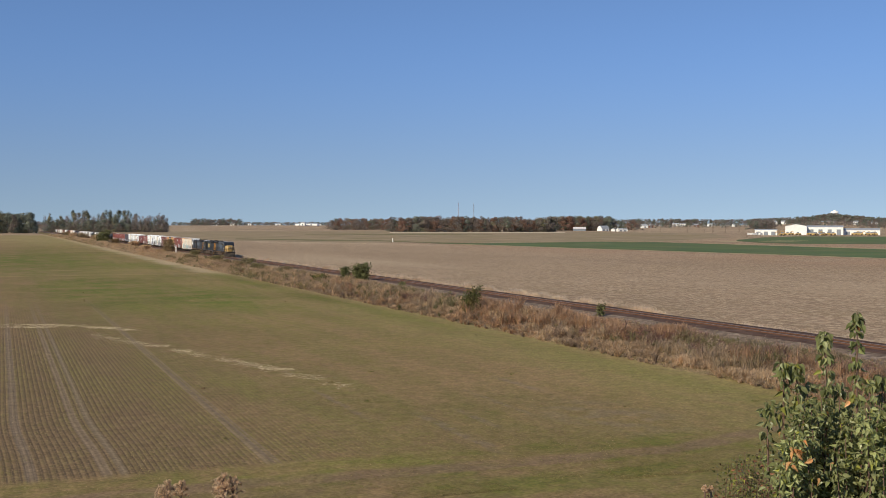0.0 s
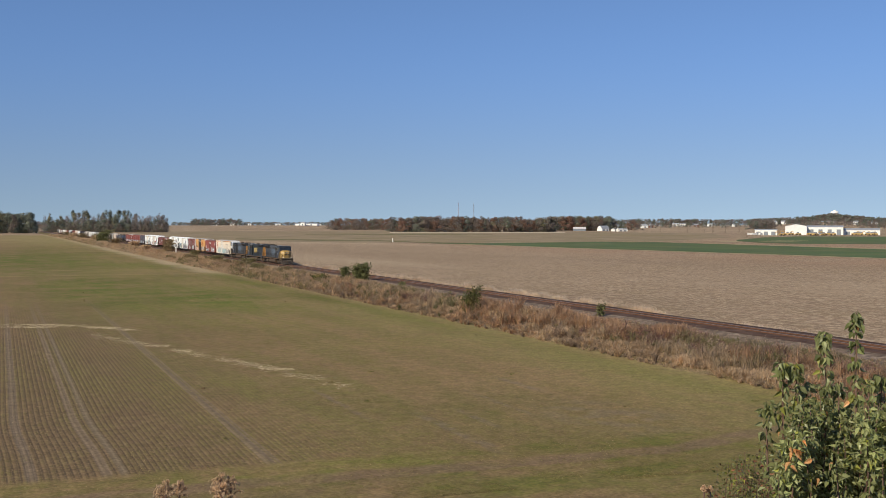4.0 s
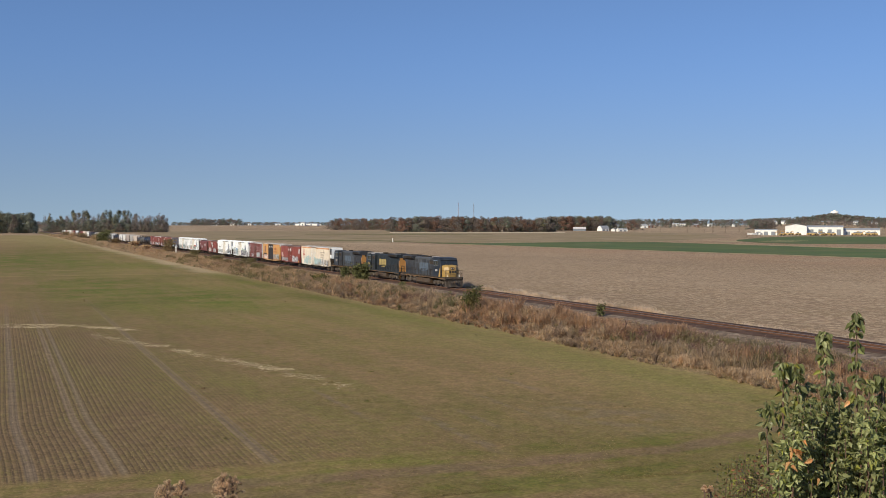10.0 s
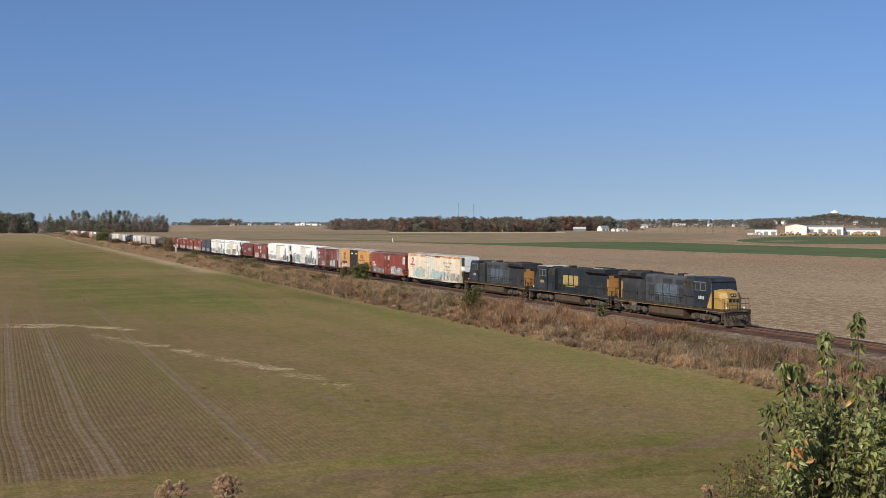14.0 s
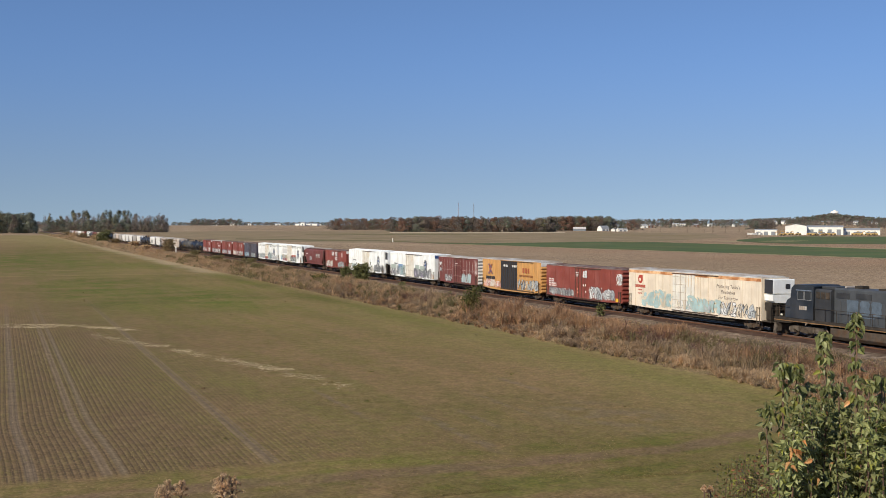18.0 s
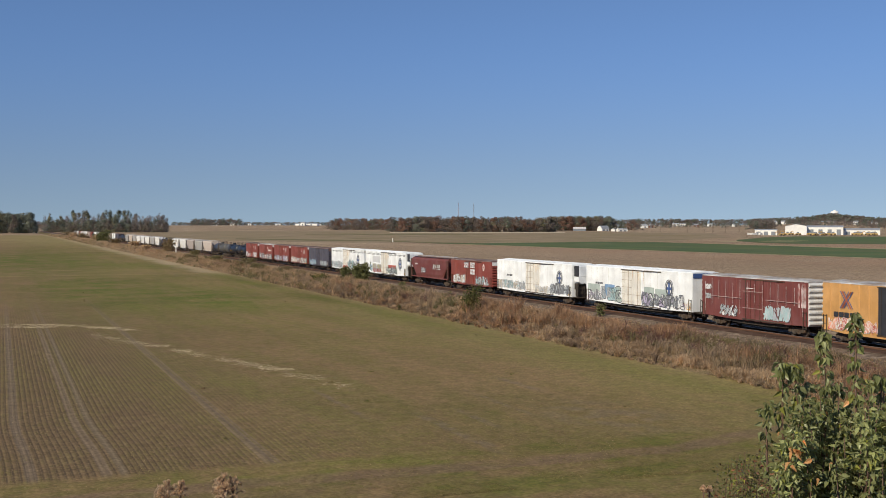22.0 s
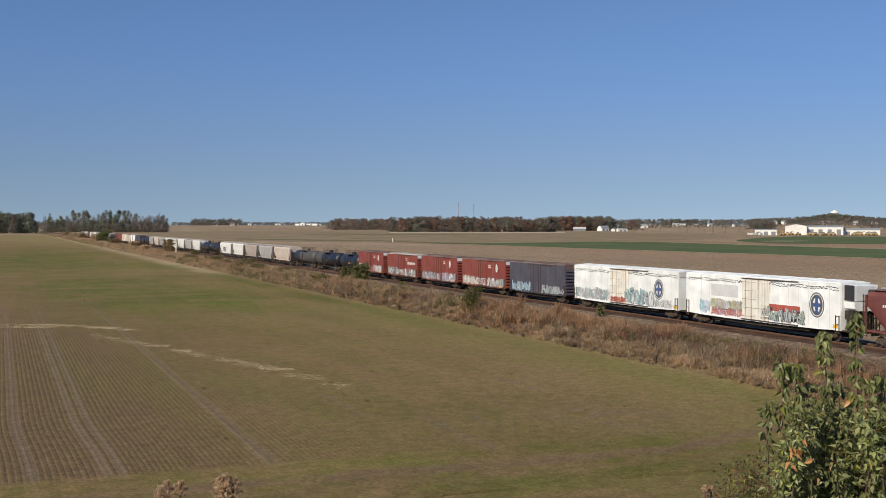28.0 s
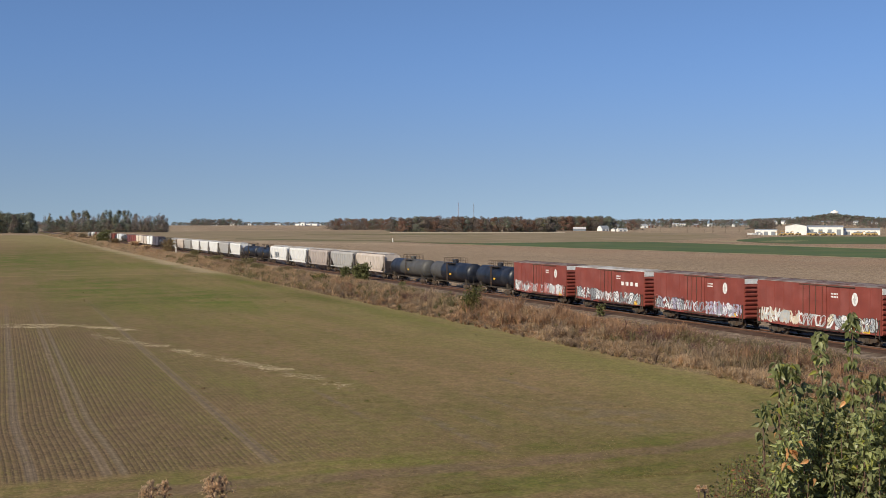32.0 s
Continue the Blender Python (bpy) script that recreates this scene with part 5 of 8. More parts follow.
    part("air_horn", bm, M_ROOFG, t)
    # side logo block, unlettered, and data
    lm = M_LOGOY if body is M_NAVY else mat("worn_blue_marking", (0.085, 0.112, 0.145), 0.6, 0, 0.3, 2, 12, 0)
    for sd in (-1, 1):
        y = -1.06 if sd < 0 else 1.06
        bm = BM()
        y0, y1 = (y - 0.012, y) if sd < 0 else (y, y + 0.012)
        for x0, x1, q in ((-2.4, -1.2, 0.16), (-1.08, 0.12, 0.22), (0.24, 1.65, 0.10)):
            prism(bm, [(x0 + q, 2.45), (x1 - q, 2.45), (x1, 2.45 + q), (x1 - q * 0.6, 3.03), (x1, 3.62 - q), (x1 - q, 3.62), (x0 + q, 3.62), (x0, 3.62 - q), (x0 + q * 0.6, 3.03), (x0, 2.45 + q)], y0, y1, 1)
        box(bm, -1.6, 0.9, y0, y1, 2.22, 2.32)
        part("side_marking", bm, lm, t, "faded block marking on the hood side")
    # upper cabinet hatches, cab side data and lower blue panel, worn patches
    for sd in (-1, 1):
        for k in range(3):
            bm = BM()
            y0, y1 = (-1.41, -1.38) if sd < 0 else (1.38, 1.41)
            box(bm, 3.35 + k * 0.6, 3.8 + k * 0.6, y0, y1, 3.55, 4.1)
            part("cabinet_hatch", bm, M_BLACK, t)
        bm = BM()
        y0, y1 = (-1.515, -1.503) if sd < 0 else (1.503, 1.515)
        box(bm, 5.25, 8.1, y0, y1, 1.66, 2.9)
        part("cab_lower_panel", bm, M_CABBLUE, cab)
        bm = BM()
        for k in range(4):
            box(bm, 6.1 + k * 0.26, 6.28 + k * 0.26, y0 - 0.006, y1 + 0.006, 2.45, 2.78)
        part("cab_data", bm, M_LOGOY if body is M_NAVY else M_ROOFG, cab)
    for x0, x1, z0, z1 in ((-4.0, -2.9, 2.2, 3.4), (1.9, 3.0, 1.9, 3.3), (-2.7, -2.0, 1.8, 2.3)):
        bm = BM()
        box(bm, x0, x1, -1.062, -1.052, z0, z1)
        part("worn_patch", bm, M_SLATE if body is M_SLATE else M_NAVY, t)
    for x0, x1, z0, z1 in ((-4.3, -3.3, 3.7, 4.2), (-1.2, 0.6, 3.75, 4.2), (1.3, 2.9, 3.7, 4.15), (-8.6, -6.2, 2.2, 3.2)):
        for sd in (-1, 1):
            y = 1.06 if x0 > -5 else 1.09
            bm = BM()
            box(bm, x0, x1, min(sd * 1.0, sd * y), max(sd * 1.0, sd * y), z0, z1)
            part("hood_vent", bm, body, t)
    for x, r in ((-1.6, 0.5), (-2.9, 0.5), (-6.2, 0.75), (-8.0, 0.75)):
        bm = BM()
        z = 4.53 if x > -4 else 4.67
        lathe(bm, [(z, r), (z + 0.12, r), (z + 0.14, r * 0.85)], 16, "z", (x, 0, 0))
        part("roof_fan", bm, M_BLACK, t)
    # fuel tank, steps, pilot
    bm = BM()
    prism(bm, [(-1.42, 1.15), (1.42, 1.15), (1.42, 0.5), (1.15, 0.2), (-1.15, 0.2), (-1.42, 0.5)], -3.4, 3.2, 0)
    part("fuel_tank", bm, M_TRUCK, t, "", 0.03)
    bm = BM()
    prism(bm, [(10.4, 1.15), (10.55, 0.9), (10.72, 0.09), (10.3, 0.09), (10.2, 0.9)], -1.45, 1.45, 1)
    part("snow_plough", bm, M_DUST, t)
    for s in (1, -1):
        bm = BM()
        box(bm, min(s * 10.2, s * 10.58), max(s * 10.2, s * 10.58), -1.3, 1.3, 1.38, 1.58)
        part("anticlimber", bm, M_DUST, t, "", 0.03)
        for y in (-0.95, -0.55, 0.5, 0.9):
            bm = BM()
            tube(bm, (s * 10.5, y, 1.25), (s * 10.8, y * 0.95, 0.95), 0.035, 6)
            tube(bm, (s * 10.8, y * 0.95, 0.95), (s * 10.76, y * 0.8, 0.5), 0.035, 6)
            part("air_hose", bm, M_BLACK, t)
        for y in (-1.25, 1.25):
            bm = BM()
            for k in range(2):
                tube(bm, (s * (10.1 + 0.5 * k), y, 0.4), (s * (10.05 + 0.5 * k), y, 2.5), 0.03, 6)
            part("grab_rail", bm, M_YORANGE if s < 0 else M_TRUCK, t)
        for sd in (-1, 1):
            bm = BM()
            for k in range(4):
                z = 0.35 + k * 0.33
                box(bm, min(s * 10.0, s * 10.6), max(s * 10.0, s * 10.6), sd * 1.3 - 0.2, sd * 1.3 + 0.2, z, z + 0.04)
            box(bm, s * 9.98 - 0.02, s * 9.98 + 0.02, sd * 1.3 - 0.2, sd * 1.3 + 0.2, 0.35, 1.6)
            part("step_well", bm, M_DUST, t)
        coupler(t, s * 10.75, s)
        six_wheel_truck(t, s * 6.6)
    # railings: stanchions and top rail
    for sd in (-1, 1):
        y = sd * 1.47
        for k in range(12):
            x = -10.2 + k * 1.4
            if x > 5.2:
                continue
            p = part("stanchion", shared("stanchion", lambda q: tube(q, (0, 0, 0), (0, 0, 1.05), 0.022, 6), M_BLACK), None, t)
            p.location = (x, y, 1.62)
        bm = BM()
        tube(bm, (-10.4, y, 2.66), (5.1, y, 2.66), 0.022, 6)
        tube(bm, (8.4, y, 2.66), (10.25, y, 2.66), 0.022, 6)
        part("handrail", bm, M_BLACK, t)
    for s in (10.28, -10.42):
        for a, c in ((-1.45, -0.5), (0.5, 1.45)):
            bm = BM()
            for y in (a, c):
                tube(bm, (s, y, 1.62), (s, y, 2.7), 0.022, 6)
            for z in (2.2, 2.7):
                tube(bm, (s, a, z), (s, c, z), 0.022, 6)
            part("end_railing", bm, M_BLACK, t)
    return t


def lamp_mat():
    if "lit_lamp" not in MATS:
        m = bpy.data.materials.new("lit_lamp")
        m.use_nodes = True
        b = m.node_tree.nodes["Principled BSDF"]
        b.inputs["Base Color"].default_value = (0.6, 0.58, 0.5, 1)
        b.inputs["Emission Color"].default_value = (1.0, 0.93, 0.78, 1)
        b.inputs["Emission Strength"].default_value = 0.35
        MATS["lit_lamp"] = m
    return MATS["lit_lamp"]


M_CABBLUE = car_paint("cab_blue", (0.015, 0.021, 0.031), (0.05, 0.045, 0.042), 0.35, 0.5, 0.4)
# visor colour is lightened to carry the sunlight on the awning
M_VISOR = mat("sunlit_visor_paint", (0.17, 0.21, 0.27), 0.6, 0, 0.2, 2, 12, 0)
locomotive(20.667, True, M_SLATE, "faded grey diesel locomotive with blue cab and yellow nose", M_CABBLUE, M_FADED)
locomotive(21.862, False, M_NAVY, "dark blue diesel locomotive with yellow hood end, running backwards", M_NAVY, M_NAVY)
locomotive(23.050, False, M_SLATE, "faded grey-blue diesel locomotive with a yellow hood end", M_CABBLUE, M_FADED)

Y0 = -1.58
M_RING = mat("emblem_ring", (0.085, 0.095, 0.115), 0.6, 0, 0.2, 6, 30, 0)
# cream reefer with orange lettering blocks
c = reefer(23.71, 24.96, 5.15, M_CREAM, "cream insulated box car with rust streaks and aqua graffiti", door_x=-0.9)
h = c["half"]
bm = BM()
prism(bm, [(-h, 4.62), (h, 4.62), (h, 4.90), (-h, 4.90)], -1.575, -1.562, 1)
part("rust_band", bm, mat("orange_rust_band", (0.52, 0.22, 0.09), 0.8, 0, 0.35, 0.8, 6.0, 0.02, (0.66, 0.42, 0.24), 0.4, 0.8), c, "orange rusted band under the roof")
bm = BM()
prism(bm, [(-h + 2.4 + 0.46 * math.cos(k * math.tau / 24), 3.95 + 0.46 * math.sin(k * math.tau / 24)) for k in range(24)], -1.574, -1.562, 1)
box(bm, -h + 2.42, -h + 2.86, -1.578, -1.575, 3.95, 4.41)
part("red_emblem", bm, M_PAINTR, c, "red round painted emblem with a square corner")
patch(c, -h + 2.2, -h + 2.55, 3.78, 4.05, -1.578, M_CREAM, "emblem_heart")
bars(c, -h + 1.35, 3.05, 10, 0.17, 0.30, -1.56, M_PAINTR, 0.22)
bars(c, -h + 1.9, 2.72, 4, 0.14, 0.16, -1.56, M_PAINTR)
bars(c, -h + 1.9, 2.35, 5, 0.12, 0.14, -1.56, M_PAINTR)
for words, z in (("Protecting Today's", 3.75), ("Perishables", 3.2), ("For Tomorrow", 2.65)):
    lettering(c, words, 6.6, z, 0.50, -1.56, mat("slogan_brown", (0.16, 0.12, 0.10), 0.6, 0, 0.2, 3, 20, 0))
scrawl(c, -h + 2.7, -1.9, 1.15, 2.9, -1.56, ["aqua", "buff", "aqua"], 11, outline="teal", fat=0.45)
scrawl(c, -0.2, 5.6, 1.1, 2.7, -1.63, ["aqua", "silver", "aqua"], 12, outline="teal", fat=0.45)
scrawl(c, 5.4, h - 0.9, 1.1, 2.5, -1.56, ["white", "buff", "silver"], 13, fat=0.5)
scrawl(c, -2.0, 0.3, 1.15, 2.2, -1.63, ["buff", "white"], 14, outline="grey", fat=0.1)
# red box car with white squares
c = box_car(25.045, 26.045, 4.95, M_RED, "oxide red box car with white squares and graffiti", M_ROOFR, (-0.2, 3.2), end_top=None, seams=15)
h = c["half"]
for x, z in ((-h + 0.7, 2.72), (-h + 1.42, 2.72), (-h + 0.7, 2.18), (-h + 1.42, 2.18), (-h + 2.14, 2.18)):
    patch(c, x, x + 0.56, z, z + 0.43, Y0, M_PAINTW, "white_square")
    bars(c, x + 0.06, z + 0.13, 3, 0.10, 0.17, Y0 - 0.012, M_PAINTR, 0.6)
bars(c, -1.35, 4.05, 7, 0.08, 0.10, Y0 - 0.09, M_PAINTW)
bars(c, -1.35, 3.85, 6, 0.08, 0.10, Y0 - 0.09, M_PAINTW)
bars(c, -1.2, 3.65, 4, 0.08, 0.10, Y0 - 0.09, M_PAINTW)
scrawl(c, 0.55, 1.4, 3.55, 4.4, Y0 - 0.09, ["white", "silver"], 23, outline="white", fat=0.3)
scrawl(c, h - 0.75, h - 0.25, 2.9, 4.4, Y0, ["white"], 24, fat=0.08, outline="silver")
for x, z in ((-0.95, 2.0), (1.0, 2.55), (0.5, 2.5), (-0.9, 1.6), (1.05, 1.75)):
    patch(c, x, x + 0.22, z, z + 0.24, Y0 - 0.09, SPRAY["salmon"] if x < 0 else M_PAINTW, "small_placard")
scrawl(c, -h + 0.9, -1.9, 1.1, 2.1, Y0, ["white", "silver", "grey"], 21, fat=0.3)
scrawl(c, 1.9, h - 1.5, 1.1, 2.6, Y0, ["white", "silver", "white"], 22, fat=0.5)
patch(c, h - 1.3, h - 0.7, 1.12, 1.5, Y0, M_SIGNY, "reflector")
# yellow-orange car with black doors
c = box_car(26.136, 27.143, 5.18, M_ORANGE, "orange-yellow box car with black double doors and graffiti", M_ROOFG, (-0.3, 5.2), M_INK, 16, None, M_PAINTW, door_kind="pair")
h = c["half"]
bm = BM()
for a in (-1, 1):
    prism(bm, [(-h + 2.9 - a * 0.60, 2.95), (-h + 2.9 - a * 0.42, 2.95), (-h + 2.9 + a * 0.60, 4.35), (-h + 2.9 + a * 0.42, 4.35)][::a], Y0 - 0.075 - 0.003 * a, Y0 - 0.06, 1)
rim = BM()
for a in (-1, 1):
    for q in (0.22, -0.22):
        prism(rim, [(-h + 2.9 - a * 0.51 + q - 0.045, 2.95), (-h + 2.9 - a * 0.51 + q + 0.045, 2.95), (-h + 2.9 + a * 0.51 + q + 0.045, 4.35), (-h + 2.9 + a * 0.51 + q - 0.045, 4.35)], Y0 - 0.070 - 0.0015 * a, Y0 - 0.06, 1)
part("mark_rim", rim, M_BLUE, c, "thin dark blue lines beside the crossed mark")
part("crossed_mark", bm, mat("dull_red_marking", (0.36, 0.10, 0.045), 0.6), c, "red crossed painted mark")
for k in range(3):
    patch(c, 4.1 + k * 0.8, 4.6 + k * 0.8, 3.45, 4.1, Y0 - 0.06, mat("dull_red_marking", (0.36, 0.10, 0.045), 0.6), "red_block", "")
bars(c, 3.0, 2.95, 16, 0.18, 0.24, Y0 - 0.06, mat("stencil_brown", (0.33, 0.14, 0.05), 0.6), 0.45)
bars(c, -h + 1.4, 2.2, 5, 0.55, 0.42, Y0 - 0.06, M_INK, 0.15)
bars(c, -1.9, 4.1, 6, 0.16, 0.3, Y0 - 0.09, M_PAINTW)
bars(c, 0.9, 4.1, 6, 0.16, 0.3, Y0 - 0.09, M_PAINTW)
scrawl(c, -h + 0.8, -3.0, 1.1, 2.2, Y0 - 0.06, ["salmon", "red", "buff"], 31, outline="white", fat=0.3)
scrawl(c, 2.7, h - 0.7, 1.1, 2.7, Y0 - 0.06, ["silver", "grey", "buff"], 32, fat=0.3)
# ribbed red car
c = box_car(27.247, 28.089, 5.05, M_RED2, "ribbed dark red box car, paint worn to white, graffiti", M_ROOFG, (0.3, 3.0), None, 13, None, None, end_mat=M_PALEH)
h = c["half"]
bm = BM()
for x0, x1, z in ((-h + 1.5, -1.4, 2.95), (-1.2, 1.8, 2.1), (-1.2, 1.8, 3.65), (2.2, h - 1.0, 3.0)):
    box(bm, x0, x1, Y0 - 0.11, Y0 - 0.06, z - 0.03, z + 0.03)
part("door_rail", bm, mat("faded_pink_rail", (0.36, 0.24, 0.22), 0.7, 0, 0.3, 2, 10, 0), c)
patch(c, h - 1.3, h - 0.2, 2.6, 4.7, Y0 - 0.005, mat("primer_patch", (0.50, 0.40, 0.38), 0.8, 0, 0.4, 1.5, 8.0, 0.02, (0.22, 0.07, 0.06), 0.5, 1.0), "worn_panel")
scrawl(c, 1.9, 5.6, 1.2, 2.6, Y0 - 0.055, ["aqua", "silver"], 41, outline="silver", fat=0.4)
scrawl(c, -h + 3.2, -2.0, 1.1, 2.3, Y0 - 0.055, ["silver", "white"], 42)
for k in range(14):
    x = -h + 0.6 + k * (2 * h - 1.2) / 13
    patch(c, x, x + 0.022, 1.5 + (k * 7 % 5) * 0.3, 4.3 + (k * 3 % 4) * 0.12, Y0 - 0.056, M_PALEH, "worn_stripe")
scrawl(c, -h + 0.7, -h + 1.5, 3.5, 4.1, Y0 - 0.055, ["white"], 43, fat=0.03, outline="white")
scrawl(c, -h + 0.8, -h + 1.4, 2.6, 3.2, Y0 - 0.055, ["silver"], 44, fat=0.03, outline="silver")
bars(c, -0.6, 3.9, 8, 0.09, 0.09, Y0 - 0.10, M_PAINTW)
# two white reefers
for tau0, tau1, seed, dx in ((28.185, 29.365, 51, -0.75), (29.565, 30.75, 61, 0.24)):
    c = reefer(tau0, tau1, 5.15, M_WHITE, "white insulated refrigerator car with blue oval emblem and graffiti", door_x=dx, roof=M_WHITE, unit=seed == 61, end_top=M_BLUE if seed == 51 else None)
    h = c["half"]
    emblem(c, 6.8 if seed == 51 else 7.8, 3.2, 0.83, 0.95, -1.56, M_RING, M_BLUE)
    if seed == 51:
        for x0, x1, z0, z1, sp in ((-h + 0.4, -h + 3.2, 2.0, 2.95, "teal"), (-h + 4.4, -h + 6.6, 1.7, 3.05, "blue"), (-h + 5.0, -h + 7.6, 1.5, 2.7, "teal"), (1.9, 3.9, 2.0, 3.15, "teal"), (4.1, 6.6, 2.1, 3.05, "teal")):
            patch(c, x0, x1, z0, z1, -1.56 if x0 < 0 else -1.562, SPRAY[sp], "painted_block", "pale rolled paint block behind the graffiti")
        scrawl(c, -h + 0.6, -h + 3.8, 1.1, 2.3, -1.575, ["grey", "white", "violet"], 51, fat=0.5)
        scrawl(c, -h + 3.6, -h + 8.2, 1.15, 2.9, -1.575, ["silver", "aqua", "teal"], 54, fat=0.5)
        scrawl(c, 1.6, h - 1.4, 1.1, 2.6, -1.62, ["grey", "violet", "grey", "white"], 52, fat=0.55)
        scrawl(c, h - 2.9, h - 0.3, 1.15, 2.0, -1.56, ["buff", "white"], 53, fat=0.12, outline="red")
        bars(c, -h + 2.2, 3.0, 4, 0.3, 0.22, -1.56, M_INK)
    else:
        scrawl(c, -h + 0.5, -2.0, 1.15, 2.4, -1.56, ["buff", "white", "silver", "aqua"], 61, outline="grey", fat=0.2)
        scrawl(c, 5.3, h - 0.4, 1.15, 2.5, -1.56, ["silver", "grey"], 62, fat=0.42)
        scrawl(c, 1.0, 5.2, 1.15, 2.1, -1.62, ["white", "buff"], 63, outline="silver", fat=0.2)
        bars(c, -h + 3.2, 2.9, 4, 0.32, 0.25, -1.56, M_INK)
    patch(c, h - 1.0, h - 0.4, 1.2, 1.45, -1.56, M_SIGNY, "reflector")
# short red box car
c = box_car(30.853, 31.68, 4.75, M_RED, "short oxide red box car with white tags", M_ROOFR, (-0.4, 3.0), end_top=M_PAINTW, seams=12)
h = c["half"]
emblem(c, h * 0.62, 3.7, 0.32, 0.5, Y0, M_PAINTW, M_PAINTR)
for x0, x1, z0, z1, m in ((-2.25, -0.6, 3.45, 4.3, SPRAY["grey"]), (0.1, 1.75, 3.5, 4.3, M_PAINTW), (0.1, 1.75, 2.55, 3.3, M_PAINTW)):
    patch(c, x0, x1, z0, z1, Y0 - 0.09, m, "painted_block", "worn painted block on the door")
    scrawl(c, x0 + 0.05, x1 - 0.05, z0 + 0.05, z1 - 0.05, Y0 - 0.10, ["white", "silver"], int(z0 * 10 + x1), fat=0.1, outline="red")
scrawl(c, -h + 1.0, -h + 6.0, 1.1, 2.5, Y0, ["buff", "white", "silver"], 72, outline="grey")
scrawl(c, 2.0, h - 1.2, 1.05, 2.4, Y0, ["aqua", "white", "silver"], 73)
# brown covered hopper
c = hopper_car(31.75, 32.67, 4.75, M_RED2, "oxide red covered hopper with slanted grey lettering block", bay=3, ribs=1)
h = c["half"]
bm = BM()
prism(bm, [(1.6, 2.75), (5.2, 2.75), (5.2, 2.85), (2.0, 2.85)], -1.60, -1.585, 1)
for k in range(4):
    prism(bm, [(1.9 + k * 0.8, 2.95), (2.5 + k * 0.8, 2.95), (2.75 + k * 0.8, 3.5), (2.15 + k * 0.8, 3.5)], -1.60, -1.585, 1)
part("side_marking", bm, M_ROOFG, c, "slanted pale grey block marking")
scrawl(c, -3.4, -1.6, 2.0, 2.9, -1.575, ["white", "silver"], 81, fat=0.12, outline="grey")
bars(c, -h + 2.2, 3.3, 6, 0.14, 0.2, -1.57, M_PAINTW)
# two white reefers with stain lines
for tau0, tau1, seed in ((32.811, 34.021, 91), (34.100, 35.308, 95)):
    c = reefer(tau0, tau1, 5.15, M_WHITE, "white refrigerator car with wavy stain, blue oval emblem and graffiti", True, 0.0 if seed == 91 else -0.56, M_WHITE, seed == 91, M_STAINED if seed == 95 else None)
    h = c["half"]
    emblem(c, 8.37 if seed == 91 else 7.54, 3.0, 0.95, 1.08, -1.56, M_RING, M_BLUE)
    if seed == 91:
        scrawl(c, -h + 2.3, -h + 4.4, 1.2, 2.5, -1.56, ["aqua", "white"], 91, outline="blue", fat=0.2)
        patch(c, -h + 4.3, -h + 8.6, 2.95, 4.1, -1.556, mat("overpainted_grey", (0.60, 0.60, 0.60), 0.6, 0, 0.1, 1, 8, 0), "overpainted_patch", "pale grey overpainted patch")
        scrawl(c, -h + 4.4, -2.0, 1.15, 1.9, -1.56, ["salmon", "violet", "white"], 94, outline="red", fat=0.3)
        scrawl(c, -h + 4.4, -2.0, 1.75, 2.75, -1.64, ["yellow", "buff", "white"], 92, outline="grey", fat=0.34)
        patch(c, 1.2, 6.2, 2.1, 2.7, -1.575, SPRAY["red"], "red_cloud", "red sprayed cloud")
        scrawl(c, 1.0, 6.8, 1.1, 2.5, -1.62, ["silver", "teal"], 93, fat=0.26)
        bars(c, h - 6.3, 1.3, 3, 0.3, 0.3, -1.56, M_INK)
    else:
        scrawl(c, -h + 0.5, -2.6, 1.15, 2.5, -1.56, ["white", "silver", "aqua"], 95, outline="grey", fat=0.22)
        scrawl(c, 0.8, 6.6, 1.1, 2.9, -1.62, ["aqua", "white", "silver"], 96, fat=0.33)
        scrawl(c, 6.3, h - 1.2, 1.1, 2.0, -1.56, ["silver", "white"], 98, outline="grey", fat=0.3)
        scrawl(c, -2.4, 0.8, 1.15, 1.8, -1.64, ["red", "buff"], 97, outline="red", fat=0.3)
    patch(c, h - 0.9, h - 0.3, 1.2, 1.5, -1.56, M_SIGNY, "reflector")
# plum-grey car
c = box_car(35.435, 36.305, 5.0, M_PLUM, "plum-grey box car with faded sides", M_ROOFR, (-0.3, 3.2), None, 14, end_top=M_ROOFR)
h = c["half"]
scrawl(c, -h + 0.8, -1.5, 1.1, 2.4, Y0 - 0.055, ["aqua", "silver", "grey"], 101, outline="blue", fat=0.2)
scrawl(c, 1.8, h - 1.3, 1.1, 2.2, Y0 - 0.055, ["silver", "grey", "aqua"], 102, outline="grey", fat=0.2)
scrawl(c, h - 1.1, h - 0.4, 1.2, 1.9, Y0 - 0.055, ["white"], 103, fat=0.3)
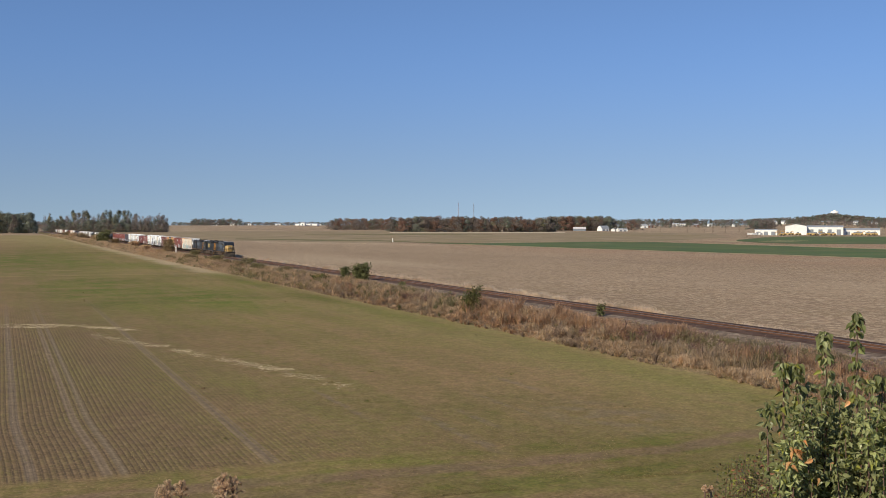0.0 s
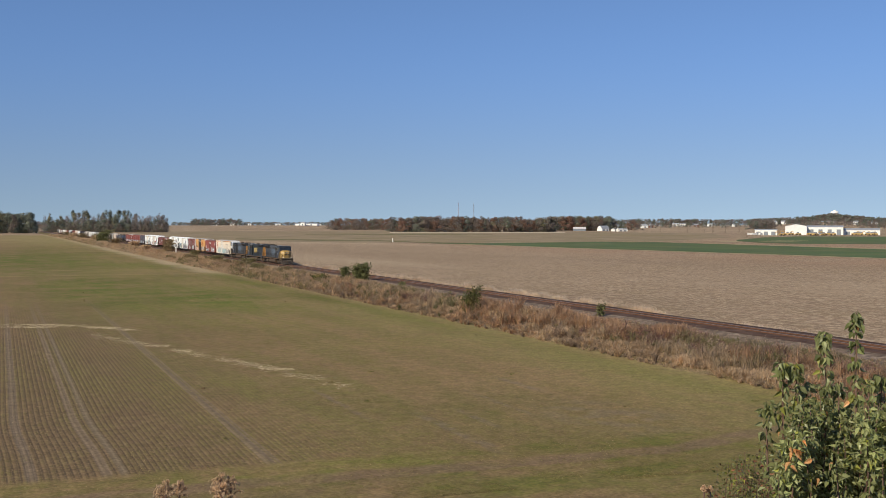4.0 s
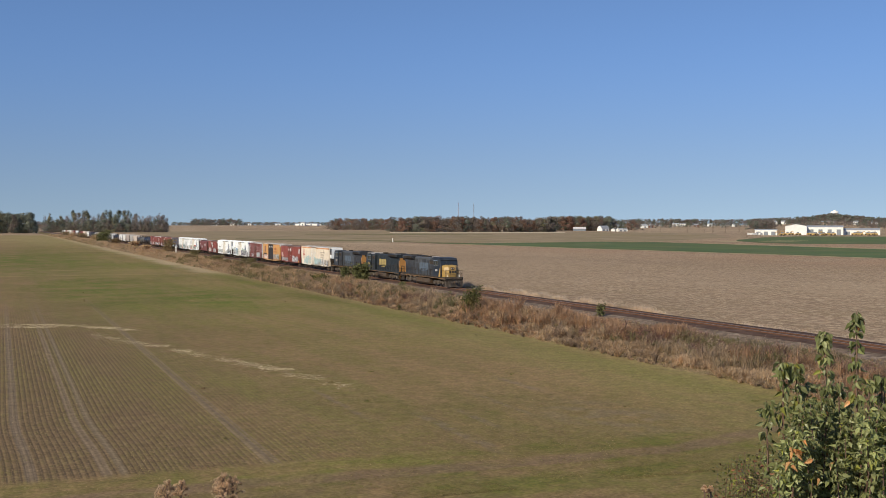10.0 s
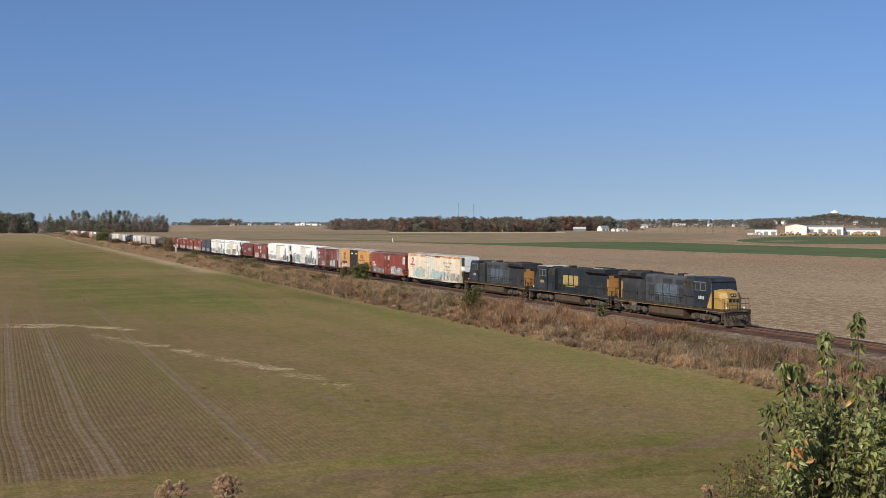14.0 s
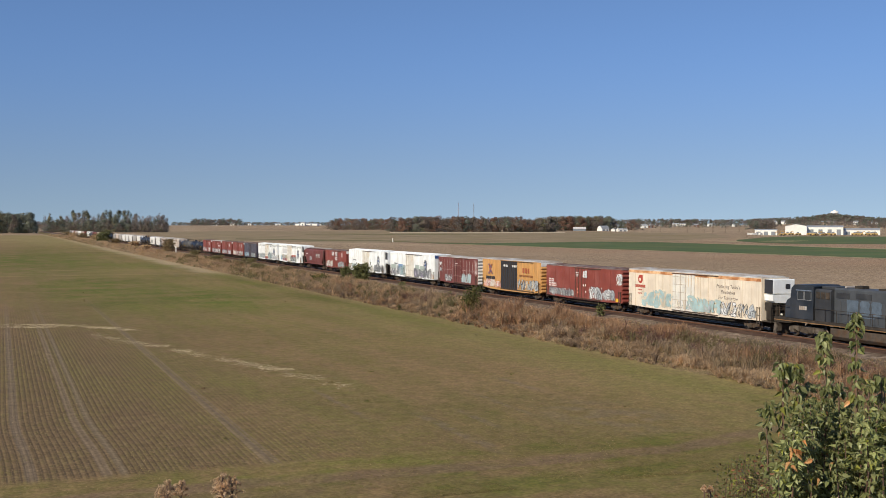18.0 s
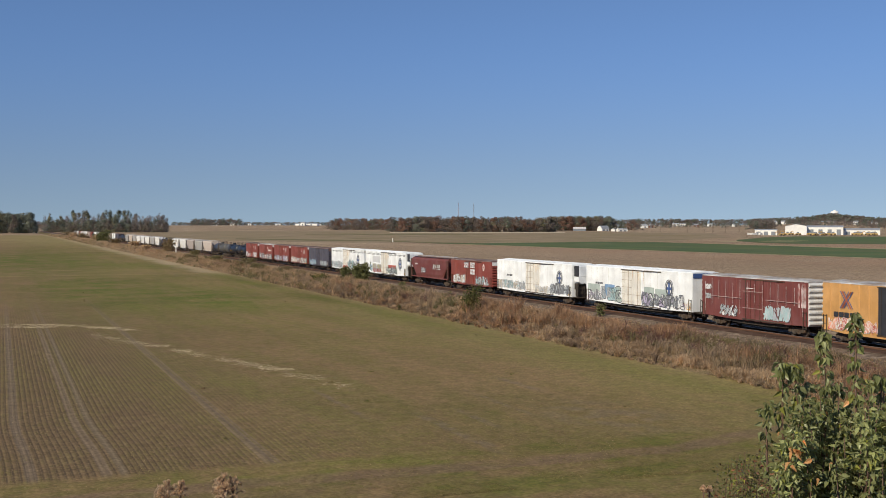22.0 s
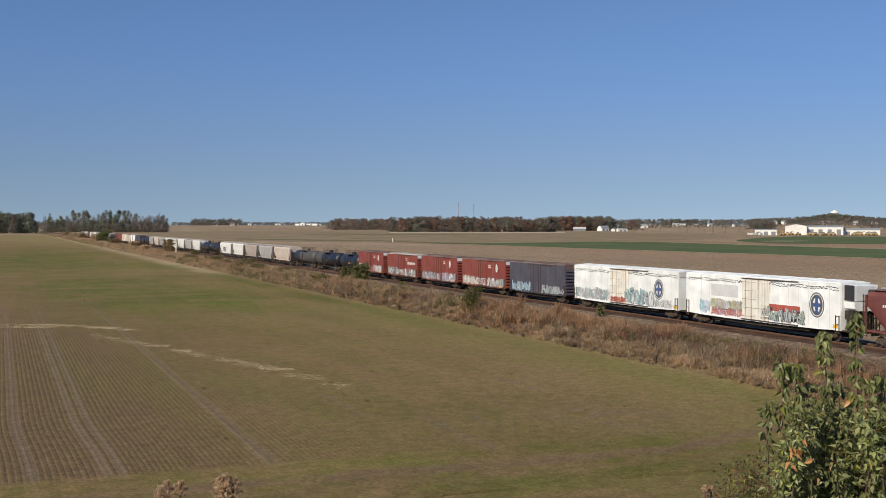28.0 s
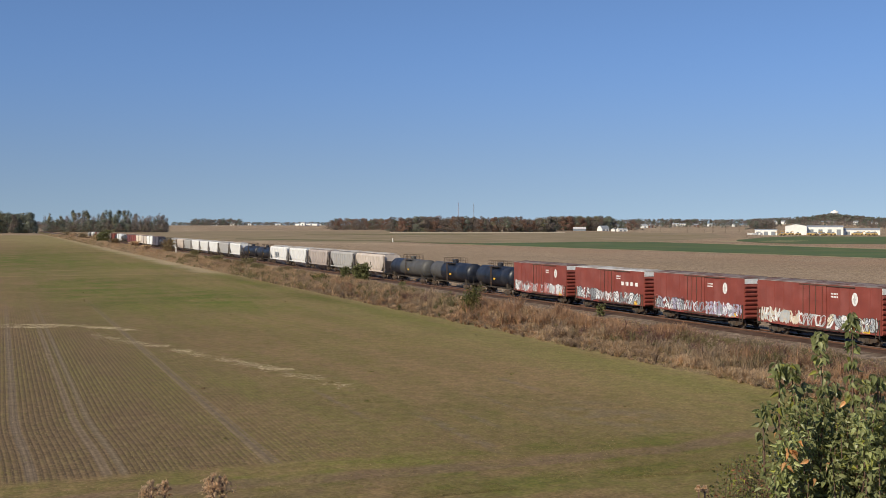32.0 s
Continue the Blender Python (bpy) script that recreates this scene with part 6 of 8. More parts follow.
# four red box cars
four = ((36.385, 37.224, ["buff", "white", "silver"], 111), (37.335, 38.172, ["silver", "white", "violet", "grey"], 115), (38.282, 39.118, ["silver", "white", "grey"], 119), (39.245, 40.06, ["white", "silver", "red"], 123))
for k, (tau0, tau1, sp, seed) in enumerate(four):
    c = box_car(tau0, tau1, 5.0 if k != 2 else 4.95, M_RED, "oxide red box car with white emblem and graffiti band",
                M_ROOFR if k != 2 else M_ROOFG, (-0.2, 3.4), None, 0, None, M_PAINTW, seams=13)
    h = c["half"]
    if k != 2:
        emblem(c, h * 0.62, 3.75, 0.36, 0.55, Y0, M_PAINTW, M_ROOFG)
    else:
        for q in range(4):
            patch(c, 3.0 + q * 1.0, 3.6 + q * 1.0, 3.1, 3.5, Y0, M_PAINTW, "white_square")
    bars(c, 2.0, 4.0, 5, 0.12, 0.14, Y0, M_PAINTW)
    bars(c, 2.0, 3.75, 5, 0.12, 0.14, Y0, M_PAINTW)
    scrawl(c, -h + 0.4, -1.9, 1.08, 2.5, Y0, sp, seed, outline=("buff", "ink", "ink", "grey")[k], fat=(0.3, 0.42, 0.52, 0.36)[k])
    scrawl(c, -1.8, 1.4, 1.12, 2.3, Y0 - 0.095, sp[::-1], seed + 1, outline=("red", "violet", "white", "red")[k], fat=0.1)
    scrawl(c, 1.6, h - 0.4, 1.08, 2.45, Y0, sp[::-1], seed + 2, outline=("ink", "violet", "ink", "silver")[k], fat=(0.46, 0.36, 0.52, 0.36)[k])
    patch(c, h - 2.0, h - 1.2, 1.1, 1.45, Y0 - 0.012, M_SIGNY, "reflector")
# tanks
tank_car(40.13, 40.84, 1.42, M_TANK, "short black tank car with a top platform")
tank_car(40.93, 41.86, 1.42, M_TANK, "black tank car with one dusty grey end", M_TANKG)
tank_car(41.95, 42.92, 1.42, M_TANKG, "dusty dark grey tank car in the freight train", M_TANK)
# hoppers
for tau0, tau1, m, lab in ((43.03, 44.0, M_TANH, "buff covered hopper in the freight train"), (44.06, 44.98, M_GREY, "grey covered hopper with dark streaks"), (45.05, 45.95, M_BROWNH, "rust-streaked covered hopper in the freight train"),
                           (46.03, 46.93, M_PALEH, "off-white covered hopper in the freight train"), (47.02, 48.05, M_PALEH, "off-white covered hopper with graffiti")):
    c = hopper_car(tau0, tau1, 4.7, m, lab, bay=4)
scrawl(c, -3.5, 1.0, 1.7, 3.2, -1.575, ["grey", "silver"], 131, fat=0.25)
tank_car(48.12, 49.0, 1.42, M_TANK, "black tank car in the freight train")
tank_car(49.07, 49.98, 1.42, M_TANK, "black tank car in the freight train")
x = 50.08
for m, lab in ((M_PALEH, "off-white covered hopper in the freight train"), (M_GREY, "grey covered hopper in the freight train"), (M_PALEH, "off-white covered hopper in the freight train"), (M_PALEH, "off-white covered hopper in the freight train"), (M_PALEH, "off-white covered hopper in the freight train"),
               (M_GREY, "grey covered hopper in the freight train"), (M_TANH, "buff covered hopper in the freight train"), (M_GREY, "grey covered hopper in the freight train")):
    c = hopper_car(x, x + 0.93, 4.7, m, lab, bay=4)
    x += 0.985
for kind, m, lab, ln in (("t", M_TANK, "black tank car in the freight train", 0.93), ("t", M_TANK, "black tank car in the freight train", 0.93), ("b", M_PLUM, "plum-grey box car in the freight train", 1.05), ("b", M_WHITE, "white box car in the freight train", 1.1), ("b", M_TANH, "buff box car in the freight train", 1.2),
                         ("b", M_CREAM, "cream box car in the freight train", 1.1), ("b", M_RED, "oxide red box car in the freight train", 1.1), ("b", M_RED2, "dark red box car in the freight train", 1.1), ("t", M_TANK, "black tank car in the freight train", 0.93), ("t", M_TANKG, "dusty grey tank car in the freight train", 0.93),
                         ("b", M_WHITE, "white box car in the freight train", 1.1), ("t", M_TANK, "black tank car in the freight train", 0.93), ("b", M_RED, "oxide red box car in the freight train", 0.9), ("b", M_BROWNH, "weathered brown box car in the freight train", 0.9), ("b", M_TANH, "buff box car in the freight train", 0.95),
                         ("b", M_WHITE, "white box car in the freight train", 1.1), ("h", M_PALEH, "off-white covered hopper in the freight train", 0.93), ("h", M_GREY, "grey covered hopper in the freight train", 0.93), ("h", M_PALEH, "off-white covered hopper in the freight train", 0.93),
                         ("b", M_RED, "oxide red box car in the freight train", 0.9), ("h", M_GREY, "grey covered hopper in the freight train", 0.93), ("h", M_PALEH, "off-white covered hopper in the freight train", 0.93), ("t", M_TANK, "black tank car in the freight train", 0.93), ("h", M_GREY, "grey covered hopper in the freight train", 0.93)):
    if kind == "t":
        tank_car(x, x + ln, 1.42, m, lab)
    elif kind == "h":
        hopper_car(x, x + ln, 4.7, m, lab)
    else:
        box_car(x, x + ln, 4.95, m, lab, M_ROOFG if m in (M_WHITE, M_CREAM) else M_ROOFR)
    x += ln + 0.06


# ---- plants: helpers ----
RNG = np.random.default_rng(7)


def quads_mesh(name, quads, mats, index=None):
    """quads: n x 4 x 3."""
    q = np.asarray(quads, dtype=np.float32)
    n = len(q)
    me = bpy.data.meshes.new(name)
    me.vertices.add(n * 4)
    me.vertices.foreach_set("co", q.reshape(-1))
    me.loops.add(n * 4)
    me.loops.foreach_set("vertex_index", np.arange(n * 4, dtype=np.int32))
    me.polygons.add(n)
    me.polygons.foreach_set("loop_start", np.arange(0, n * 4, 4, dtype=np.int32))
    if index is not None:
        me.polygons.foreach_set("material_index", np.asarray(index, dtype=np.int32))
    for m in (mats if isinstance(mats, (list, tuple)) else [mats]):
        me.materials.append(m)
    me.update(calc_edges=True)
    me.validate()
    return me


def cards(c, size, rng, flat=1.0, aspect=1.6):
    """Small leaf-shaped quads, randomly turned, about the centres c."""
    n = len(c)
    a = rng.normal(size=(n, 3))
    a[:, 2] *= flat
    a /= np.linalg.norm(a, axis=1)[:, None] + 1e-9
    b = rng.normal(size=(n, 3))
    b -= a * (a * b).sum(1)[:, None]
    b /= np.linalg.norm(b, axis=1)[:, None] + 1e-9
    s = (size * rng.uniform(0.6, 1.3, n))[:, None]
    u, w = a * s * aspect * 0.5, b * s * 0.5
    return np.stack([c - u, c - w * 0.9 + u * 0.1, c + u, c + w * 0.9 + u * 0.1], axis=1)


def blades(x, y, z, h, w, lean, rng):
    """Grass blades: tapering upright quads that lean."""
    n = len(x)
    az = rng.uniform(0, math.tau, n)
    la = rng.uniform(0, math.tau, n)
    l = lean * rng.uniform(0.2, 1.0, n) * h
    p = np.stack([x, y, z], 1)
    side = np.stack([np.cos(az), np.sin(az), np.zeros(n)], 1) * (w * 0.5)[:, None]
    tip = p + np.stack([np.cos(la) * l, np.sin(la) * l, h], 1)
    return np.stack([p - side, p + side, tip + side * 0.35, tip - side * 0.35], axis=1)


def across_along(a, s):
    return NX * a + DX * s, NY * a + DY * s


def patchy(a, s, f, seed):
    return np.array([noise.noise((p * f * 1.6, q * f, seed)) for p, q in zip(a, s)])


def bed_height(a):
    return np.interp(a, [48.3, 55.0, 60.0, 63.9, 64.5], [0.06, 0.13, 0.31, 0.83, 0.92])


# ---- verge weeds ----
def weed_mat(name, col, second, amt=0.5, var=0.26):
    """Dry stalks: tone shifts from clump to clump and a second tone in patches; thin enough to let light through."""
    return mat(name, col, 0.95, 0, var, 0.9, 8.0, 0.0, second, amt, 0.15, island=0.22, trans=0.5)


M_RUSSET = weed_mat("russet_dry_grass", (0.50, 0.325, 0.19), (0.42, 0.255, 0.15))
M_STRAW = weed_mat("bleached_dry_grass", (0.60, 0.445, 0.285), (0.50, 0.355, 0.22))
M_TWIG = weed_mat("grey_brown_weeds", (0.46, 0.335, 0.23), (0.40, 0.30, 0.185))
M_OLIVE = weed_mat("olive_weeds", (0.24, 0.205, 0.095), (0.18, 0.16, 0.075), 0.4)
M_PURPLE = weed_mat("purple_brown_weeds", (0.27, 0.150, 0.125), (0.21, 0.125, 0.10), 0.4)
M_FARW = weed_mat("pale_olive_dead_weeds", (0.59, 0.415, 0.26), (0.48, 0.335, 0.19))
M_DARKT = weed_mat("dark_brown_weeds", (0.31, 0.215, 0.145), (0.36, 0.27, 0.18))
M_PALEG = weed_mat("pale_tan_grass", (0.70, 0.56, 0.41), (0.58, 0.44, 0.31), 0.4, 0.2)


def cover(a, s):
    """The tallest that weeds stand at each place of the bank: they thin out towards the open ballast."""
    edge = np.interp(s, [60.0, 88.0, 102.0, 200.0], [62.5, 62.9, 64.2, 64.4])
    return np.clip(0.36 + 0.174 * (edge - a) - bed_height(a), 0.12, 2.0)


def weed_belt(name, label, s0, s1, per_m2, nb, width, scale, material, a_mean, a_dev, h0, h1, lean, thr, seed, lo=47.2, hi=61.2, zone=1.0, open_side=True):
    rng = np.random.default_rng(seed)
    n = int((s1 - s0) * 12.0 * per_m2)
    a = np.clip(rng.normal(a_mean, a_dev, n), lo + rng.uniform(0, 0.5, n), hi - rng.uniform(0, 0.6, n))
    s = rng.uniform(s0, s1, n)
    keep = zone * patchy(a, s, 0.07 * scale, 5.7) > thr
    a, s = a[keep], s[keep]
    n = len(a)
    hh = rng.uniform(h0, h1, n) * (0.75 + 0.5 * rng.random(n)) * np.clip(0.9 + 1.5 * patchy(a, s, 0.22, seed + 40.0), 0.25, 1.8)
    if open_side:
        hh = np.minimum(hh, cover(a, s) * np.clip(1.0 + 1.3 * patchy(a, s, 0.12, 71.0), 0.6, 1.8))
    A = np.clip(np.repeat(a, nb) + rng.normal(0, 0.16 / max(scale, 0.4), n * nb), lo, hi)
    S = np.repeat(s, nb) + rng.normal(0, 0.16 / max(scale, 0.4), n * nb)
    x, y = across_along(A, S)
    h = np.repeat(hh, nb) * rng.uniform(0.55, 1.1, n * nb)
    z = bed_height(A) if open_side else np.interp(A, [70.6, 72.2, 75.5], [0.72, 0.15, 0.05])
    q = blades(x, y, z, h, width * rng.uniform(0.6, 1.4, n * nb), lean, rng)
    return tagged(new(name, quads_mesh(name, q, material)), label, "weeds", kind="stuff")


def tufts(name, label, count, nb, s0, s1, a_mean, a_dev, h0, h1, fan, droop, width, material, seed, thr, zone=1.0, lo=47.3, hi=61.4):
    """Tussocks: blades rise from one heart, spread like a fan and bend over at the tip, with shade between the tussocks."""
    rng = np.random.default_rng(seed)
    a = np.clip(rng.normal(a_mean, a_dev, count), lo, hi)
    s = s0 + (s1 - s0) * rng.random(count) ** 1.35
    keep = zone * patchy(a, s, 0.07, 5.7) > thr
    a, s = a[keep], s[keep]
    H = np.minimum(rng.uniform(h0, h1, len(a)) * np.clip(0.9 + 1.3 * patchy(a, s, 0.25, seed + 3.0), 0.35, 1.6), cover(a, s) * np.clip(1.0 + 1.3 * patchy(a, s, 0.12, 71.0), 0.6, 1.8))
    A, S, h = np.repeat(a, nb), np.repeat(s, nb), np.repeat(H, nb)
    n = len(A)
    x, y = across_along(A, S)
    az = rng.uniform(0, math.tau, n)
    out = np.stack([np.cos(az), np.sin(az), np.zeros(n)], 1)
    side = np.stack([-np.sin(az), np.cos(az), np.zeros(n)], 1) * (width * rng.uniform(0.6, 1.4, n) * (1 + S / 120.0))[:, None]
    up = np.array([0, 0, 1.0])
    k = rng.uniform(0.5, 1.1, n) * h
    f = fan * rng.uniform(0.2, 1.0, n) * k
    z = bed_height(A)
    base = np.stack([x, y, z], 1) + out * (0.12 * rng.random(n))[:, None]
    mid = base + out * (0.45 * f)[:, None] + up * (0.7 * k)[:, None] + rng.normal(0, 0.03, (n, 3))
    tip = mid + out * f[:, None] + up * (k * (0.42 - droop * rng.uniform(0.2, 1.0, n)))[:, None] + rng.normal(0, 0.04, (n, 3))
    tip[:, 2] = np.maximum(tip[:, 2], z + 0.02)
    q1 = np.stack([base - side, base + side, mid + side, mid - side], 1)
    q2 = np.stack([mid - side, mid + side, tip + side * 0.3, tip - side * 0.3], 1)
    return tagged(new(name, quads_mesh(name, np.concatenate([q1, q2]), material)), label, "weeds", kind="stuff")


# close to: tussocks of different kinds, each in its own stretches of the bank
tufts("russet_grass", "tall russet dry grass in upright tussocks along the railway", 1300, 34, 88, 135, 55.6, 2.3, 0.9, 1.7, 0.36, 0.08, 0.010, M_RUSSET, 11, -0.02)
tufts("russet_grass", "scattered russet dry grass in upright tussocks along the railway", 380, 34, 40, 90, 55.0, 2.0, 0.8, 1.4, 0.4, 0.1, 0.010, M_RUSSET, 13, 0.0)
tufts("brown_weeds", "tall dark brown dead weeds near the ballast", 420, 34, 46, 94, 57.2, 1.8, 0.7, 1.4, 0.5, 0.15, 0.010, M_DARKT, 27, -0.6)
tufts("olive_weeds", "tall grey-olive weeds near the ballast", 300, 32, 46, 92, 57.6, 1.6, 0.6, 1.2, 0.6, 0.2, 0.012, M_OLIVE, 28, -0.25)
tufts("tan_weeds", "tan dead weeds on the bank along the railway", 1000, 32, 112, 250, 55.6, 3.0, 0.6, 1.5, 0.6, 0.25, 0.011, M_FARW, 15, -1.0)
tufts("brown_weeds", "dark brown dead weeds on the bank along the railway", 650, 32, 112, 300, 55.0, 3.0, 0.5, 1.3, 0.7, 0.3, 0.012, M_DARKT, 24, 0.0)
tufts("olive_weeds", "olive green weeds on the bank", 650, 32, 120, 300, 55.4, 3.0, 0.5, 1.2, 0.7, 0.3, 0.013, M_OLIVE, 25, 0.02, -1.0)
tufts("russet_grass", "russet dry grass in patches on the bank", 500, 32, 125, 300, 55.2, 2.6, 0.6, 1.4, 0.45, 0.15, 0.011, M_RUSSET, 26, 0.08)
tufts("bank_weeds", "tall tan weeds at the edge of the ballast", 900, 30, 98, 235, 59.6, 1.2, 0.6, 1.3, 0.5, 0.2, 0.010, M_FARW, 16, -0.10, hi=62.3)
tufts("bank_weeds", "grey weeds at the edge of the ballast", 700, 30, 48, 112, 59.6, 1.2, 0.5, 1.2, 0.55, 0.2, 0.010, M_TWIG, 19, -0.2, hi=62.2)
tufts("bank_weeds", "russet weeds at the edge of the ballast", 600, 30, 90, 200, 59.3, 1.2, 0.6, 1.3, 0.45, 0.15, 0.010, M_RUSSET, 17, 0.0, hi=62.2)
tufts("bank_weeds", "olive weeds at the edge of the ballast", 500, 30, 98, 235, 59.6, 1.3, 0.5, 1.1, 0.6, 0.2, 0.012, M_OLIVE, 18, 0.0, -1.0, hi=62.3)
tufts("grey_weeds", "tangled grey-brown dead weeds along the railway", 2000, 30, 40, 190, 56.2, 3.0, 0.6, 1.4, 0.65, 0.3, 0.010, M_TWIG, 21, -0.05, -1.0)
tufts("purple_weeds", "low purple-brown dead weeds on the bank", 900, 30, 40, 190, 58.2, 1.5, 0.5, 1.2, 0.5, 0.1, 0.010, M_PURPLE, 23, -0.12)
tufts("olive_weeds", "olive green weeds on the bank", 750, 28, 40, 200, 56.0, 2.4, 0.4, 0.9, 0.6, 0.2, 0.014, M_OLIVE, 41, 0.03, -1.0)
tufts("fallen_grass", "arching clumps of fallen bleached grass at the field edge", 1300, 56, 40, 160, 50.6, 1.7, 0.35, 0.85, 0.9, 0.95, 0.009, M_STRAW, 31, -0.16, -1.0)
tufts("fallen_grass", "arching clumps of fallen russet grass at the field edge", 750, 50, 40, 150, 50.8, 1.7, 0.35, 0.8, 0.9, 0.9, 0.009, M_RUSSET, 32, -0.05)
# dead weeds whose dark colour also supplies the shadow gaps along the field edge
tufts("weed_clumps", "dark brown dead weed clumps filling shadow gaps at the foot of the bank", 720, 34, 40, 230, 50.0, 1.7, 0.2, 0.6, 0.7, 0.6, 0.014, M_DARKT, 33, -0.5)
weed_belt("matted_grass", "matted low dead grass under the taller weeds", 38, 200, 1.9, 12, 0.035, 1.0, M_DARKT, 54.5, 3.6, 0.12, 0.4, 1.6, -1.0, 61)
weed_belt("fallen_grass", "mat of fallen bleached grass along the field edge", 38, 230, 1.8, 12, 0.020, 1.0, M_STRAW, 50.0, 1.5, 0.10, 0.32, 2.4, -0.15, 63, zone=-1.0)
weed_belt("fallen_grass", "mat of fallen russet grass along the field edge", 38, 230, 1.6, 12, 0.020, 1.0, M_RUSSET, 50.4, 1.7, 0.10, 0.34, 2.2, -0.10, 64)
# farther along, coarser
for k, (s0, s1, dens, nb, width, sc) in enumerate(((185, 420, 0.42, 14, 0.05, 0.8), (420, 1310, 0.11, 8, 0.24, 0.5))):
    weed_belt("russet_grass", "tall russet dry grass along the railway", s0, s1, 0.9 * dens, nb, width, sc, M_RUSSET, 55.2, 2.4, 0.6, 1.2, 0.6, -0.05, 12 + k)
    weed_belt("grey_weeds", "tangled pale dead weeds along the railway", s0, s1, 4.6 * dens, nb, width, sc, M_FARW, 55.6, 3.4, 0.45, 1.15, 1.1, -0.25, 22 + k, zone=-1.0)
    weed_belt("bank_weeds", "tan weeds at the edge of the ballast", s0, s1, 1.8 * dens, nb, width, sc, M_FARW, 60.2, 1.1, 0.5, 1.2, 0.9, -0.4, 82 + k, hi=62.4)
    weed_belt("bleached_grass", "flattened bleached grass at the field edge", s0, s1, 3.6 * dens, nb, width * 1.1, sc, M_STRAW, 52.4, 3.2, 0.25, 0.6, 1.8, -0.15, 32 + k)
    weed_belt("olive_weeds", "olive green weeds on the bank", s0, s1, 1.6 * dens, nb, width, sc, M_OLIVE, 53.5, 3.4, 0.4, 1.0, 0.8, 0.0, 42 + k, zone=-1.0)
    weed_belt("matted_grass", "matted low dead grass under the taller weeds", s0, s1, 1.8 * dens, nb, width * 1.3, sc, M_FARW, 54.5, 3.6, 0.12, 0.4, 1.6, -1.0, 62 + k)
weed_belt("bank_weeds", "sparse grey weeds on the ballast edge", 40, 170, 0.9, 12, 0.018, 1.0, M_TWIG, 61.9, 0.9, 0.12, 0.45, 0.8, -0.05, 57, 59.0, 63.6)
weed_belt("pale_grass", "fringe of pale grass beyond the track", 112, 470, 6.0, 12, 0.035, 0.8, M_PALEG, 71.7, 0.6, 0.36, 0.70, 0.5, -0.60, 51, 70.7, 74.6, open_side=False)
weed_belt("pale_grass", "sparse pale grass beyond the track", 40, 125, 1.3, 12, 0.03, 1.0, M_PALEG, 71.4, 0.6, 0.15, 0.5, 0.6, 0.06, 53, 70.7, 73.5, open_side=False)
weed_belt("pale_grass", "strip of pale tall grass beyond the track", 460, 1300, 0.25, 10, 0.22, 0.5, M_PALEG, 72.0, 1.0, 0.3, 0.8, 0.5, -0.6, 52, 70.6, 75.0, open_side=False)


def weed_bushes(name, label, count, s0, s1, a0, a1, material, seed):
    """Tangled dead weed bushes: clouds of twiggy slivers, denser at the heart, uneven on top."""
    rng = np.random.default_rng(seed)
    Q = []
    for _ in range(count):
        a, s = rng.uniform(a0, a1), s0 + (s1 - s0) * rng.random() ** 1.4
        w = rng.uniform(0.5, 1.3)
        h = min(rng.uniform(0.6, 1.35), float(cover(a, s)) * rng.uniform(0.9, 1.4))
        n = 340
        i = rng.integers(0, 6, n)
        lob = rng.normal(0, 1, (6, 3)) * (w * 0.45, w * 0.45, h * 0.22) + (0, 0, h * 0.45)
        c = lob[i] + rng.normal(0, 1, (n, 3)) * (w * 0.22, w * 0.22, h * 0.18)
        c[:, 2] = np.abs(c[:, 2])
        x, y = across_along(a, s)
        c += (x, y, float(bed_height(a)))
        Q.append(cards(c, 0.030 * (1 + s / 130.0), rng, 1.4, 4.0))
    return tagged(new(name, quads_mesh(name, np.concatenate(Q), material)), label, "weeds", kind="stuff")


weed_bushes("weed_bushes", "tangled dark brown dead weed bushes in the verge", 60, 44, 210, 48.8, 58.5, M_DARKT, 311)
weed_bushes("weed_bushes", "tangled grey dead weed bushes in the verge", 80, 44, 130, 51.5, 58.0, M_TWIG, 312)
weed_bushes("weed_bushes", "olive green weed bushes in the verge", 60, 44, 230, 50.5, 58.0, M_OLIVE, 313)
weed_bushes("weed_bushes", "mounds of olive and brown brush in the verge", 55, 150, 380, 50.0, 60.5, M_OLIVE, 315)
weed_bushes("weed_bushes", "brown mounds of dead brush in the verge", 50, 150, 380, 49.5, 60.5, M_DARKT, 316)
weed_bushes("weed_bushes", "purple-brown dead weed bushes in the verge", 50, 60, 180, 53.0, 58.5, M_PURPLE, 314)
weed_bushes("weed_bushes", "dense wine-brown dead weed bushes in the verge", 46, 86, 104, 54.0, 60.0, M_PURPLE, 317)
weed_bushes("weed_bushes", "grey-olive weed bushes near the ballast", 50, 66, 88, 55.0, 60.5, M_OLIVE, 318)
# ---- shrubs and small trees by the line ----
M_BARK = mat("grey_brown_bark", (0.12, 0.09, 0.07), 0.9, 0, 0.3, 3.0, 30.0, 0.3)
M_CEDAR = mat("dark_cedar_leaves", (0.128, 0.130, 0.054), 0.8, 0, 0.15, 1.0, 8.0, 0.0, island=0.4, trans=0.15)
M_SHRUB = mat("yellow_green_leaves", (0.215, 0.160, 0.058), 0.8, 0, 0.3, 1.0, 8.0, 0.0, (0.085, 0.092, 0.033), 0.6, 0.8, island=0.4, trans=0.2)
M_BRUSH = mat("brownish_brush_leaves", (0.26, 0.215, 0.115), 0.85, 0, 0.2, 1.0, 8.0, 0.0, (0.24, 0.16, 0.09), 0.5, 0.8, island=0.3, trans=0.35)


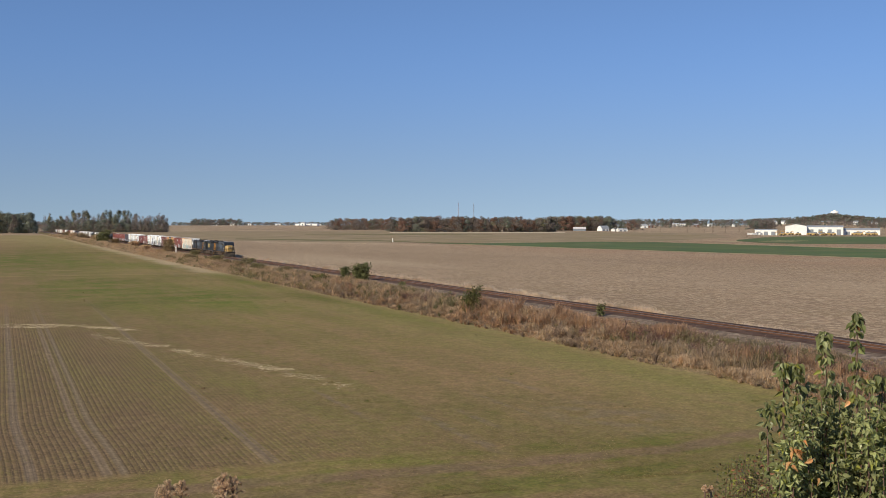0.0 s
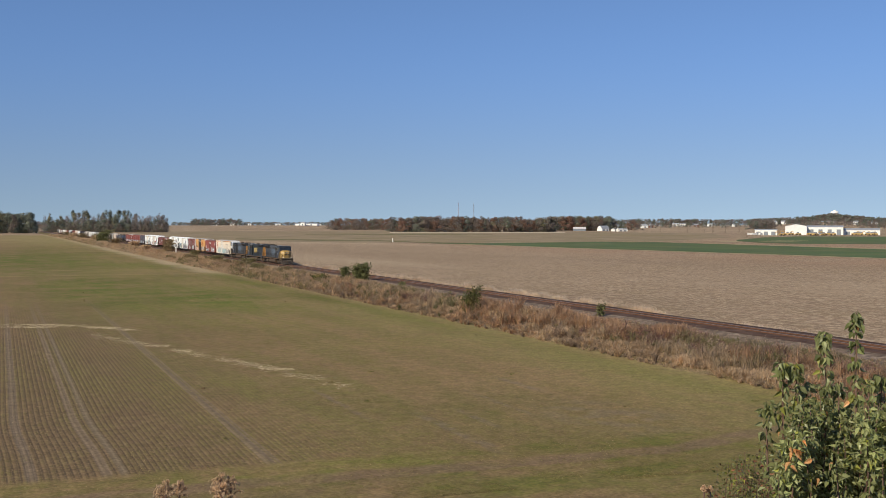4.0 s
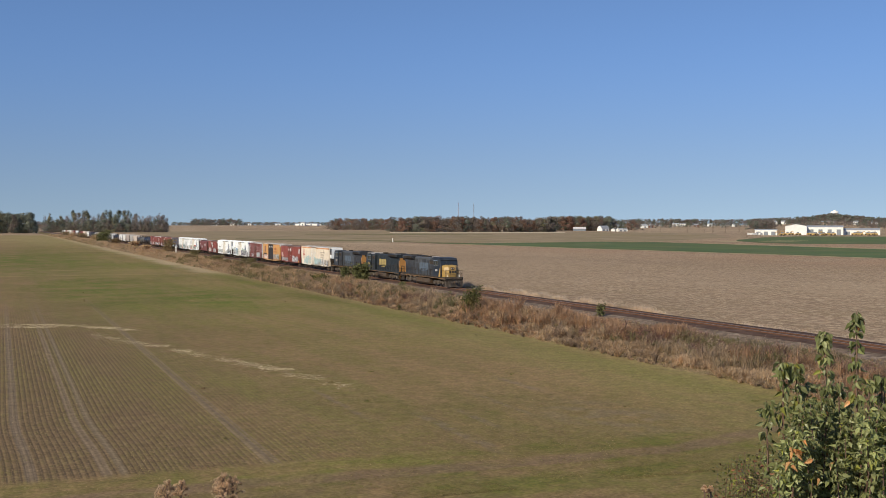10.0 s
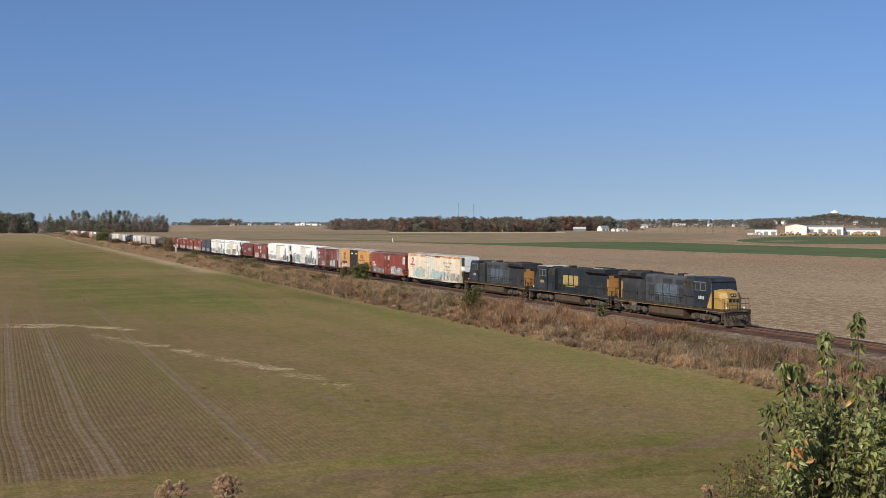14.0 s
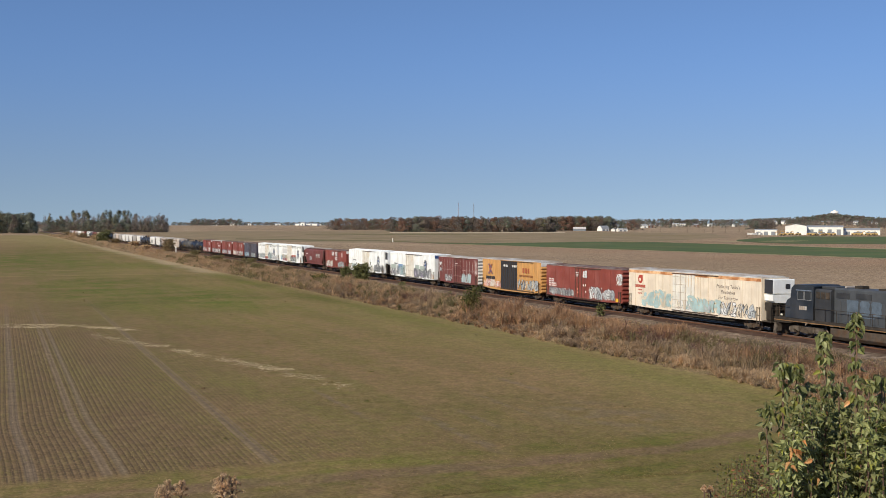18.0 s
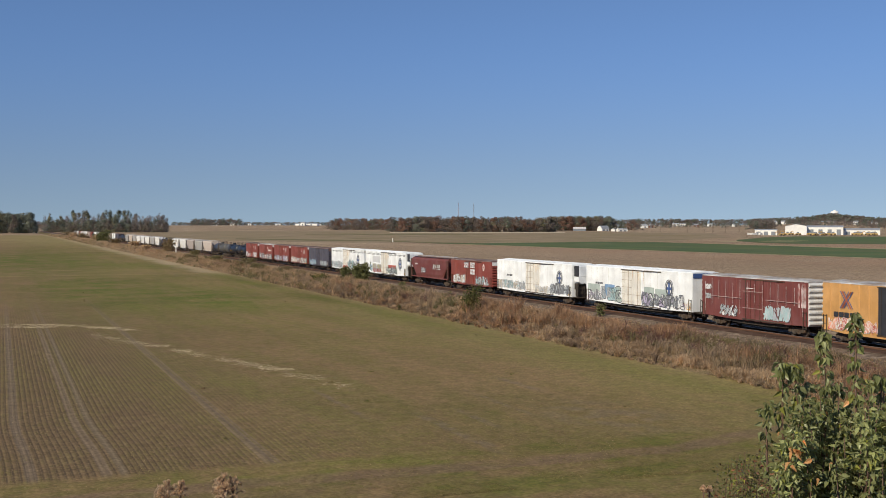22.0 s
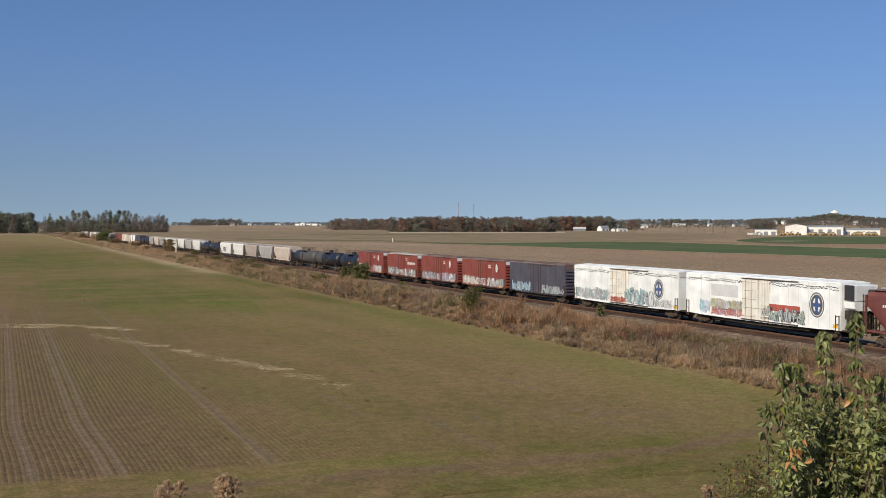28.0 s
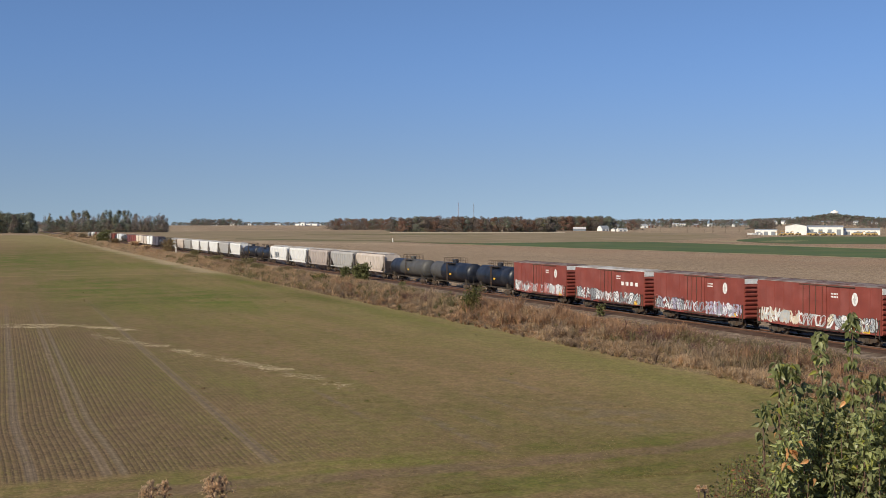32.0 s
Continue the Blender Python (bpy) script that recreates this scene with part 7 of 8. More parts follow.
def shrub(name, label, a, s, w, h, material, n, leaf, seed, pointed=False):
    rng = np.random.default_rng(seed)
    p = on_track(a, s, float(bed_height(a)) - 0.05)
    t = tagged(new(name), label, "shrub" if h < 4.5 else "tree")
    t.location = p
    bm = BM()
    lobes = []
    for k in range(7):
        ang = k * 2.4 + rng.uniform(-0.4, 0.4)
        r = w * 0.5 * rng.uniform(0.25, 0.75)
        top = h * rng.uniform(0.55, 0.9) if k else h * 0.92
        if pointed:
            r *= 1.0 - top / h * 0.75
        e = Vector((math.cos(ang) * r, math.sin(ang) * r, top))
        m1 = Vector((e.x * 0.35, e.y * 0.35, top * 0.5))
        tube(bm, (0.03 * math.cos(ang), 0.03 * math.sin(ang), 0), m1, 0.022 * h, 6, 0.014 * h)
        tube(bm, m1, e, 0.014 * h, 5, 0.005 * h)
        lobes += [e, (m1 + e) / 2, Vector((e.x * 0.9, e.y * 0.9, top * 0.35))]
    part("trunk", bm, M_BARK, t)
    lob = np.array([tuple(v) for v in lobes])
    i = rng.integers(0, len(lob), n)
    spread_r = w * (0.20 if not pointed else 0.13)
    c = lob[i] + rng.normal(0, 1, (n, 3)) * np.array([spread_r, spread_r, h * 0.10])
    if pointed:
        lim = 1.05 - np.clip(c[:, 2] / h, 0, 1) * 0.85
        c[:, :2] *= lim[:, None]
    c = c[(c[:, 2] > 0.08 * h) & (c[:, 2] < h * 1.03)]
    part("crown", quads_mesh("crown", cards(c, leaf, rng), material), None, t)
    return t


shrub("cedar_bush", "dark green rounded bush in the dry verge", 61.0, 197.0, 2.7, 3.6, M_CEDAR, 2600, 0.22, 61)
shrub("cedar_bush", "small dark green upright bush in the dry verge", 60.0, 203.5, 1.7, 2.9, M_CEDAR, 1200, 0.20, 62)
shrub("leafy_shrub", "yellow-green leafy shrub among russet grass", 51.9, 123.4, 2.2, 3.7, M_SHRUB, 3200, 0.12, 63)
shrub("sapling", "small dark green sapling at the ballast edge", 62.6, 111.4, 0.9, 1.5, M_CEDAR, 500, 0.13, 64)
shrub("sapling", "small green sapling in the dry weeds", 61.0, 174.0, 1.0, 1.4, M_CEDAR, 350, 0.16, 65)
shrub("brush", "low olive brush on the bank", 54.0, 200.0, 2.6, 2.0, M_SHRUB, 700, 0.24, 66)
for k, (a, s, w, h) in enumerate(((56, 262, 3.5, 2.0), (55, 276, 3.2, 2.2), (58, 284, 3.8, 2.4), (55.5, 300, 3.0, 1.8), (57, 322, 3.5, 2.2), (54, 352, 3.0, 2.0), (60, 380, 3.2, 2.4), (58, 246, 3.0, 1.6))):
    shrub("brush", "low brownish green brush on the railway bank", a, s, w, h, M_BRUSH if k % 2 else M_OLIVE, 1100, 0.22, 70 + k)
shrub("verge_tree", "small dark tree beside the railway", 60.5, 445.0, 4.4, 5.2, M_BRUSH, 2000, 0.30, 81)
shrub("verge_tree", "dark green tree beside the railway", 60.0, 735.0, 8.5, 7.6, M_CEDAR, 3000, 0.42, 82)
for k, (a, s, w, h) in enumerate(((60, 560, 4, 3.0), (58, 640, 5, 3.4), (61, 820, 6, 4.2), (60, 930, 9, 4.8), (59, 1040, 7, 4.4), (61, 1180, 9, 4.4), (58, 500, 4, 2.2))):
    shrub("brush", "scrubby bush far along the railway", a, s, w, h, M_BRUSH if k % 2 else M_FARW, 900, 0.42, 90 + k)

# ---- straw washed into lines on the wheat field ----
def drift(points, n, width, seed):
    """Short wisps of straw, each lying across the view, strung along a line."""
    rng = np.random.default_rng(seed)
    pts = np.array(points, dtype=float)
    seg = np.linalg.norm(np.diff(pts, axis=0), axis=1)
    cum = np.concatenate([[0], np.cumsum(seg)])
    u = np.sort(rng.uniform(0, cum[-1], n))
    a = np.interp(u, cum, pts[:, 0]) + rng.normal(0, width, n)
    s = np.interp(u, cum, pts[:, 1]) + rng.normal(0, width, n)
    x, y = across_along(a, s)
    m = 16
    l = np.repeat(rng.uniform(0.4, 1.5, n), m)
    dx = rng.normal(0, 0.55, n * m) * l
    X = np.repeat(x, m) + dx
    Y = np.repeat(y, m) + rng.normal(0, 0.5, n * m) - 0.25 * dx
    c = np.stack([X, Y, np.full(n * m, 0.05) + rng.uniform(0, 0.03, n * m)], 1)
    turn = rng.normal(-0.25, 0.25, n * m)
    half = rng.uniform(0.06, 0.26, n * m)
    u = np.stack([np.cos(turn) * half, np.sin(turn) * half, np.zeros(n * m)], 1)
    w = np.stack([-np.sin(turn), np.cos(turn), rng.uniform(0.1, 0.6, n * m)], 1) * rng.uniform(0.005, 0.012, n * m)[:, None]
    return np.stack([c - u - w, c + u - w, c + u * 0.9 + w, c - u * 0.9 + w], 1)


M_DRIFT = mat("washed_straw", (0.42, 0.335, 0.21), 0.9, 0, 0.2, 0.5, 8.0, 0.0, island=0.3)
tagged(new("straw_drift", quads_mesh("straw_drift", np.concatenate([
    drift([(-8, 137), (0, 132), (5, 130), (9, 126), (13, 120)], 70, 0.3, 1), drift([(0, 129), (4, 127.5), (6, 127)], 18, 0.4, 2),
    drift([(8.5, 117), (10.5, 110), (13, 104), (15, 97), (17, 91), (19, 84), (20.5, 78), (22, 72)], 62, 0.18, 3)]), M_DRIFT)),
    "pale washed straw lying in lines on the field", "straw", kind="stuff")
M_CLOD = mat("green_tuft", (0.125, 0.125, 0.04), 0.9, 0, 0.2, 2, 9, 0, (0.15, 0.10, 0.06), 0.4, 0.3, island=0.4)
M_SEEDLING = mat("wheat_seedlings", (0.215, 0.20, 0.065), 0.85, 0, 0.25, 0.12, 3.0, 0, (0.27, 0.205, 0.095), 0.5, 0.25, island=0.4, trans=0.5)
M_FLECK = mat("straw_flecks", (0.31, 0.23, 0.13), 0.9, 0, 0.2, 1.0, 8.0, 0, (0.26, 0.18, 0.10), 0.5, 0.5, island=0.4)


def scatter(name, label, category, count, nb, s0, s1, a0, a1, h0, h1, w, lean, rows, material, seed, thr, spread_s=1.6, gap=0.06):
    """Small plants or bits of straw over the near field, thinning out with distance; with rows, in the drill lines."""
    rng = np.random.default_rng(seed)
    s = s0 + (s1 - s0) * rng.random(count) ** spread_s
    a = rng.uniform(a0, a1, count)
    keep = patchy(a, s, 0.11, seed * 1.3) + 0.5 * patchy(a, s, 0.6, seed * 2.1) > thr
    a, s = a[keep], s[keep]
    n = len(a)
    if rows:
        a = np.where(s > 51.0, np.round(a / 0.30) * 0.30 + 0.075 + rng.normal(0, 0.03, n), a)
    A, S = np.repeat(a, nb) + rng.normal(0, gap, n * nb), np.repeat(s, nb) + rng.normal(0, gap, n * nb)
    x, y = across_along(A, S)
    q = blades(x, y, np.full(n * nb, 0.03), rng.uniform(h0, h1, n * nb), w * rng.uniform(0.6, 1.4, n * nb) * (1 + S / 150.0), lean, rng)
    return tagged(new(name, quads_mesh(name, q, material)), label, category, kind="stuff")


scatter("grass_tufts", "scattered weed tufts in the wheat field", "grass", 45, 9, 55, 190, -10, 46, 0.05, 0.13, 0.05, 1.2, False, M_CLOD, 5, -0.1, 1.3, 0.10)
scatter("wheat_seedlings", "thin young wheat plants in the drill rows", "wheat", 52000, 2, 42, 130, -7, 47, 0.02, 0.055, 0.016, 1.6, True, M_SEEDLING, 6, -0.10, 2.3)
scatter("straw_flecks", "bits of old straw strewn on the field", "straw", 15000, 1, 46, 190, -7, 47, 0.015, 0.045, 0.03, 2.6, False, M_FLECK, 7, 0.0)

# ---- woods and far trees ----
# distance haze is put into these colours: paler, greyer and bluer than the foliage
M_WOODS = [mat("hazed_dark_green", (0.20, 0.215, 0.165), 0.9, 0, 0.2, 0.1, 1.0, 0, island=0.12, trans=0.48), mat("hazed_olive", (0.255, 0.238, 0.158), 0.9, 0, 0.2, 0.1, 1.0, 0, island=0.12, trans=0.48),
           mat("hazed_rust", (0.275, 0.168, 0.122), 0.9, 0, 0.2, 0.1, 1.0, 0, island=0.12, trans=0.48), mat("hazed_brown", (0.235, 0.195, 0.163), 0.9, 0, 0.2, 0.1, 1.0, 0, island=0.12, trans=0.48),
           mat("hazed_bare_twigs", (0.31, 0.27, 0.25), 0.9, 0, 0.2, 0.1, 1.0, 0, island=0.15, trans=0.48)]


def shell_cards(c, n, size, rng, jitter=0.4, aspect=1.4):
    """Leaf clumps that face outwards from the crown, so that each crown has a lit and a shaded side."""
    n = n + rng.normal(0, jitter, n.shape)
    n /= np.linalg.norm(n, axis=1)[:, None] + 1e-9
    a = np.cross(n, rng.normal(size=n.shape))
    a /= np.linalg.norm(a, axis=1)[:, None] + 1e-9
    b = np.cross(n, a)
    s = (size * rng.uniform(0.6, 1.3, len(c)))[:, None]
    u, w = a * s * aspect * 0.5, b * s * 0.5
    return np.stack([c - u, c - w + u * 0.15, c + u, c + w - u * 0.15], axis=1)


def woods(name, label, trees, seed, cards_each=90, leaf=0.055):
    """trees: x, y, height, width, tone. Trunks and clumped crowns with gaps, joined."""
    rng = np.random.default_rng(seed)
    Q, I = [], []
    for x, y, h, w, tone in trees:
        z = ground_height(x, y)
        nl = 9 if tone != 4 else 6
        base = 0.05 if tone != 4 else 0.30
        lob = np.stack([rng.normal(0, w * 0.24, nl), rng.normal(0, w * 0.24, nl), h * rng.uniform(base, 0.9, nl)], 1)
        lob[:, :2] *= (1.15 - 0.75 * (lob[:, 2:3] / h) ** 2)
        lob[0] = (0, 0, h * 0.86)
        n = cards_each if tone != 4 else cards_each // 2
        i = rng.integers(0, nl, n)
        if tone == 4:
            c = lob[i] + rng.normal(0, 1, (n, 3)) * np.array([w * 0.15, w * 0.15, h * 0.075])
            c[:, 2] = np.clip(c[:, 2], 0.4, h)
            Q.append(cards(c + (x, y, z), h * leaf * 0.55, rng, 1.8, 2.6))
        else:
            d = rng.normal(size=(n, 3))
            d /= np.linalg.norm(d, axis=1)[:, None]
            c = lob[i] + d * rng.uniform(0.75, 1.08, n)[:, None] * np.array([w * 0.23, w * 0.23, h * 0.11])
            c[:, 2] = np.clip(c[:, 2], 0.4, h)
            Q.append(shell_cards(c + (x, y, z), d + 0.5 * (lob[i] - (0, 0, h * 0.45)) / (w * 0.4), h * leaf, rng))
        I.append(np.full(n, tone))
        tr = blades(np.full(3, x), np.full(3, y), np.full(3, z), np.full(3, h * 0.75), np.full(3, 0.018 * h + 0.15), 0.1, rng)
        Q.append(tr)
        I.append(np.full(3, 3))
    return tagged(new(name, quads_mesh(name, np.concatenate(Q), M_WOODS, np.concatenate(I))), label, "trees", kind="stuff")


def row_of(x0, x1, d0, d1, n, h0, h1, wf, tones, seed, top=None):
    """Trees between two bearings (tangents) at distances d0 to d1."""
    rng = np.random.default_rng(seed)
    out = []
    for k in range(n):
        u = x0 + (x1 - x0) * (k + rng.uniform(-0.8, 0.8)) / n
        d = rng.uniform(d0, d1)
        h = rng.uniform(h0, h1) * (top(u) if top else 1.0)
        out.append((u * d, d, h, h * wf * rng.uniform(0.8, 1.3), int(rng.choice(tones))))
    return out


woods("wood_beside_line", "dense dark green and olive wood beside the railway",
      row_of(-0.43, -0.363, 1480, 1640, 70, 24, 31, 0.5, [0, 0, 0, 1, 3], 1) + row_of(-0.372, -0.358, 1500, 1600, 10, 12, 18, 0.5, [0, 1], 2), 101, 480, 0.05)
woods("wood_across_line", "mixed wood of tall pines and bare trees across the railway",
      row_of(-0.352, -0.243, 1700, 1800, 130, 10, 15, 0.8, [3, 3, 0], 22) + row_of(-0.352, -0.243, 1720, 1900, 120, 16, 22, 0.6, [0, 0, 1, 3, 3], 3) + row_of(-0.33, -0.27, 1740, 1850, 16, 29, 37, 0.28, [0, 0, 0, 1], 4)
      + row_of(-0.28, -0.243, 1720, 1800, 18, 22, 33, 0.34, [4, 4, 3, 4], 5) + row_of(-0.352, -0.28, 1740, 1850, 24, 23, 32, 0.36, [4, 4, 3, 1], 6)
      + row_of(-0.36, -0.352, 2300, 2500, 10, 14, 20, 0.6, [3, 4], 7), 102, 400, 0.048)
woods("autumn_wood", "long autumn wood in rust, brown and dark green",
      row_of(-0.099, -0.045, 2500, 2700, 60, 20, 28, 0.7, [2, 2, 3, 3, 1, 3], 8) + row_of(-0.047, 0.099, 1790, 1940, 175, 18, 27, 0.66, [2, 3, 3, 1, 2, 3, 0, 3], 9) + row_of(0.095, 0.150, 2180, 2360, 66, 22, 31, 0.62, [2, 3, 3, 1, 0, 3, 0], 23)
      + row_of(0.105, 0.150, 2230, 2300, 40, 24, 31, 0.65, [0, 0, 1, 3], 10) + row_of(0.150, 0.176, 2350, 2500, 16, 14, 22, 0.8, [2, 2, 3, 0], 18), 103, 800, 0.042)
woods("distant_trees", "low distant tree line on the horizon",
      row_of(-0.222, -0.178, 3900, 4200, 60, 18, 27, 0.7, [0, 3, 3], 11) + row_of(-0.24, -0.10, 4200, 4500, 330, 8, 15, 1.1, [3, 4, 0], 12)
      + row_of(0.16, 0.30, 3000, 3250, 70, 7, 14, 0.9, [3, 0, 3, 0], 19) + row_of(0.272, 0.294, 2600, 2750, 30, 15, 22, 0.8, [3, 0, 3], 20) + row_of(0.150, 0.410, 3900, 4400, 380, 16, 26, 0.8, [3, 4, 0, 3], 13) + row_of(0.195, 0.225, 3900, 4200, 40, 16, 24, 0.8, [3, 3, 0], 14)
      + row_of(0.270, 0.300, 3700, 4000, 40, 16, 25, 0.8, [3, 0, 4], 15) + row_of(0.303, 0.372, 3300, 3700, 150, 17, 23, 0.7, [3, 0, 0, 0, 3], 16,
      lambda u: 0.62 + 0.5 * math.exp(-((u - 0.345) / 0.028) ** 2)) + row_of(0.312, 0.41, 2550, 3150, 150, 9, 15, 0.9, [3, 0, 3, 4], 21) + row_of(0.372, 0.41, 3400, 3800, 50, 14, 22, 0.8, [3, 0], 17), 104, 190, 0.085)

# ---- far buildings ----
M_WALLW = mat("white_metal_siding", (0.78, 0.76, 0.70), 0.5, 0, 0.08, 0.2, 3.0, 0.02)
M_ROOFS = mat("grey_metal_roof", (0.36, 0.37, 0.38), 0.5, 0.2, 0.12, 0.2, 3.0, 0.02)
M_DOORG = mat("grey_door", (0.20, 0.22, 0.24), 0.6, 0, 0.1, 0.5, 5.0, 0)
M_BRICKR = mat("red_brown_wall", (0.20, 0.09, 0.06), 0.8, 0, 0.15, 0.5, 5.0, 0)


def gabled(name, label, x, y, w, d, eave, ridge, rz, wall=None, roof=None, doors=0, gambrel=False):
    """Gabled building: walls, two roof slopes with overhang, big doors and small windows. The ridge runs with the width."""
    t = tagged(new(name), label, "building")
    t.matrix_world = pose(x, y, ground_height(x, y), 0, 0, rz)
    hw, hd = w / 2, d / 2
    bm = BM()
    if gambrel:
        prof = [(-hd, 0), (hd, 0), (hd, eave), (hd * 0.6, eave + (ridge - eave) * 0.65), (0, ridge), (-hd * 0.6, eave + (ridge - eave) * 0.65), (-hd, eave)]
    else:
        prof = [(-hd, 0), (hd, 0), (hd, eave), (0, ridge), (-hd, eave)]
    prism(bm, prof, -hw, hw, 0)
    part("wall", bm, wall or M_WALLW, t)
    ups = prof[2:]
    for a, c in zip(ups, ups[1:]):
        bm = BM()
        v = Vector((c[0] - a[0], c[1] - a[1]))
        nrm = Vector((v.y, -v.x)).normalized() * 0.25
        if nrm.y < 0:
            nrm = -nrm
        prism(bm, [(a[0], a[1] + 0.02), (c[0], c[1] + 0.02), (c[0] + nrm.x, c[1] + nrm.y), (a[0] + nrm.x, a[1] + nrm.y)], -hw - 0.4, hw + 0.4, 0)
        part("roof_slope", bm, roof or M_ROOFS, t)
    for k in range(doors):
        u = -hw + (k + 0.5) * w / doors
        bm = BM()
        box(bm, u - min(2.2, w / doors * 0.3), u + min(2.2, w / doors * 0.3), -hd - 0.12, -hd - 0.02, 0, eave * 0.72)
        part("door", bm, M_DOORG, t)
    return t


gabled("depot_hall", "large white metal hall with a gabled front", 403.3, 1291, 44, 23, 10.0, 12.2, 72, doors=0)
gabled("depot_wing", "long white metal workshop wing with open bays", 436.5, 1292, 39, 22, 8.6, 10.4, -18, doors=4)
gabled("depot_shed", "low white storage shed with a grey roof", 475.0, 1286, 41, 14, 5.2, 7.4, -18, doors=3)
gabled("small_shop", "low white shop building beside the yard", 353, 1236, 23.5, 12, 5.6, 6.6, -16, doors=3)
gabled("machine_shed", "long farm shed with a pale grey roof", 257, 2130, 23, 13, 4.2, 7.4, 0, M_DOORG, mat("pale_shed_roof", (0.60, 0.57, 0.55), 0.6, 0, 0.1, 0.3, 4, 0), 3)
gabled("gambrel_barn", "white gambrel barn with a grey roof", 299, 2110, 18, 13, 4.5, 10.0, 35, gambrel=True, doors=2)
gabled("farm_house", "white gabled farmhouse among trees", 312, 1995, 10, 8, 3.6, 5.8, 20, doors=1)
gabled("farm_house", "small white gabled farm outbuilding", 303, 2010, 8, 7, 3.4, 5.4, 70, doors=1)
gabled("farm_house", "white gabled outbuilding with a low roof", 321, 2000, 9, 8, 3.2, 5.0, 10, doors=1)
far_b = random.Random(4)
for u, d, w, dp, e, rg in ((-0.201, 4000, 18, 12, 7, 11), (-0.186, 4000, 14, 12, 6, 10), (-0.179, 4050, 22, 14, 7, 11), (-0.171, 4100, 12, 10, 5, 8), (-0.146, 4100, 18, 12, 5, 8),
                           (-0.126, 3900, 34, 16, 5, 8), (-0.116, 3900, 44, 16, 6, 8), (-0.110, 3950, 16, 14, 4, 6), (-0.1235, 3880, 14, 14, 9, 13), (-0.100, 3300, 10, 9, 4, 6),
                           (0.178, 3000, 16, 12, 6, 10), (0.184, 3050, 12, 10, 6, 9), (0.206, 3500, 20, 12, 6, 10), (0.212, 3500, 16, 12, 6, 9), (0.224, 3400, 14, 10, 5, 8), (0.236, 3400, 14, 10, 6, 9),
                           (0.258, 3300, 14, 10, 5, 8), (0.293, 3600, 16, 12, 8, 12), (0.302, 3600, 20, 12, 8, 12), (0.285, 3500, 14, 10, 6, 9), (0.365, 3000, 12, 10, 7, 10), (0.381, 3200, 20, 12, 5, 8), (0.155, 2700, 12, 9, 5, 8)):
    gabled("distant_house", far_b.choice(["white gabled house far across the fields", "pale distant house with a grey roof"]), u * d, d, w, dp, e, rg, far_b.uniform(-25, 25),
           M_WALLW if u < 0 or far_b.random() < 0.8 else M_BRICKR, M_ROOFS, 1)


def digger(x, y, rz, kind):
    """Yellow yard machine: chassis, cab, wheels or tracks, boom."""
    t = tagged(new("yard_machine"), "yellow earth-moving machine parked in the yard" if kind else "yellow wheeled loader parked in the yard", "machine", "machines in the yard")
    t.matrix_world = pose(x, y, 0.05, 0, 0, rz)
    my = mat("dusty_machine_yellow", (0.46, 0.30, 0.10), 0.6, 0, 0.2, 0.5, 5.0, 0)
    bm = BM()
    prism(bm, [(-3.0, 0.9), (2.6, 0.9), (2.6, 1.9), (0.8, 2.2), (-2.6, 2.4), (-3.0, 1.8)], -1.2, 1.2, 1)
    part("chassis", bm, my, t, "", 0.06)
    bm = BM()
    prism(bm, [(-0.6, 2.2), (1.0, 2.2), (0.8, 3.7), (-0.5, 3.7)], -0.9, 0.9, 1)
    part("cab", bm, M_DOORG, t)
    bm = BM()
    if kind:
        prism(bm, [(1.2, 1.6), (2.0, 1.6), (4.6, 4.8), (7.2, 3.0), (7.0, 2.4), (4.6, 4.1)], -0.25, 0.25, 1)
    else:
        prism(bm, [(1.6, 1.7), (2.2, 1.9), (4.4, 1.0), (5.2, 0.3), (4.6, 0.3), (4.2, 0.8)], -1.1, 1.1, 1)
    part("boom", bm, my, t)
    for a in (-1.9, 1.7):
        for yy in (-1.25, 1.25):
            bm = BM()
            lathe(bm, [(-0.3, 0.5), (-0.3, 0.8), (0.3, 0.8), (0.3, 0.5)], 14, "y", (a, yy, 0.8))
            part("wheel", bm, M_BLACK, t)


ym = random.Random(9)
for k in range(34):
    u = ym.choice([ym.uniform(0.324, 0.346), ym.uniform(0.362, 0.386), ym.uniform(0.298, 0.316)])
    d = ym.uniform(1190, 1262)
    digger(u * d, d, ym.uniform(0, 360), ym.random() < 0.45)
for k, (u, d) in enumerate(((0.2720, 1225), (0.2755, 1228), (0.281, 1224))):
    t = tagged(new("parked_van"), "white van parked at the edge of the yard", "van", "vans by the yard")
    t.matrix_world = pose(u * d, d, 0.05, 0, 0, 10 + 20 * k)
    bm = BM()
    prism(bm, [(-3.2, 0.5), (3.2, 0.5), (3.2, 1.5), (2.4, 1.7), (1.8, 2.6), (-3.2, 2.7)], -1.05, 1.05, 1)
    part("body", bm, M_WALLW, t, "", 0.08)
    for a in (-2.0, 2.1):
        for yy in (-1.0, 1.0):
            bm = BM()
            lathe(bm, [(-0.12, 0.2), (-0.12, 0.38), (0.12, 0.38), (0.12, 0.2)], 12, "y", (a, yy, 0.38))
            part("wheel", bm, M_BLACK, t)

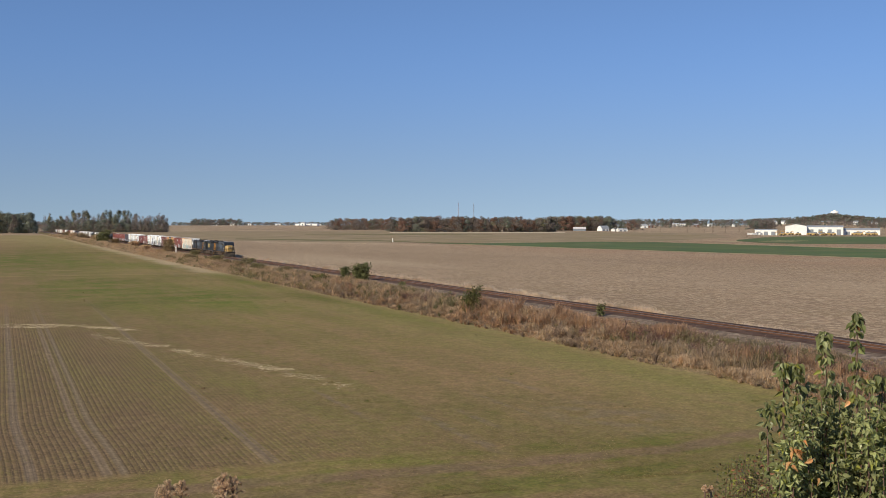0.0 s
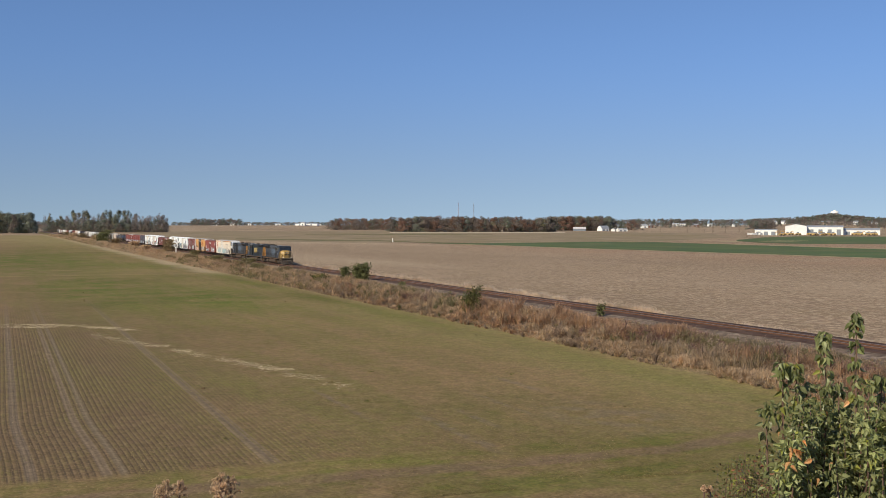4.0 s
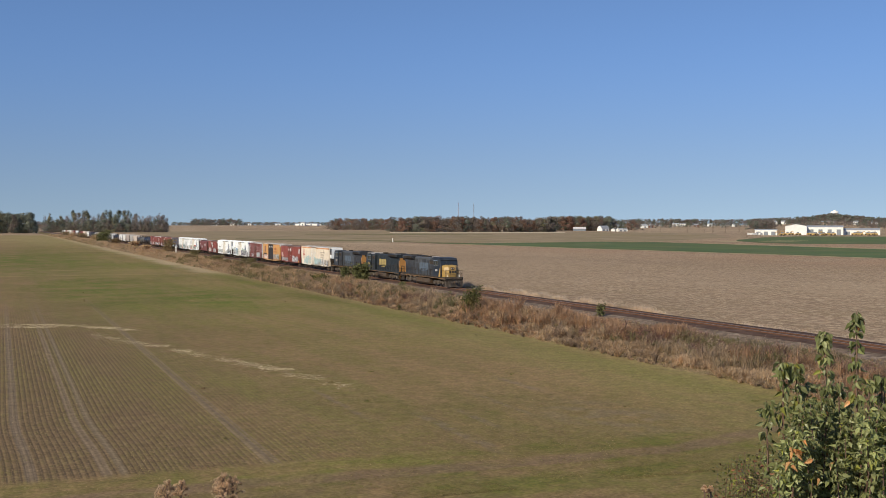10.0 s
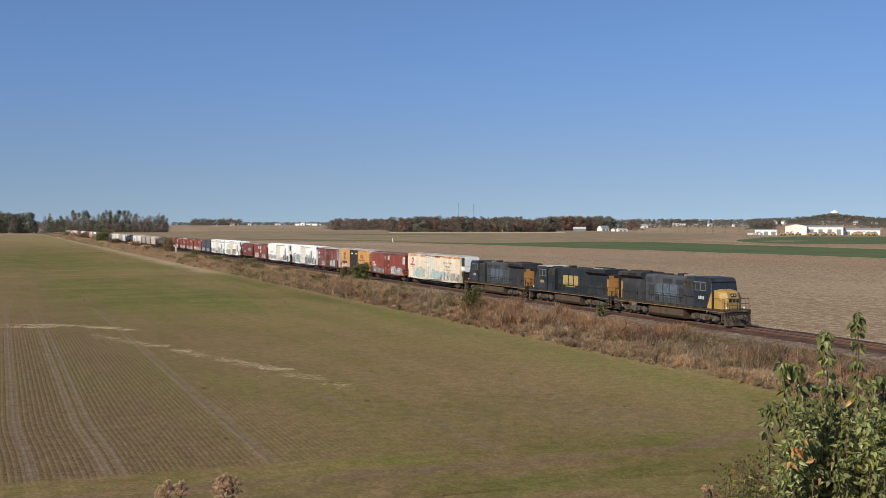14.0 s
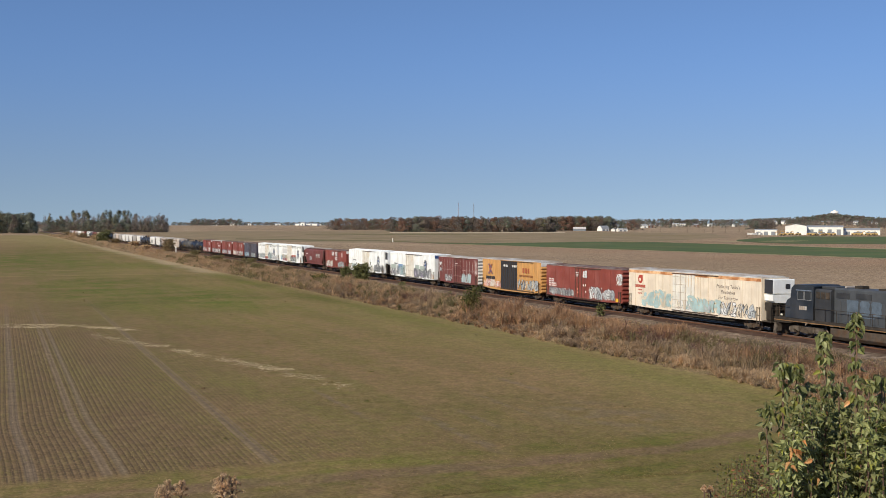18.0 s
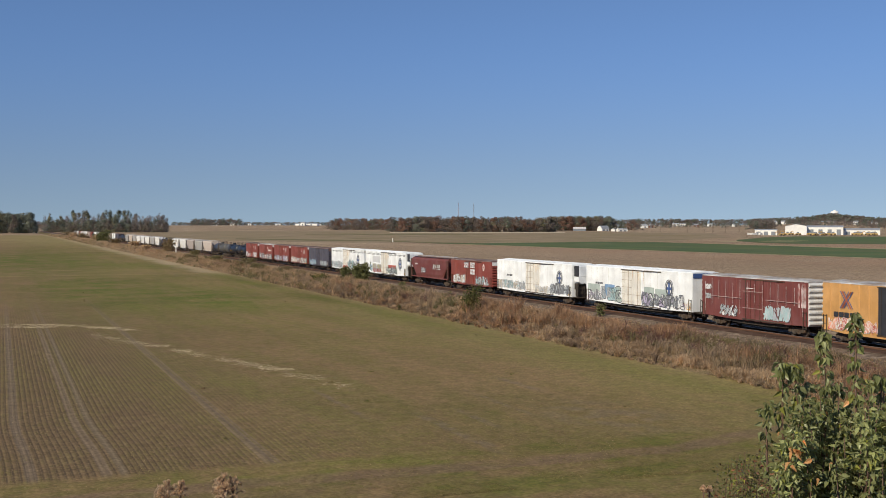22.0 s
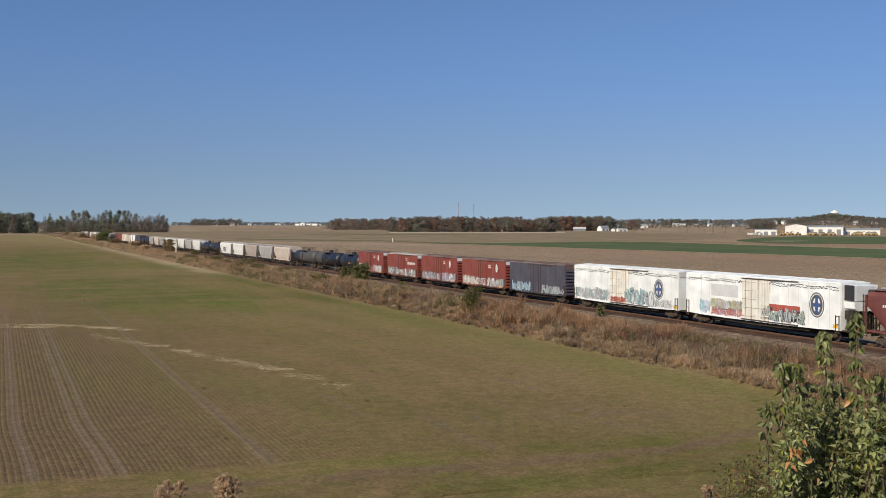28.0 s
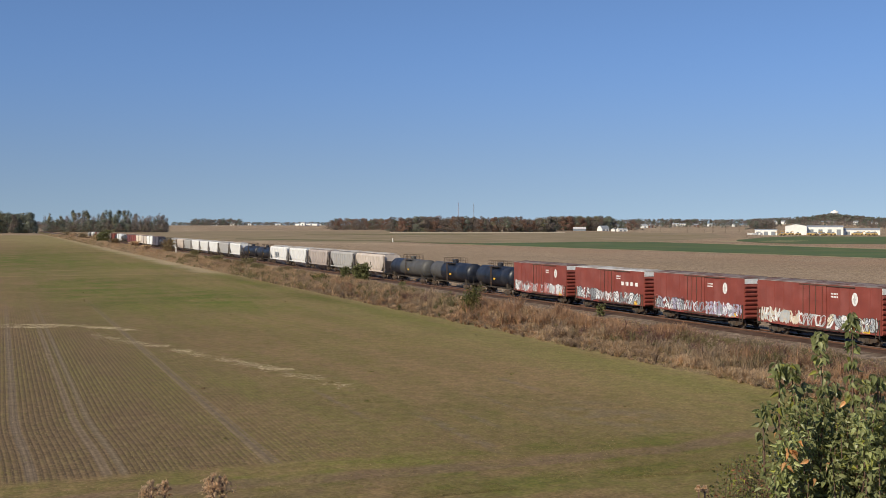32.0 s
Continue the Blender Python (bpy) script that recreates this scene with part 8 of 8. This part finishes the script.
# water tower
t = tagged(new("water_tower"), "white bulb-shaped water tower above the trees", "water tower")
t.matrix_world = pose(0.3463 * 3540, 3540, ground_height(0.3463 * 3540, 3540) - 11.3)
bm = BM()
lathe(bm, [(0, 5.0), (4, 2.6), (26, 2.4), (32, 3.4)], 20, "z")
part("stem", bm, M_WALLW, t, "", 0, True)
bm = BM()
lathe(bm, [(31, 3.2), (33, 8.5), (34.5, 12.6), (38.5, 13.2), (41.5, 10.5), (43.2, 4.8), (45.4, 3.6), (45.8, 0.1)], 28, "z")
part("tank", bm, M_WALLW, t, "", 0, True)
bm = BM()
lathe(bm, [(35.5, 13.3), (35.5, 13.9), (35.9, 13.9), (35.9, 13.3)], 28, "z")
part("walkway", bm, M_ROOFS, t)


def mast(u, d, h, w, pale):
    t = tagged(new("radio_mast"), "slender steel lattice radio mast", "mast", "radio masts")
    t.matrix_world = pose(u * d, d, ground_height(u * d, d))
    legs = [(math.cos(a) * w, math.sin(a) * w) for a in (0.3, 2.4, 4.5)]
    m = mat("mast_red_white", (0.55, 0.42, 0.40), 0.6) if pale else M_ROOFS
    for x, y in legs:
        bm = BM()
        tube(bm, (x, y, 0), (x * 0.6, y * 0.6, h), 0.16, 6)
        part("leg", bm, m, t)
    bm = BM()
    n = int(h / 2.5)
    for k in range(n):
        z0, z1 = k * h / n, (k + 1) * h / n
        f0, f1 = 1 - 0.4 * z0 / h, 1 - 0.4 * z1 / h
        for i in range(3):
            a, c = legs[i], legs[(i + 1) % 3]
            tube(bm, (a[0] * f0, a[1] * f0, z0), (c[0] * f1, c[1] * f1, z1), 0.08, 4)
    part("lattice", bm, m, t)
    bm = BM()
    tube(bm, (0, 0, h - 1), (0, 0, h + 4), 0.1, 6)
    part("aerial", bm, m, t)


mast(0.0270, 2620, 58, 1.9, False)
mast(0.0135, 3000, 68, 1.0, True)


def pole(u, d, h):
    t = tagged(new("utility_pole"), "wooden utility pole beyond the fields", "pole", "utility poles")
    t.matrix_world = pose(u * d, d, ground_height(u * d, d), 0, 0, 20)
    bm = BM()
    tube(bm, (0, 0, 0), (0, 0, h), 0.2, 8, 0.14)
    part("shaft", bm, M_BARK, t)
    bm = BM()
    box(bm, -1.2, 1.2, -0.07, 0.07, h - 0.9, h - 0.7)
    part("crossarm", bm, M_BARK, t)


for u in (0.2165, 0.239, 0.2385, 0.262, 0.25, 0.231, 0.283, 0.1925):
    pole(u, 1650 if u != 0.1925 else 1900, 10.5 if u != 0.1925 else 20)

# markers
t = tagged(new("marker_post"), "white marker post on a grey base by the railway", "post")
t.location = on_track(60.0, 422.0, float(bed_height(60.0)) - 0.05)
bm = BM()
box(bm, -0.16, 0.16, -0.12, 0.12, 0, 2.7)
part("post", bm, M_WALLW, t, "", 0.02)
bm = BM()
box(bm, -0.22, 0.22, -0.16, -0.125, 2.2, 2.75)
part("plate", bm, M_WALLW, t)
t = tagged(new("marker_post"), "pale pipeline marker post in the stubble field", "post")
t.location = on_track(234.9, 688.5, 0.0)
bm = BM()
tube(bm, (0, 0, 0), (0, 0, 2.6), 0.28, 10)
part("post", bm, M_WALLW, t)
bm = BM()
lathe(bm, [(2.6, 0.3), (2.75, 0.3), (2.85, 0.1)], 10, "z")
part("cap", bm, mat("orange_cap", (0.6, 0.28, 0.08), 0.6), t)

# ---- plants close to the camera ----
SWAYING = []
M_LEAF = mat("glossy_pear_leaf", (0.265, 0.290, 0.105), 0.42, 0, 0.2, 6.0, 60.0, 0.03, (0.34, 0.35, 0.15), 0.45, 9.0, island=0.35, obrand=0.3, trans=0.42)
M_LEAFO = mat("orange_autumn_leaf", (0.46, 0.20, 0.07), 0.5, 0, 0.2, 6.0, 60.0, 0.03, (0.48, 0.28, 0.11), 0.4, 2.0, island=0.3, obrand=0.3, trans=0.3)
M_LEAFY = mat("yellowing_leaf", (0.30, 0.30, 0.06), 0.5, 0, 0.2, 6.0, 60.0, 0.03, island=0.3, obrand=0.3, trans=0.3)
M_LEAFR = mat("reddish_small_leaf", (0.22, 0.095, 0.05), 0.6, 0, 0.2, 6.0, 60.0, 0.03, island=0.4, trans=0.2)
M_STEM = mat("brown_shoot_bark", (0.13, 0.075, 0.05), 0.7, 0, 0.2, 8.0, 60.0, 0.1)


def leaf_shape(fold, curl, wide):
    """A pear leaf: stalk, blade folded up along the midrib and curling over towards the tip."""
    v, f = [(-0.32, 0.012, 0.05), (-0.32, -0.012, 0.05)], []
    for x, w in ((0.0, 0.02), (0.22, 0.74), (0.48, 1.0), (0.76, 0.66), (1.08, 0.02)):
        z = -curl * x * x
        v += [(x, wide * w, z + fold * wide * w), (x, 0.0, z), (x, -wide * w, z + fold * wide * w)]
    for k in range(4):
        i = 2 + 3 * k
        f += [(i, i + 1, i + 4, i + 3), (i + 1, i + 2, i + 5, i + 4)]
    return v, f + [(0, 1, 4, 2)]


LEAVES = [leaf_shape(0.45, 0.25, 0.28), leaf_shape(1.3, 0.45, 0.27), leaf_shape(0.8, 0.75, 0.27), leaf_shape(2.2, 0.25, 0.26)]


def leaf_matrix(p, out, droop, size, rnd):
    out = Vector(out).normalized()
    d = (out + Vector((0, 0, -droop))).normalized()
    # blades turn their faces to the light
    sunny = Vector((SUN_AZ[0] * 0.6, SUN_AZ[1] * 0.6, 0.5)) + Vector((rnd.gauss(0, 0.55), rnd.gauss(0, 0.55), rnd.gauss(0, 0.5)))
    side = sunny.cross(d)
    if side.length < 0.05:
        side = Vector((1, 0, 0)).cross(d)
    side.normalize()
    up = d.cross(side).normalized()
    if up.dot(sunny) < 0:
        up = -up
    side = up.cross(d)
    m = Matrix((d, side, up)).transposed().to_4x4()
    return Matrix.Translation(p) @ m @ Matrix.Diagonal((size, size, size, 1))


def foliage(thing, spots, tones, mats, singles):
    """Each of the first leaves is a part of its own; the rest stay joined."""
    meshes = [[raw("leaf", v, f, m) for v, f in LEAVES] for m in mats]
    todo = list(zip(spots, tones))
    for k, (m, tone) in enumerate(todo[:singles]):
        o = part("leaf", meshes[tone][(k * 7) % 4], None, thing)
        o.matrix_basis = m
    V, F, I = [], [], []
    shapes = [([Vector(p) for p in v], f) for v, f in LEAVES]
    for n, (m, tone) in enumerate(todo[singles:]):
        v, f = shapes[(n * 7 + n // 5) % 4]
        k = len(V)
        V += [m @ p for p in v]
        F += [tuple(k + i for i in q) for q in f]
        I += [tone] * len(f)
    if V:
        o = part("foliage", raw("foliage", V, F, mats, I), None, thing)
        tagged(o, kind="stuff")


def pear_tree():
    rnd = random.Random(31)
    bx, by = 2.35, 6.9
    bz = ground_height(bx, by)
    t = tagged(new("pear_sapling"), "leafy pear sapling, glossy green with some orange leaves", "tree")
    t.location = (bx, by, bz)
    base = Vector((bx, by, bz))
    # leading shoots: tip, length, leaves
    lead = [((2.385, 6.5, 10.40), 0.62, 112), ((2.195, 6.5, 10.29), 0.52, 120), ((1.965, 6.5, 10.11), 0.40, 84), ((2.04, 6.52, 10.10), 0.42, 84), ((2.53, 6.5, 10.03), 0.36, 70), ((1.868, 6.5, 9.885), 0.42, 66),
            ((2.13, 6.6, 9.98), 0.36, 40), ((2.30, 6.55, 9.99), 0.40, 44), ((2.44, 6.45, 10.02), 0.40, 44), ((2.585, 6.6, 10.02), 0.4, 54)]
    for k in range(190):
        y = rnd.uniform(6.0, 7.0)
        u = rnd.uniform(0.298, 0.425)
        top = 0.200 - 0.050 * min(1, max(0, (u - 0.297) / 0.028))
        lead.append(((u * y, y, 10.9 - y * rnd.uniform(top, 0.255)), 0.30, 52))
    bm = BM()
    fork = Vector((2.3, 6.8, 8.2))
    tube(bm, (0, 0, 0), fork - base, 0.045, 8, 0.032)
    spots, tones = [], []
    for i, (tip, long, n) in enumerate(lead):
        limbs = BM()
        tip = Vector(tip)
        free = i < 10
        r0 = 0.007 if free else 0.0045
        mid = fork.lerp(tip, 0.55) + Vector((rnd.uniform(-0.06, 0.06), rnd.uniform(-0.1, 0.1), -0.12))
        low = Vector((tip.x + rnd.uniform(-0.03, 0.03), tip.y, tip.z - long))
        tube(limbs, fork - base, mid - base, r0 * 1.3, 5, r0 * 1.1, 0, False)
        tube(limbs, mid - base, low - base, r0 * 1.1, 5, r0, 0, False)
        tube(limbs, low - base, tip - base, r0, 5, r0 * 0.4, 0, False)
        part("branch", limbs, M_STEM, t)
        for k in range(int(n * 1.3)):
            # whorls: crowded at the tip, then in loose tiers down the shoot
            u = rnd.uniform(0.86, 1.0) if rnd.random() < (0.26 if free else 0.15) else (math.floor(rnd.random() * 6) + rnd.random() * 0.62) / 6.3
            p = low.lerp(tip, u)
            a = k * 2.4 + rnd.uniform(-0.4, 0.4)
            out = (math.cos(a), math.sin(a), 0.25)
            sz = (0.044 if free else 0.035) * rnd.uniform(0.55, 1.25)
            if free:
                o = Vector(out) * sz * 0.35 + Vector((rnd.gauss(0, 0.006), rnd.gauss(0, 0.006), 0))
                droop = rnd.uniform(0.5, 2.6)
            else:
                o = Vector(out) * sz * 0.4 + Vector((rnd.gauss(0, 0.022), rnd.gauss(0, 0.024), rnd.gauss(0, 0.02)))
                droop = rnd.uniform(-0.3, 1.9)
            spots.append(leaf_matrix(p - base + o, out, droop, sz, rnd))
            q = rnd.random()
            tones.append(1 if q < 0.006 else 2 if q < 0.06 else 0)
    # a few leaves have turned orange
    for u, z in ((0.3628, 9.92), (0.3110, 9.672), (0.3135, 9.652), (0.3155, 9.64), (0.3205, 9.705), (0.3105, 9.58), (0.328, 9.60)):
        for _ in range(1 + (u < 0.316)):
            spots.append(leaf_matrix(Vector((u * 5.95 + rnd.gauss(0, 0.008), 5.95, z + 0.06 + rnd.gauss(0, 0.01))) - base, (rnd.uniform(-1, 1), -0.3, 0.2), rnd.uniform(0.3, 1.5), 0.042 * rnd.uniform(0.8, 1.2), rnd))
            tones.append(1)
    part("trunk", bm, M_STEM, t)
    order = sorted(range(len(spots)), key=lambda k: spots[k].translation.y - spots[k].translation.z * 0.5)
    foliage(t, [spots[k] for k in order], [tones[k] for k in order], [M_LEAF, M_LEAFO, M_LEAFY], 300)
    px = ((0, 0), (3, -2), (6, 0), (9, -1), (14, 1.5), (18, -1), (24, -2), (28, -1), (29.5, -5), (31, -11), (31.5, -12), (32, -8))
    SWAYING.append((t, (bx, by, bz), [(s, 0, d * 0.054) for s, d in px]))


pear_tree()


def low_shrub():
    rnd = random.Random(5)
    bx, by = 1.75, 7.2
    bz = ground_height(bx, by)
    t = tagged(new("bramble_shrub"), "low twiggy shrub with small green and reddish leaves", "shrub")
    t.location = (bx, by, bz)
    base = Vector((bx, by, bz))
    limbs, spots, tones = BM(), [], []
    for _ in range(190):
        x = rnd.uniform(1.72, 2.2)
        top = 9.25 + 0.23 * min(1, max(0, (x - 1.70) / 0.30))
        tip = Vector((x, rnd.uniform(6.7, 7.5), rnd.uniform(9.0, top)))
        low = base.lerp(tip, 0.6) + Vector((rnd.uniform(-0.1, 0.1), rnd.uniform(-0.1, 0.1), 0))
        tube(limbs, (0, 0, 0), low - base, 0.005, 4, 0.0035, 0, False)
        tube(limbs, low - base, tip - base, 0.0035, 4, 0.0012, 0, False)
        for k in range(72):
            p = low.lerp(tip, 0.25 + 0.75 * (k + rnd.random()) / 72)
            a = k * 2.4
            out = (math.cos(a), math.sin(a), rnd.uniform(0, 0.5))
            spots.append(leaf_matrix(p - base + Vector(out) * 0.02, out, rnd.uniform(-0.3, 0.8), rnd.uniform(0.013, 0.030), rnd))
            q = rnd.random()
            tones.append(1 if q < 0.17 else 2 if q < 0.32 else 0)
    tagged(part("twig_tangle", limbs, M_STEM, t), kind="stuff")
    foliage(t, spots, tones, [mat("bramble_leaf", (0.165, 0.165, 0.060), 0.55, 0, 0.2, 6.0, 60.0, 0.03, island=0.35, trans=0.35), M_LEAFR, M_LEAFY], 0)


low_shrub()
M_PLUME = mat("fluffy_seed_head", (0.72, 0.53, 0.33), 0.95, 0, 0.2, 6.0, 60.0, 0, (0.60, 0.41, 0.25), 0.5, 10.0, island=0.3, trans=0.45)


def goldenrod(x, y, tops, rows, seed):
    """Dead goldenrod: thin stems, branched tops with tufts of seed down, withered leaves."""
    rng = np.random.default_rng(seed)
    bz = ground_height(x, y)
    t = tagged(new("dead_goldenrod"), "dead goldenrod stalks with fluffy tan seed heads", "weed", "weeds near the road")
    t.location = (x, y, bz)
    for dx, dy, top, r in tops:
        bm, Q = BM(), []
        h = top - bz
        e = Vector((dx, dy, h))
        tube(bm, (dx * 0.3, dy * 0.3, 0), e, 0.005, 5, 0.003)
        for k in range(15):
            a = k * 2.4 + rng.uniform(-0.4, 0.4)
            z0 = h - r * 2.6 * (k / 15.0)
            reach = r * rng.uniform(0.7, 1.25) * (0.35 + 0.85 * min(1.0, k / 9.0))
            way = np.array((math.cos(a), math.sin(a), 0.0)) * reach
            # each side branch climbs, arches over and hangs at its tip
            bow = [np.array((dx, dy, z0)) + way * f + np.array((0, 0, reach * g)) for f, g in ((0.0, 0.0), (0.45, 0.55), (0.85, 0.72), (1.1, 0.5))]
            for p, q in zip(bow, bow[1:]):
                tube(bm, tuple(p), tuple(q), 0.0014, 4, 0.001)
            n = 40
            f = rng.uniform(0.7, 3.0, n)
            i = np.minimum(f.astype(int), 2)
            pts = np.array(bow)
            cc = pts[i] + (pts[i + 1] - pts[i]) * (f - i)[:, None] + rng.normal(0, 0.0024, (n, 3)) + np.stack([np.zeros(n), np.zeros(n), np.abs(rng.normal(0, 0.003, n))], 1)
            Q.append(cards(cc, 0.0046, rng, 1.4, 1.6))
        lv = np.stack([np.full(26, dx) + rng.normal(0, 0.025, 26), np.full(26, dy) + rng.normal(0, 0.025, 26), h - rng.uniform(0.12, 0.5, 26)], 1)
        Q.append(cards(lv, 0.02, rng, 2.0, 2.6))
        stem = part("stem", bm, M_STEM, t)
        tagged(part("seed_head", quads_mesh("seed_head", np.concatenate(Q), M_PLUME), None, stem), kind="stuff")
    SWAYING.append((t, (x, y, bz), rows))


def sway(px):
    return [(s, 0, d * 0.0573) for s, d in px]


goldenrod(-0.82, 4.2, [(0, 0, 9.962, 0.032), (0.030, 0.03, 9.945, 0.032), (-0.024, 0.06, 9.93, 0.028), (0.012, -0.03, 9.935, 0.03)],
          sway(((0, 0), (2.5, -3), (5.5, -6), (7, -8), (9, -1), (12, 0), (16.5, 0), (20.5, -4), (22, 0), (25.5, -6), (27.5, -1), (30, 2), (30.5, -1), (31, -5), (31.5, -27), (32, -20))), 3)
goldenrod(-1.0, 4.2, [(0.024, 0, 9.935, 0.027), (-0.035, 0.02, 9.93, 0.027), (-0.06, 0.05, 9.90, 0.022)],
          sway(((0, 0), (3, -2), (6, -5), (9, 0), (12, -1), (16.5, 1), (21, -3), (23, 0), (27.5, 0), (28.5, -3), (30, 1), (31, -5), (31.5, -20), (32, -32))), 4)

goldenrod(0.978, 4.2, [(0, 0, 9.92, 0.007), (0.03, 0.03, 9.91, 0.007)], sway(((0, 0), (6, -2), (12, 0), (18, -1), (24, -3), (30, 1), (31, -4), (32, -12))), 6)

# ---- ties ----
tie = BM()
box(tie, -1.3, 1.3, -0.115, 0.115, -0.18, 0.0)
tie_me = mesh_of(tie, "tie", M_TIE, 0.012)
bed = bpy.data.objects["railway_bed"]
for k in range(300):
    p = on_track(LANE + RNG.normal(0, 0.02), 42.0 + k * 0.53, RAIL_Z - 0.165)
    o = part("tie", tie_me, None, bed)
    o.matrix_basis = pose(p.x, p.y, p.z, 0, 0, math.degrees(HEAD) + RNG.normal(0, 0.5))
V, F = [], []
for k in range(900):
    s = 42.0 + (300 + k) * 0.53
    b0 = len(V)
    for z in (RAIL_Z - 0.35, RAIL_Z - 0.165):
        for a, q in ((-1.3, -0.115), (1.3, -0.115), (1.3, 0.115), (-1.3, 0.115)):
            V.append(on_track(LANE + a, s + q, z))
    F += [(b0 + 4, b0 + 5, b0 + 6, b0 + 7)] + [(b0 + i, b0 + (i + 1) % 4, b0 + 4 + (i + 1) % 4, b0 + 4 + i) for i in range(4)]
o = part("far_ties", raw("far_ties", V, F, M_TIE), None, bed)
tagged(o, kind="stuff")


# ---- what moves ----
def travelled(t):
    return t - 0.00073 * t * t


def motions():
    times = [0.0, 4.0, 8.0, 12.0, 16.0, 20.0, 24.0, 28.0, 32.0]
    for ob, tau in TRAIN:
        turn = 180 if ob.get("turned") else 0
        rows = []
        for t in times:
            p = on_track(LANE, SPEED * (tau - travelled(t)) - 25.4, RAIL_Z)
            rows.append((t, pose(p.x, p.y, p.z, 0, 0, CAR_RZ + turn)))
        walk(ob, rows)
    for ob, base, rows in SWAYING:
        walk(ob, [(t, pose(base[0], base[1], base[2], rx, ry, 0)) for t, rx, ry in rows])


motions()
